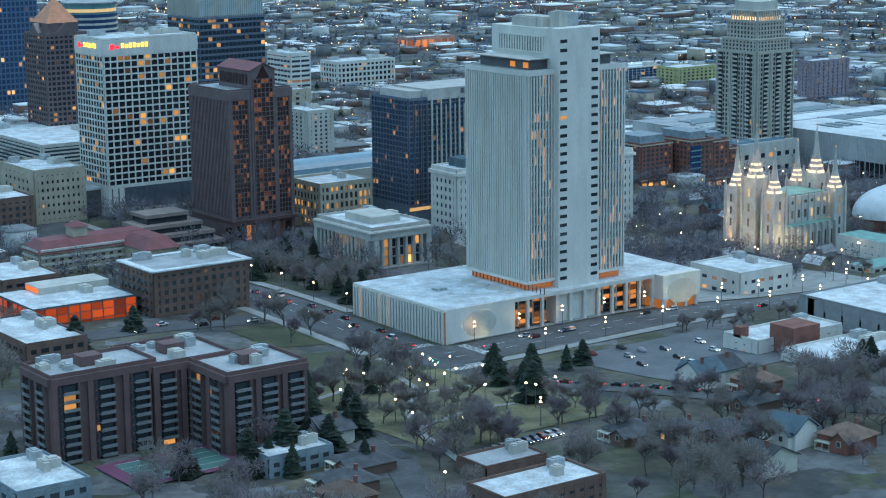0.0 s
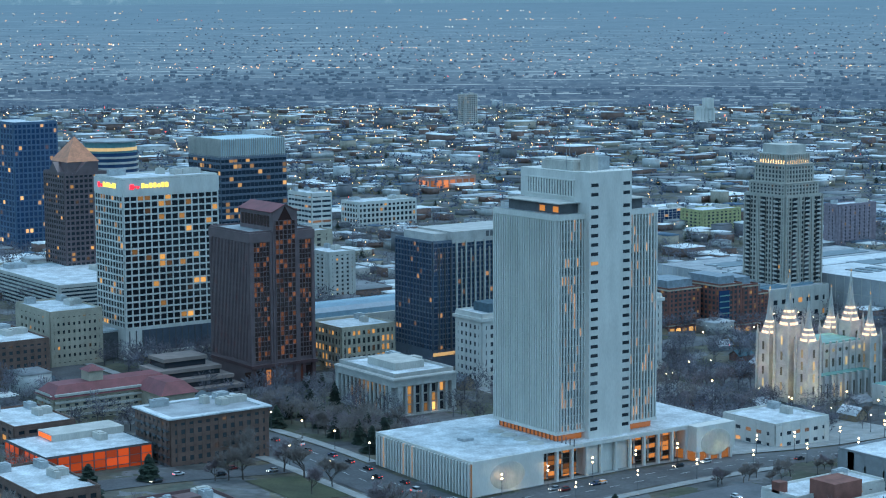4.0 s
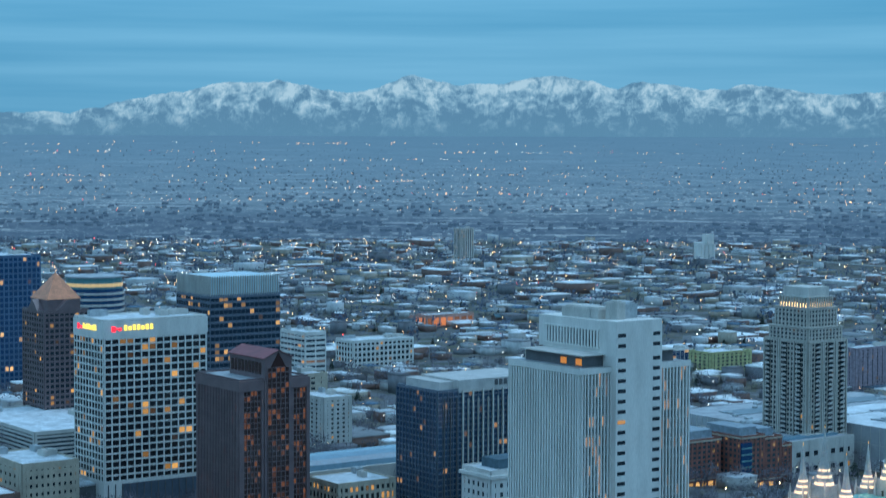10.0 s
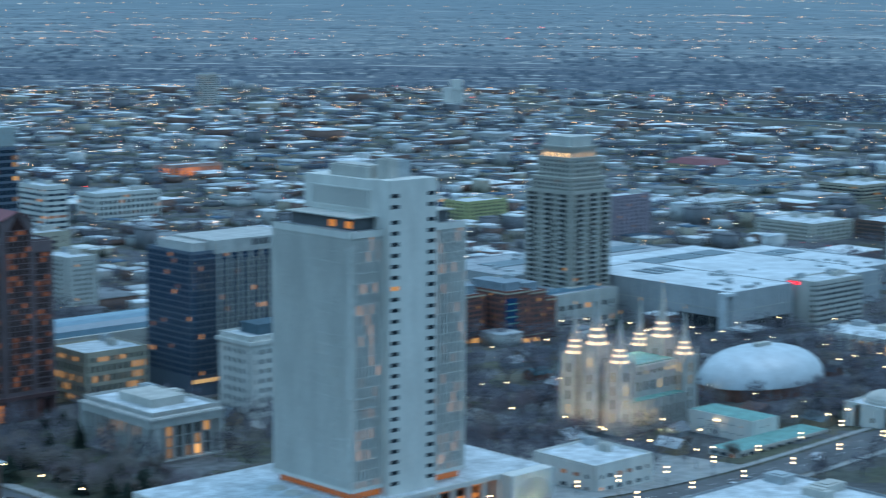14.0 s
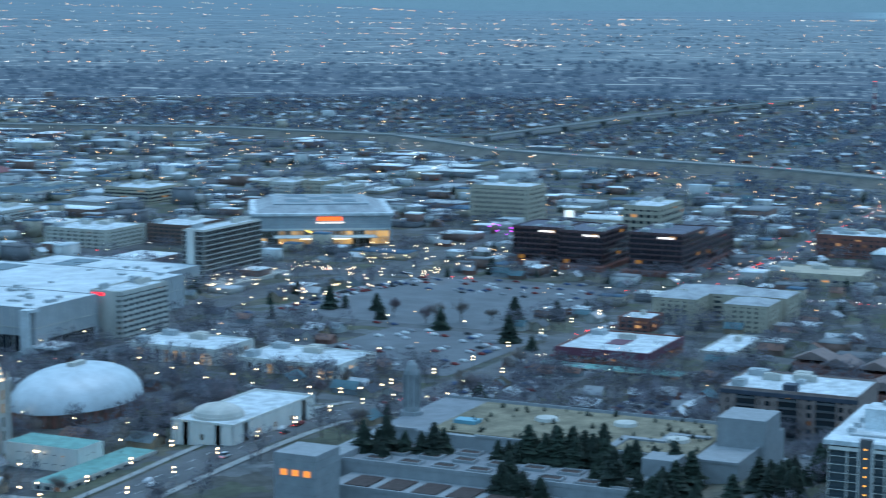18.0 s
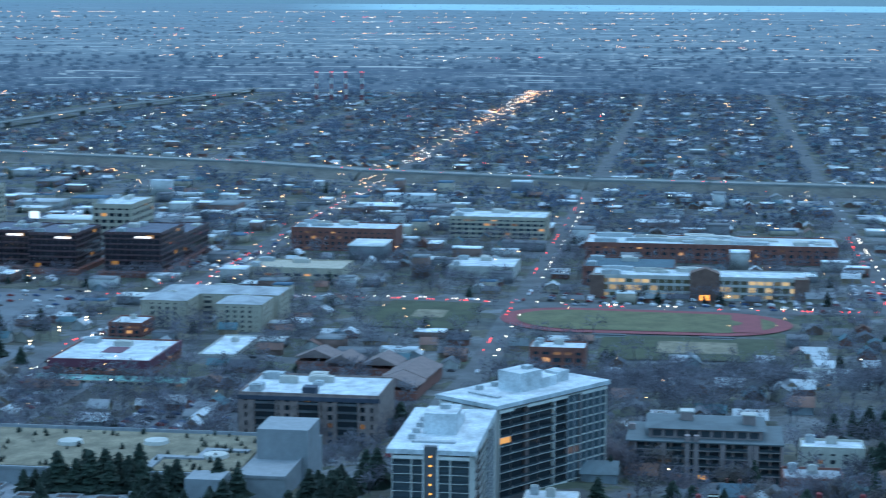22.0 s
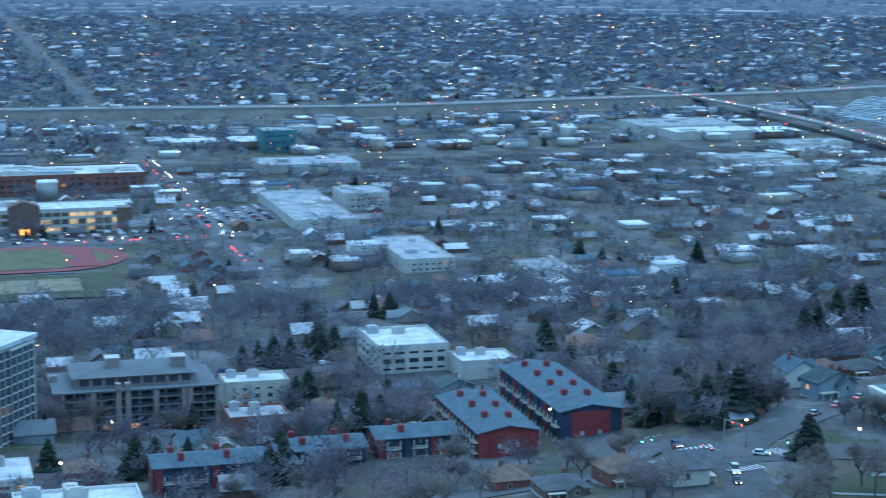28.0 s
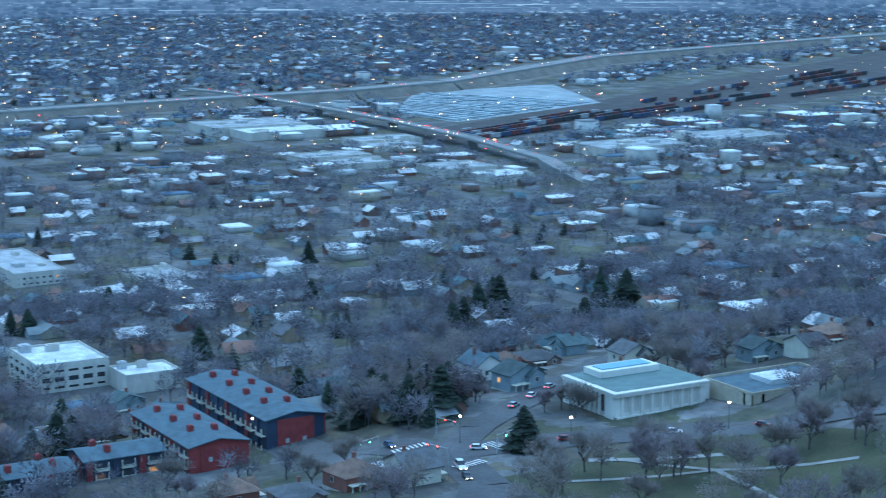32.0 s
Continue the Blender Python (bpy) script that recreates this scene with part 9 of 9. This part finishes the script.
TREEN = fuzz("leafless_crowns_near", (0.20, 0.192, 0.215), 0.55, 11)
for seed in range(4):
    spots_ = [(150, 205, 370, 470, 16), (205, 300, 400, 470, 9), (320, 420, 335, 470, 12), (340, 460, 130, 290, 12), (-10, 30, 560, 740, 12), (-130, -20, 735, 910, 24), (40, 200, 700, 745, 18), (20, 190, 745, 830, 5), (-130, -70, 590, 700, 12), (20, 60, 830, 930, 12), (-215, -95, 92, 222, 8), (-30, 88, 64, 170, 10), (-230, -130, 560, 700, 12), (196, 240, 60, 172, 9)]
    x = np.concatenate([rg.uniform(a, b, n_) for a, b, c, d, n_ in spots_])
    y = np.concatenate([rg.uniform(c, d, n_) for a, b, c, d, n_ in spots_])
    keep = free(x, y) | ((x > 40) & (y > 742) & (y < 826))
    x, y = x[keep], y[keep]
    s = rg.uniform(8, 15, len(x))
    put_field("garden_trees", lean_tree(40 + seed, 620, 1.05 + 0.1 * seed, 9, 0.8), x, y, x, s * 0.95, s * 0.95, s, rg.uniform(0, 6.3, len(x)), TWIG if seed % 2 else PURPLE, "leafless garden trees with fine crowns", "trees", 0.2)
for seed in range(6):
    x, y, r = sector(1050, 470, 980, power=0.6)
    keep = free(x, y) & (rg.random(len(x)) < 1.15 - 0.7 * built(x, y)) & ~((r < 640) & (x > -10))
    x, y, r = x[keep], y[keep], r[keep]
    s = rg.uniform(8, 16, len(x))
    put_field("bare_trees", lean_tree(50 + seed, 165, 0.95 + 0.12 * (seed % 4)), x, y, r, s, s, s * 0.95, rg.uniform(0, 6.3, len(x)), TREEN if seed % 2 else fuzz("leafless_crowns_mauve", (0.165, 0.155, 0.18), 0.55, 11), "leafless street and garden trees", "trees", 0.2)
for seed in range(6):
    x, y, r = sector(2050, 940, 1750, power=0.7)
    keep = free(x, y) & (rg.random(len(x)) < 1.15 - 0.70 * built(x, y))
    x, y, r = x[keep], y[keep], r[keep]
    s = rg.uniform(8, 16.5, len(x))
    put_field("bare_trees", lean_tree(60 + seed, 56, 1.0 + 0.12 * (seed % 4), 1, 1.4), x, y, r, s, s, s * 0.95, rg.uniform(0, 6.3, len(x)), TREEN if seed % 2 else MATS["leafless_crowns_mauve"], "leafless trees of the old quarters", "trees", 0.2)
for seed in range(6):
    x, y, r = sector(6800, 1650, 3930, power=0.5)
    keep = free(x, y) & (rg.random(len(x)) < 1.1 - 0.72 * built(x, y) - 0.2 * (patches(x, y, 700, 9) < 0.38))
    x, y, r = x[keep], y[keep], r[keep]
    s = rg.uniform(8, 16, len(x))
    put_field("far_woods", clump_tree(80 + seed, 14), x, y, r, s * 1.25, s * 1.25, s, rg.uniform(0, 6.3, len(x)), TWIGS, "far leafless woods and gardens, tinted with haze blue", "woods", 0.2)
x, y, r = sector(2200, 600, 2600, power=0.4)
keep = free(x, y) & (patches(x, y, 160, 31) > 0.5)
x, y, r = x[keep], y[keep], r[keep]
(fv, ff), (gv, gf) = conifer(9, 1.0, 9, 7)
s = rg.uniform(7, 13, len(x))
gv = [(a * 1.5, b * 1.5, min(c, 1.0)) for a, b, c in gv]
put_field("scattered_conifers", (gv, gf), x, y, r, s, s, s, rg.uniform(0, 6.3, len(x)), mat("dark_needles_far", (0.018, 0.03, 0.022), 0.9, 0.3, 8, 2, bump=0), "scattered dark conifers", "trees", 0.2)

# low shrubs on the roof meadow of the assembly hall
m_ = 120
x, y = rg.uniform(-148, -96, m_), rg.uniform(347, 446, m_)
keep = (np.abs(y - 436) < 12) | (x > -104) | (x < -141) | (rg.random(m_) < 0.2)
x, y = x[keep], y[keep]
q = rg.uniform(1.4, 3.0, len(x))
field("meadow_shrubs", gv, gf, np.stack([x, y], -1), np.stack([q, q, q * 0.9], -1), rg.uniform(0, 6, len(x)), np.full(len(x), 43.9), MATS["dark_needles_far"], "low dark shrubs on the roof meadow", "shrubs")

# ---- lamps and cars ----
def lamp_post(double):
    me = join(prism(6, 0.14, 0, 7.6, 0.08), prism(6, 0.3, 0, 0.8, 0.2))
    me.materials.append(DARK)
    root = tagged(new("street_lamp", me), "dark street lamp with glowing globe" if not double else "dark street lamp with two glowing globes", "street lamp", "street lamps")
    root.location = (0, 0, -400)
    for z in ((7.9, 6.2) if double else (7.9,)):
        bm = bmesh.new()
        bmesh.ops.create_icosphere(bm, subdivisions=1, radius=0.42)
        part("globe", bm, glow("lamp_globe", (1.0, 0.72, 0.40), 7.0), root, "glowing white globe", at=(0, 0, z))
    return root


LAMPS = [lamp_post(True), lamp_post(False)]
spots = [(x, 241.5, 0) for x in range(60, 225, 22)] + [(x, 268, 0) for x in range(-220, 230, 30)] + [(x, 241, 0) for x in range(-220, 60, 28)] + [(226.5, y, 1) for y in range(40, 172, 26)] + [(257.5, y, 1) for y in range(40, 240, 30)]
rnd = random.Random(31)
spots += [(rnd.uniform(255, 325), rnd.uniform(272, 370), 1) for _ in range(24)] + [(rnd.uniform(-100, 0), rnd.uniform(60, 230), 1) for _ in range(16)]
spots += [(-252 + 22 * (k % 2), -60 + 34 * (k // 2), 1) for k in range(24)] + [(x, 241 + 27 * (k % 2), 0) for k, x in enumerate(range(-560, -260, 24))] + [(x, 14, 1) for x in range(-460, 60, 40)]
spots += [(x + rnd.uniform(-5, 5), y, 1) for x in (-212, -105, -10) for y in range(66, 230, 27)] + [(x, y, 1) for x in (-470, -360) for y in (40, 90, 140, 190)]
spots += [(24, 775, 1), (40, 818, 1), (2, 752, 1), (-60, 716, 1), (-66, 570, 1), (-120, 590, 1), (350, 410, 1)]
for k, (x, y, kind_) in enumerate(spots):
    m = pose(x, y, gz(x, y), 0, 0, rnd.uniform(0, 90))
    if k == 0 or x == 226.5 and y == 40:
        LAMPS[kind_].matrix_basis = m
    else:
        copy_thing(LAMPS[kind_], m)


def car(colour, label, van=False):
    """A car: shaped body, cabin, wheels, lamps."""
    L, W, H = (2.3, 0.92, 0.95) if not van else (2.8, 1.05, 1.2)
    pr = [(-L, 0.35), (-L, 0.8), (-L * 0.9, H), (L * 0.45, H), (L * 0.95, 0.8), (L, 0.62), (L, 0.35)]
    vs = [(x, s * W, z) for s in (-1, 1) for x, z in pr]
    n = len(pr)
    fs = [(k, (k + 1) % n, n + (k + 1) % n, n + k) for k in range(n)] + [tuple(range(n - 1, -1, -1)), tuple(range(n, 2 * n))]
    me = mesh(vs, fs)
    me.materials.append(colour)
    root = tagged(new("car" if not van else "van", me), label, "car", "cars in the streets")
    root.location = (0, 0, -400)
    T = H + (0.55 if not van else 1.0)
    c = [(-L * 0.85, H), (-L * 0.68, T), (L * 0.12, T), (L * 0.42, H)]
    vs = [(x, s * W * (0.96 if z == H else 0.8), z) for s in (-1, 1) for x, z in c]
    part("cabin", mesh(vs, [(0, 1, 5, 4), (2, 3, 7, 6), (3, 2, 1, 0), (4, 5, 6, 7), (3, 0, 4, 7)]), G_DARK[0], root, "dark glazed cabin")
    part("cabin_roof", boxes((-L * 0.68, L * 0.12, -W * 0.8, W * 0.8, T - 0.02, T + 0.05)), colour, root)
    v, f = prism(10, 0.33, -0.12, 0.12)
    for x in (-L * 0.62, L * 0.62):
        for y in (-W + 0.05, W - 0.05):
            part("wheel", mesh(v, f), mat("tyre", (0.02, 0.02, 0.02), 0.9), root).matrix_basis = pose(x, y, 0.33, 90, 0, 0)
    for y in (-W * 0.7, W * 0.7):
        part("headlight", boxes((L - 0.03, L + 0.04, y - 0.18, y + 0.18, 0.5, 0.68)), glow("headlight", (1.0, 0.92, 0.75), 6.0), root)
        part("tail_light", boxes((-L - 0.04, -L + 0.03, y - 0.18, y + 0.18, 0.6, 0.8)), glow("tail_light", (1.0, 0.03, 0.02), 4.0), root)
    return root


def paint(name, col):
    return mat(name, col, 0.3, 0.05, 2, 0.5, bump=0)


CARS = [car(paint("white_paint", (0.62, 0.63, 0.64)), "white car with lights on"), car(paint("black_paint", (0.02, 0.02, 0.024)), "black car with lights on"),
        car(paint("silver_paint", (0.32, 0.33, 0.35)), "silver-grey car with lights on"), car(paint("red_paint", (0.18, 0.02, 0.02)), "dark red car with lights on"),
        car(paint("blue_paint", (0.03, 0.06, 0.13)), "dark blue car with lights on"), car(paint("white_van_paint", (0.6, 0.6, 0.6)), "white delivery van with lights on", True)]
runs = []
for k in range(6):
    runs.append((rnd.uniform(60, 225), 254 + rnd.choice((-6, -2.5)), 0))
    runs.append((rnd.uniform(-200, 225), 254 + rnd.choice((3, 7)), 180))
for k in range(12):
    runs.append((241.5 + rnd.choice((-7, -3)), 90 + k * 13, -90))
legs = [((243, 287), (235, 322)), ((235, 322), (215, 367)), ((215, 367), (196, 402))]
for k in range(21):
    (ax, ay), (bx, by) = legs[k % 3]
    u = (k // 3 + 0.5) / 7
    runs.append((ax + (bx - ax) * u - 3, ay + (by - ay) * u, math.degrees(math.atan2(ay - by, ax - bx)) + 0))
runs += [(270, 168, 0), (292, 166, 0), (305, 157, 180), (334, 330, 80), (330, 322, 80), (338, 340, 85), (282, 158, 180), (318, 164, 0)]
runs += [(286 + k * 3.2, 380.5 + 0.3 * k, 95) for k in range(10)] + [(150 + k * 6, 300 + 14 * (k % 3), 90) for k in range(8)]
runs += [(12, 752, 60), (20, 776, 70), (32, 805, 60), (26, 738, -15), (36, 734, -15), (-14, 738, 0), (-20, 784, 120), (-27, 795, 120), (48, 824, 40), (-34, 806, 120), (-62, 552, 140), (-90, 566, 150)]
for k, (x, y, t) in enumerate(runs):
    m = pose(x, y, gz(x, y) + 0.22, 0, 0, t)
    src = CARS[k % 6] if k < 6 else CARS[rnd.choice((0, 0, 1, 2, 2, 3, 4, 1, 5))]
    if k < 6:
        src.matrix_basis = m
    else:
        copy_thing(src, m)


def small_car():
    a = [(-2.2, -0.9, 0.2), (2.2, -0.9, 0.2), (2.2, 0.9, 0.2), (-2.2, 0.9, 0.2), (-2.2, -0.9, 0.9), (2.2, -0.9, 0.85), (2.2, 0.9, 0.85), (-2.2, 0.9, 0.9),
         (-1.7, -0.75, 1.45), (0.6, -0.75, 1.45), (0.6, 0.75, 1.45), (-1.7, 0.75, 1.45), (1.2, -0.85, 0.9), (1.2, 0.85, 0.9)]
    return a, [(0, 1, 5, 4), (1, 2, 6, 5), (2, 3, 7, 6), (3, 0, 4, 7), (4, 12, 9, 8), (7, 11, 10, 13), (8, 9, 10, 11), (12, 13, 10, 9), (4, 8, 11, 7), (12, 5, 6, 13)]


CARP = roofs("car_paints", [(0.5, 0.5, 0.52), (0.03, 0.03, 0.035), (0.25, 0.26, 0.28), (0.16, 0.02, 0.02), (0.04, 0.07, 0.14), (0.6, 0.6, 0.6)])
xs, ys, ts = [], [], []
for x0, x1, y0, y1, share in ((-712, -500, 48, 60, 0.5), (-712, -640, 64, 190, 0.10), (-470, -350, 150, 230, 0.12), (-470, -270, 264, 298, 0.45), (-368, -266, 344, 394, 0.5), (-838, -772, 704, 786, 0.6), (-928, -845, 205, 258, 0.5), (130, 200, 288, 342, 0.05), (-770, -735, 500, 690, 0.4)):
    yy = y0
    while yy < y1:
        xx = x0
        while xx < x1:
            if rg.random() < share:
                xs.append(xx), ys.append(yy), ts.append(math.pi / 2)
            xx += 2.9
        yy += 8.5
for road_y, n_ in ((252, 26), (257, 26), (482, 16), (723, 30), (727, 14)):
    for _ in range(n_):
        xs.append(rg.uniform(-1500, -30)), ys.append(road_y + rg.uniform(-2, 2)), ts.append(0)
for road_x in (-241, -482, -724, -731, -965):
    for _ in range(20):
        xs.append(road_x + rg.uniform(-4, 4)), ys.append(rg.uniform(-250, 800)), ts.append(math.pi / 2)
xs, ys = np.array(xs), np.array(ys)
one = np.ones(len(xs))
field("parked_cars", *small_car(), np.stack([xs, ys], -1), np.stack([one, one, one], -1), np.array(ts), ground(xs, ys) + 0.3, CARP, "many cars in far streets and car parks", "cars")

# ---- traffic signals ----
def traffic_signal(lit):
    me = join(prism(8, 0.16, 0, 6.6, 0.11))
    me.materials.append(METAL)
    root = tagged(new("traffic_signal", me), "grey traffic signal mast with a long arm", "traffic signal", "traffic signals at junctions")
    root.location = (0, 0, -400)
    part("arm", boxes((0, 7.5, -0.07, 0.07, 6.2, 6.36)), METAL, root)
    for x in (3.6, 7.0):
        head = part("signal_head", boxes((x - 0.2, x + 0.2, -0.25, 0.1, 5.2, 6.4)), DARK, root)
        z = 6.15 if lit == "red" else 5.45
        part("signal_lamp", boxes((x - 0.15, x + 0.15, -0.3, -0.25, z - 0.15, z + 0.15), (x - 0.15, x + 0.15, 0.1, 0.15, z - 0.15, z + 0.15)), glow("signal_" + lit, (1.0, 0.05, 0.03) if lit == "red" else (0.1, 1.0, 0.55), 9.0), head)
    return root


SIGNALS = [traffic_signal("red"), traffic_signal("green")]
for k, (x, y, t) in enumerate(((-8, 750, 20), (22, 752, 110), (26, 734, 200), (-6, 730, 290), (224, 270, 0), (258, 272, 90), (260, 238, 180), (224, 238, 270), (-232, 268, 0), (-708, 268, 90), (-738, 240, 270), (-710, 710, 0), (-738, 736, 180))):
    m = pose(x, y, gz(x, y) + 0.1, 0, 0, t)
    if k < 2:
        SIGNALS[k].matrix_basis = m
    else:
        copy_thing(SIGNALS[k % 2], m)

# ---- far lights ----
OCT = ([(1, 0, 0), (-1, 0, 0), (0, 1, 0), (0, -1, 0), (0, 0, 1), (0, 0, -1)], [(0, 2, 4), (2, 1, 4), (1, 3, 4), (3, 0, 4), (2, 0, 5), (1, 2, 5), (3, 1, 5), (0, 3, 5)])


def lights(name, x, y, z, size, colour, power, label):
    s = np.asarray(size) * np.ones(len(x))
    field(name, *OCT, np.stack([x, y], -1), np.stack([s, s, s], -1), np.zeros(len(x)), z, glow(name, colour, power), label, "street lights")


for name, colour, n, power in (("warm_street_lights", (1.0, 0.50, 0.20), 5200, 5.6), ("white_street_lights", (1.0, 0.90, 0.74), 2200, 4.2), ("red_street_lights", (1.0, 0.06, 0.05), 320, 4.5)):
    x, y, r = sector(n, 800, 3900, power=0.3)
    keep = rg.random(n) < 0.16 + 0.8 * built(x, y)
    x, y, r = x[keep], y[keep], r[keep]
    lights(name, x, y, ground(x, y) + rg.uniform(5, 9, len(x)), 0.42 * r / 1500 * rg.uniform(0.45, 1.25, len(x)), colour, power, "small glowing street lights across the city")
    # along the great western avenue and on the far valley floor
    m = n // 18
    x = -3600 + 2900 * rg.random(m) ** 1.6
    y = 254 + rg.normal(0, 16, m)
    lights("avenue_" + name, x, y, np.full(m, 6.0), 0.30 + np.abs(x) / 6500, colour, power * 0.85, "glowing lights along a long avenue")
    m = n
    uu = np.clip(rg.choice((0.20, 0.27, 0.33, 0.38, 0.45, 0.52, 0.6, 0.7, 0.8, 0.9), m) + rg.normal(0, 0.008, m), 0.01, 0.95)
    a = np.radians(rg.uniform(44, 160, m))
    rr = FAR0 + (FAR1 - FAR0) * uu
    keep = (patches(a * 2600, rr * 22, 420, 41) > 0.49) & ((a > 1.55) | (rg.random(m) < 0.4)) & ((uu < 0.72) | (a > 2.0))
    rr, a = rr[keep], a[keep]
    m = len(a)
    lights("valley_" + name, HUB[0] - rr * np.sin(a), HUB[1] + rr * np.cos(a), 205 * (1 - rr / (FAR0 * np.exp(DEEP * (rr - FAR0) / (FAR1 - FAR0)))) - 8.0 + valley_rise(a, (rr - FAR0) / (FAR1 - FAR0)), rg.uniform(0.4, 1.15, m), colour, power * 0.72, "tiny lights on the far valley floor")

# tail lights and headlights of traffic in the western streets
for name, colour, px, py in (("tail_light_rows", (1.0, 0.04, 0.03), 3.5, -4.0), ("headlight_rows", (1.0, 0.88, 0.66), -3.5, 4.0)):
    y = np.concatenate([rg.uniform(180, 760, 46), rg.uniform(-300, 100, 16)])
    x = np.full(len(y), -724 + px)
    x2 = np.concatenate([rg.uniform(-1400, -420, 40), rg.uniform(-1150, -620, 26), rg.uniform(-1400, -500, 24)])
    y2 = np.concatenate([np.full(40, 254.0), np.full(26, 723.0), np.full(24, 482.0)]) + py
    x3 = np.concatenate([rg.uniform(-1590, -870, 30)])
    y3 = np.interp(-x3, [849, 1007, 1174, 1332, 1510, 1600], [1340, 1364, 1374, 1372, 1357, 1335]) + px
    ym = rg.uniform(-560, 2600, 60)
    xm = np.interp(ym, [p[1] for p in MWAY], [p[0] for p in MWAY]) + 2 * px
    xs_, ys_ = np.concatenate([x, x2, x3, xm]), np.concatenate([y, y2, y3, ym])
    zs_ = np.concatenate([ground(np.concatenate([x, x2]), np.concatenate([y, y2])) + 1.2, np.full(len(x3), 10.2), np.full(len(xm), 11.2)])
    lights(name, xs_, ys_, zs_, 0.45, colour, 4.0, "glowing lights of traffic in the western streets")

# lamps round the arena and the coloured lights of the shopping quarter behind it
x, y = rg.uniform(-860, -480, 130), rg.uniform(-60, 70, 130)
lights("plaza_lights", x, y, ground(x, y) + 7, 0.55, (1.0, 0.72, 0.42), 5.0, "bright lamps in the streets round the arena")
x, y = rg.normal(-975, 14, 26), rg.normal(18, 14, 26)
lights("magenta_lights", x, y, ground(x, y) + rg.uniform(4, 12, 26), 0.8, (0.75, 0.06, 1.0), 3.0, "magenta and violet lights on trees")
scr = thing("video_screen", -975, 60, 0, "glowing outdoor video screen on a mast", "screen")
part("mast", boxes((-1, 1, -1, 1, 0, 20)), DARK, scr)
part("screen", boxes((1.0, 1.6, -4, 4, 20, 26)), glow("screen_light", (0.7, 0.85, 0.9), 0.8), scr, "pale glowing screen face")

# roofs, woods and fields far out on the valley floor, drawn smaller as they lie farther, haze painted as glow
def valley(n, seed_power):
    u = rg.random(n) ** seed_power
    rr = FAR0 + 5 + (FAR1 - FAR0 - 60) * u
    R = FAR0 * np.exp(DEEP * (rr - FAR0) / (FAR1 - FAR0))
    a = np.radians(rg.uniform(42, 162, n))
    return HUB[0] - rr * np.sin(a), HUB[1] + rr * np.cos(a), 205 * (1 - rr / R) - 9.5 + valley_rise(a, (rr - FAR0) / (FAR1 - FAR0)), rr / R, a, R


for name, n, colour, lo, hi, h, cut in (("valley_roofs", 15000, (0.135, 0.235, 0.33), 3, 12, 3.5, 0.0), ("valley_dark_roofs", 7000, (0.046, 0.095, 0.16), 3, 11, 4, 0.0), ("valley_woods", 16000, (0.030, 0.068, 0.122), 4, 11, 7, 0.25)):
    x, y, z, k, a, R = valley(n, 1.0)
    den = patches(a * 3000, R, 1500, 17)
    keep = (den > 0.36 + 0.25 * (R > 7000)) if cut else (rg.random(n) < np.where(R < 6300, 0.12, 0.9)) & (den < 0.66) & (R < 21000)
    x, y, z, k, a = x[keep], y[keep], z[keep], k[keep], a[keep]
    m = len(x)
    field(name, BOXV, CUBE, np.stack([x, y], -1), np.stack([rg.uniform(lo, hi, m) * k, rg.uniform(lo, hi, m) * 0.7 * k, rg.uniform(0.6, 1.4, m) * h * k + 0.2], -1), a, z, glow(name, colour, 1.0), "far valley roofs and woods in glowing haze colours", "distance")
# Black base: only the glowing haze colour of these boxes shows.
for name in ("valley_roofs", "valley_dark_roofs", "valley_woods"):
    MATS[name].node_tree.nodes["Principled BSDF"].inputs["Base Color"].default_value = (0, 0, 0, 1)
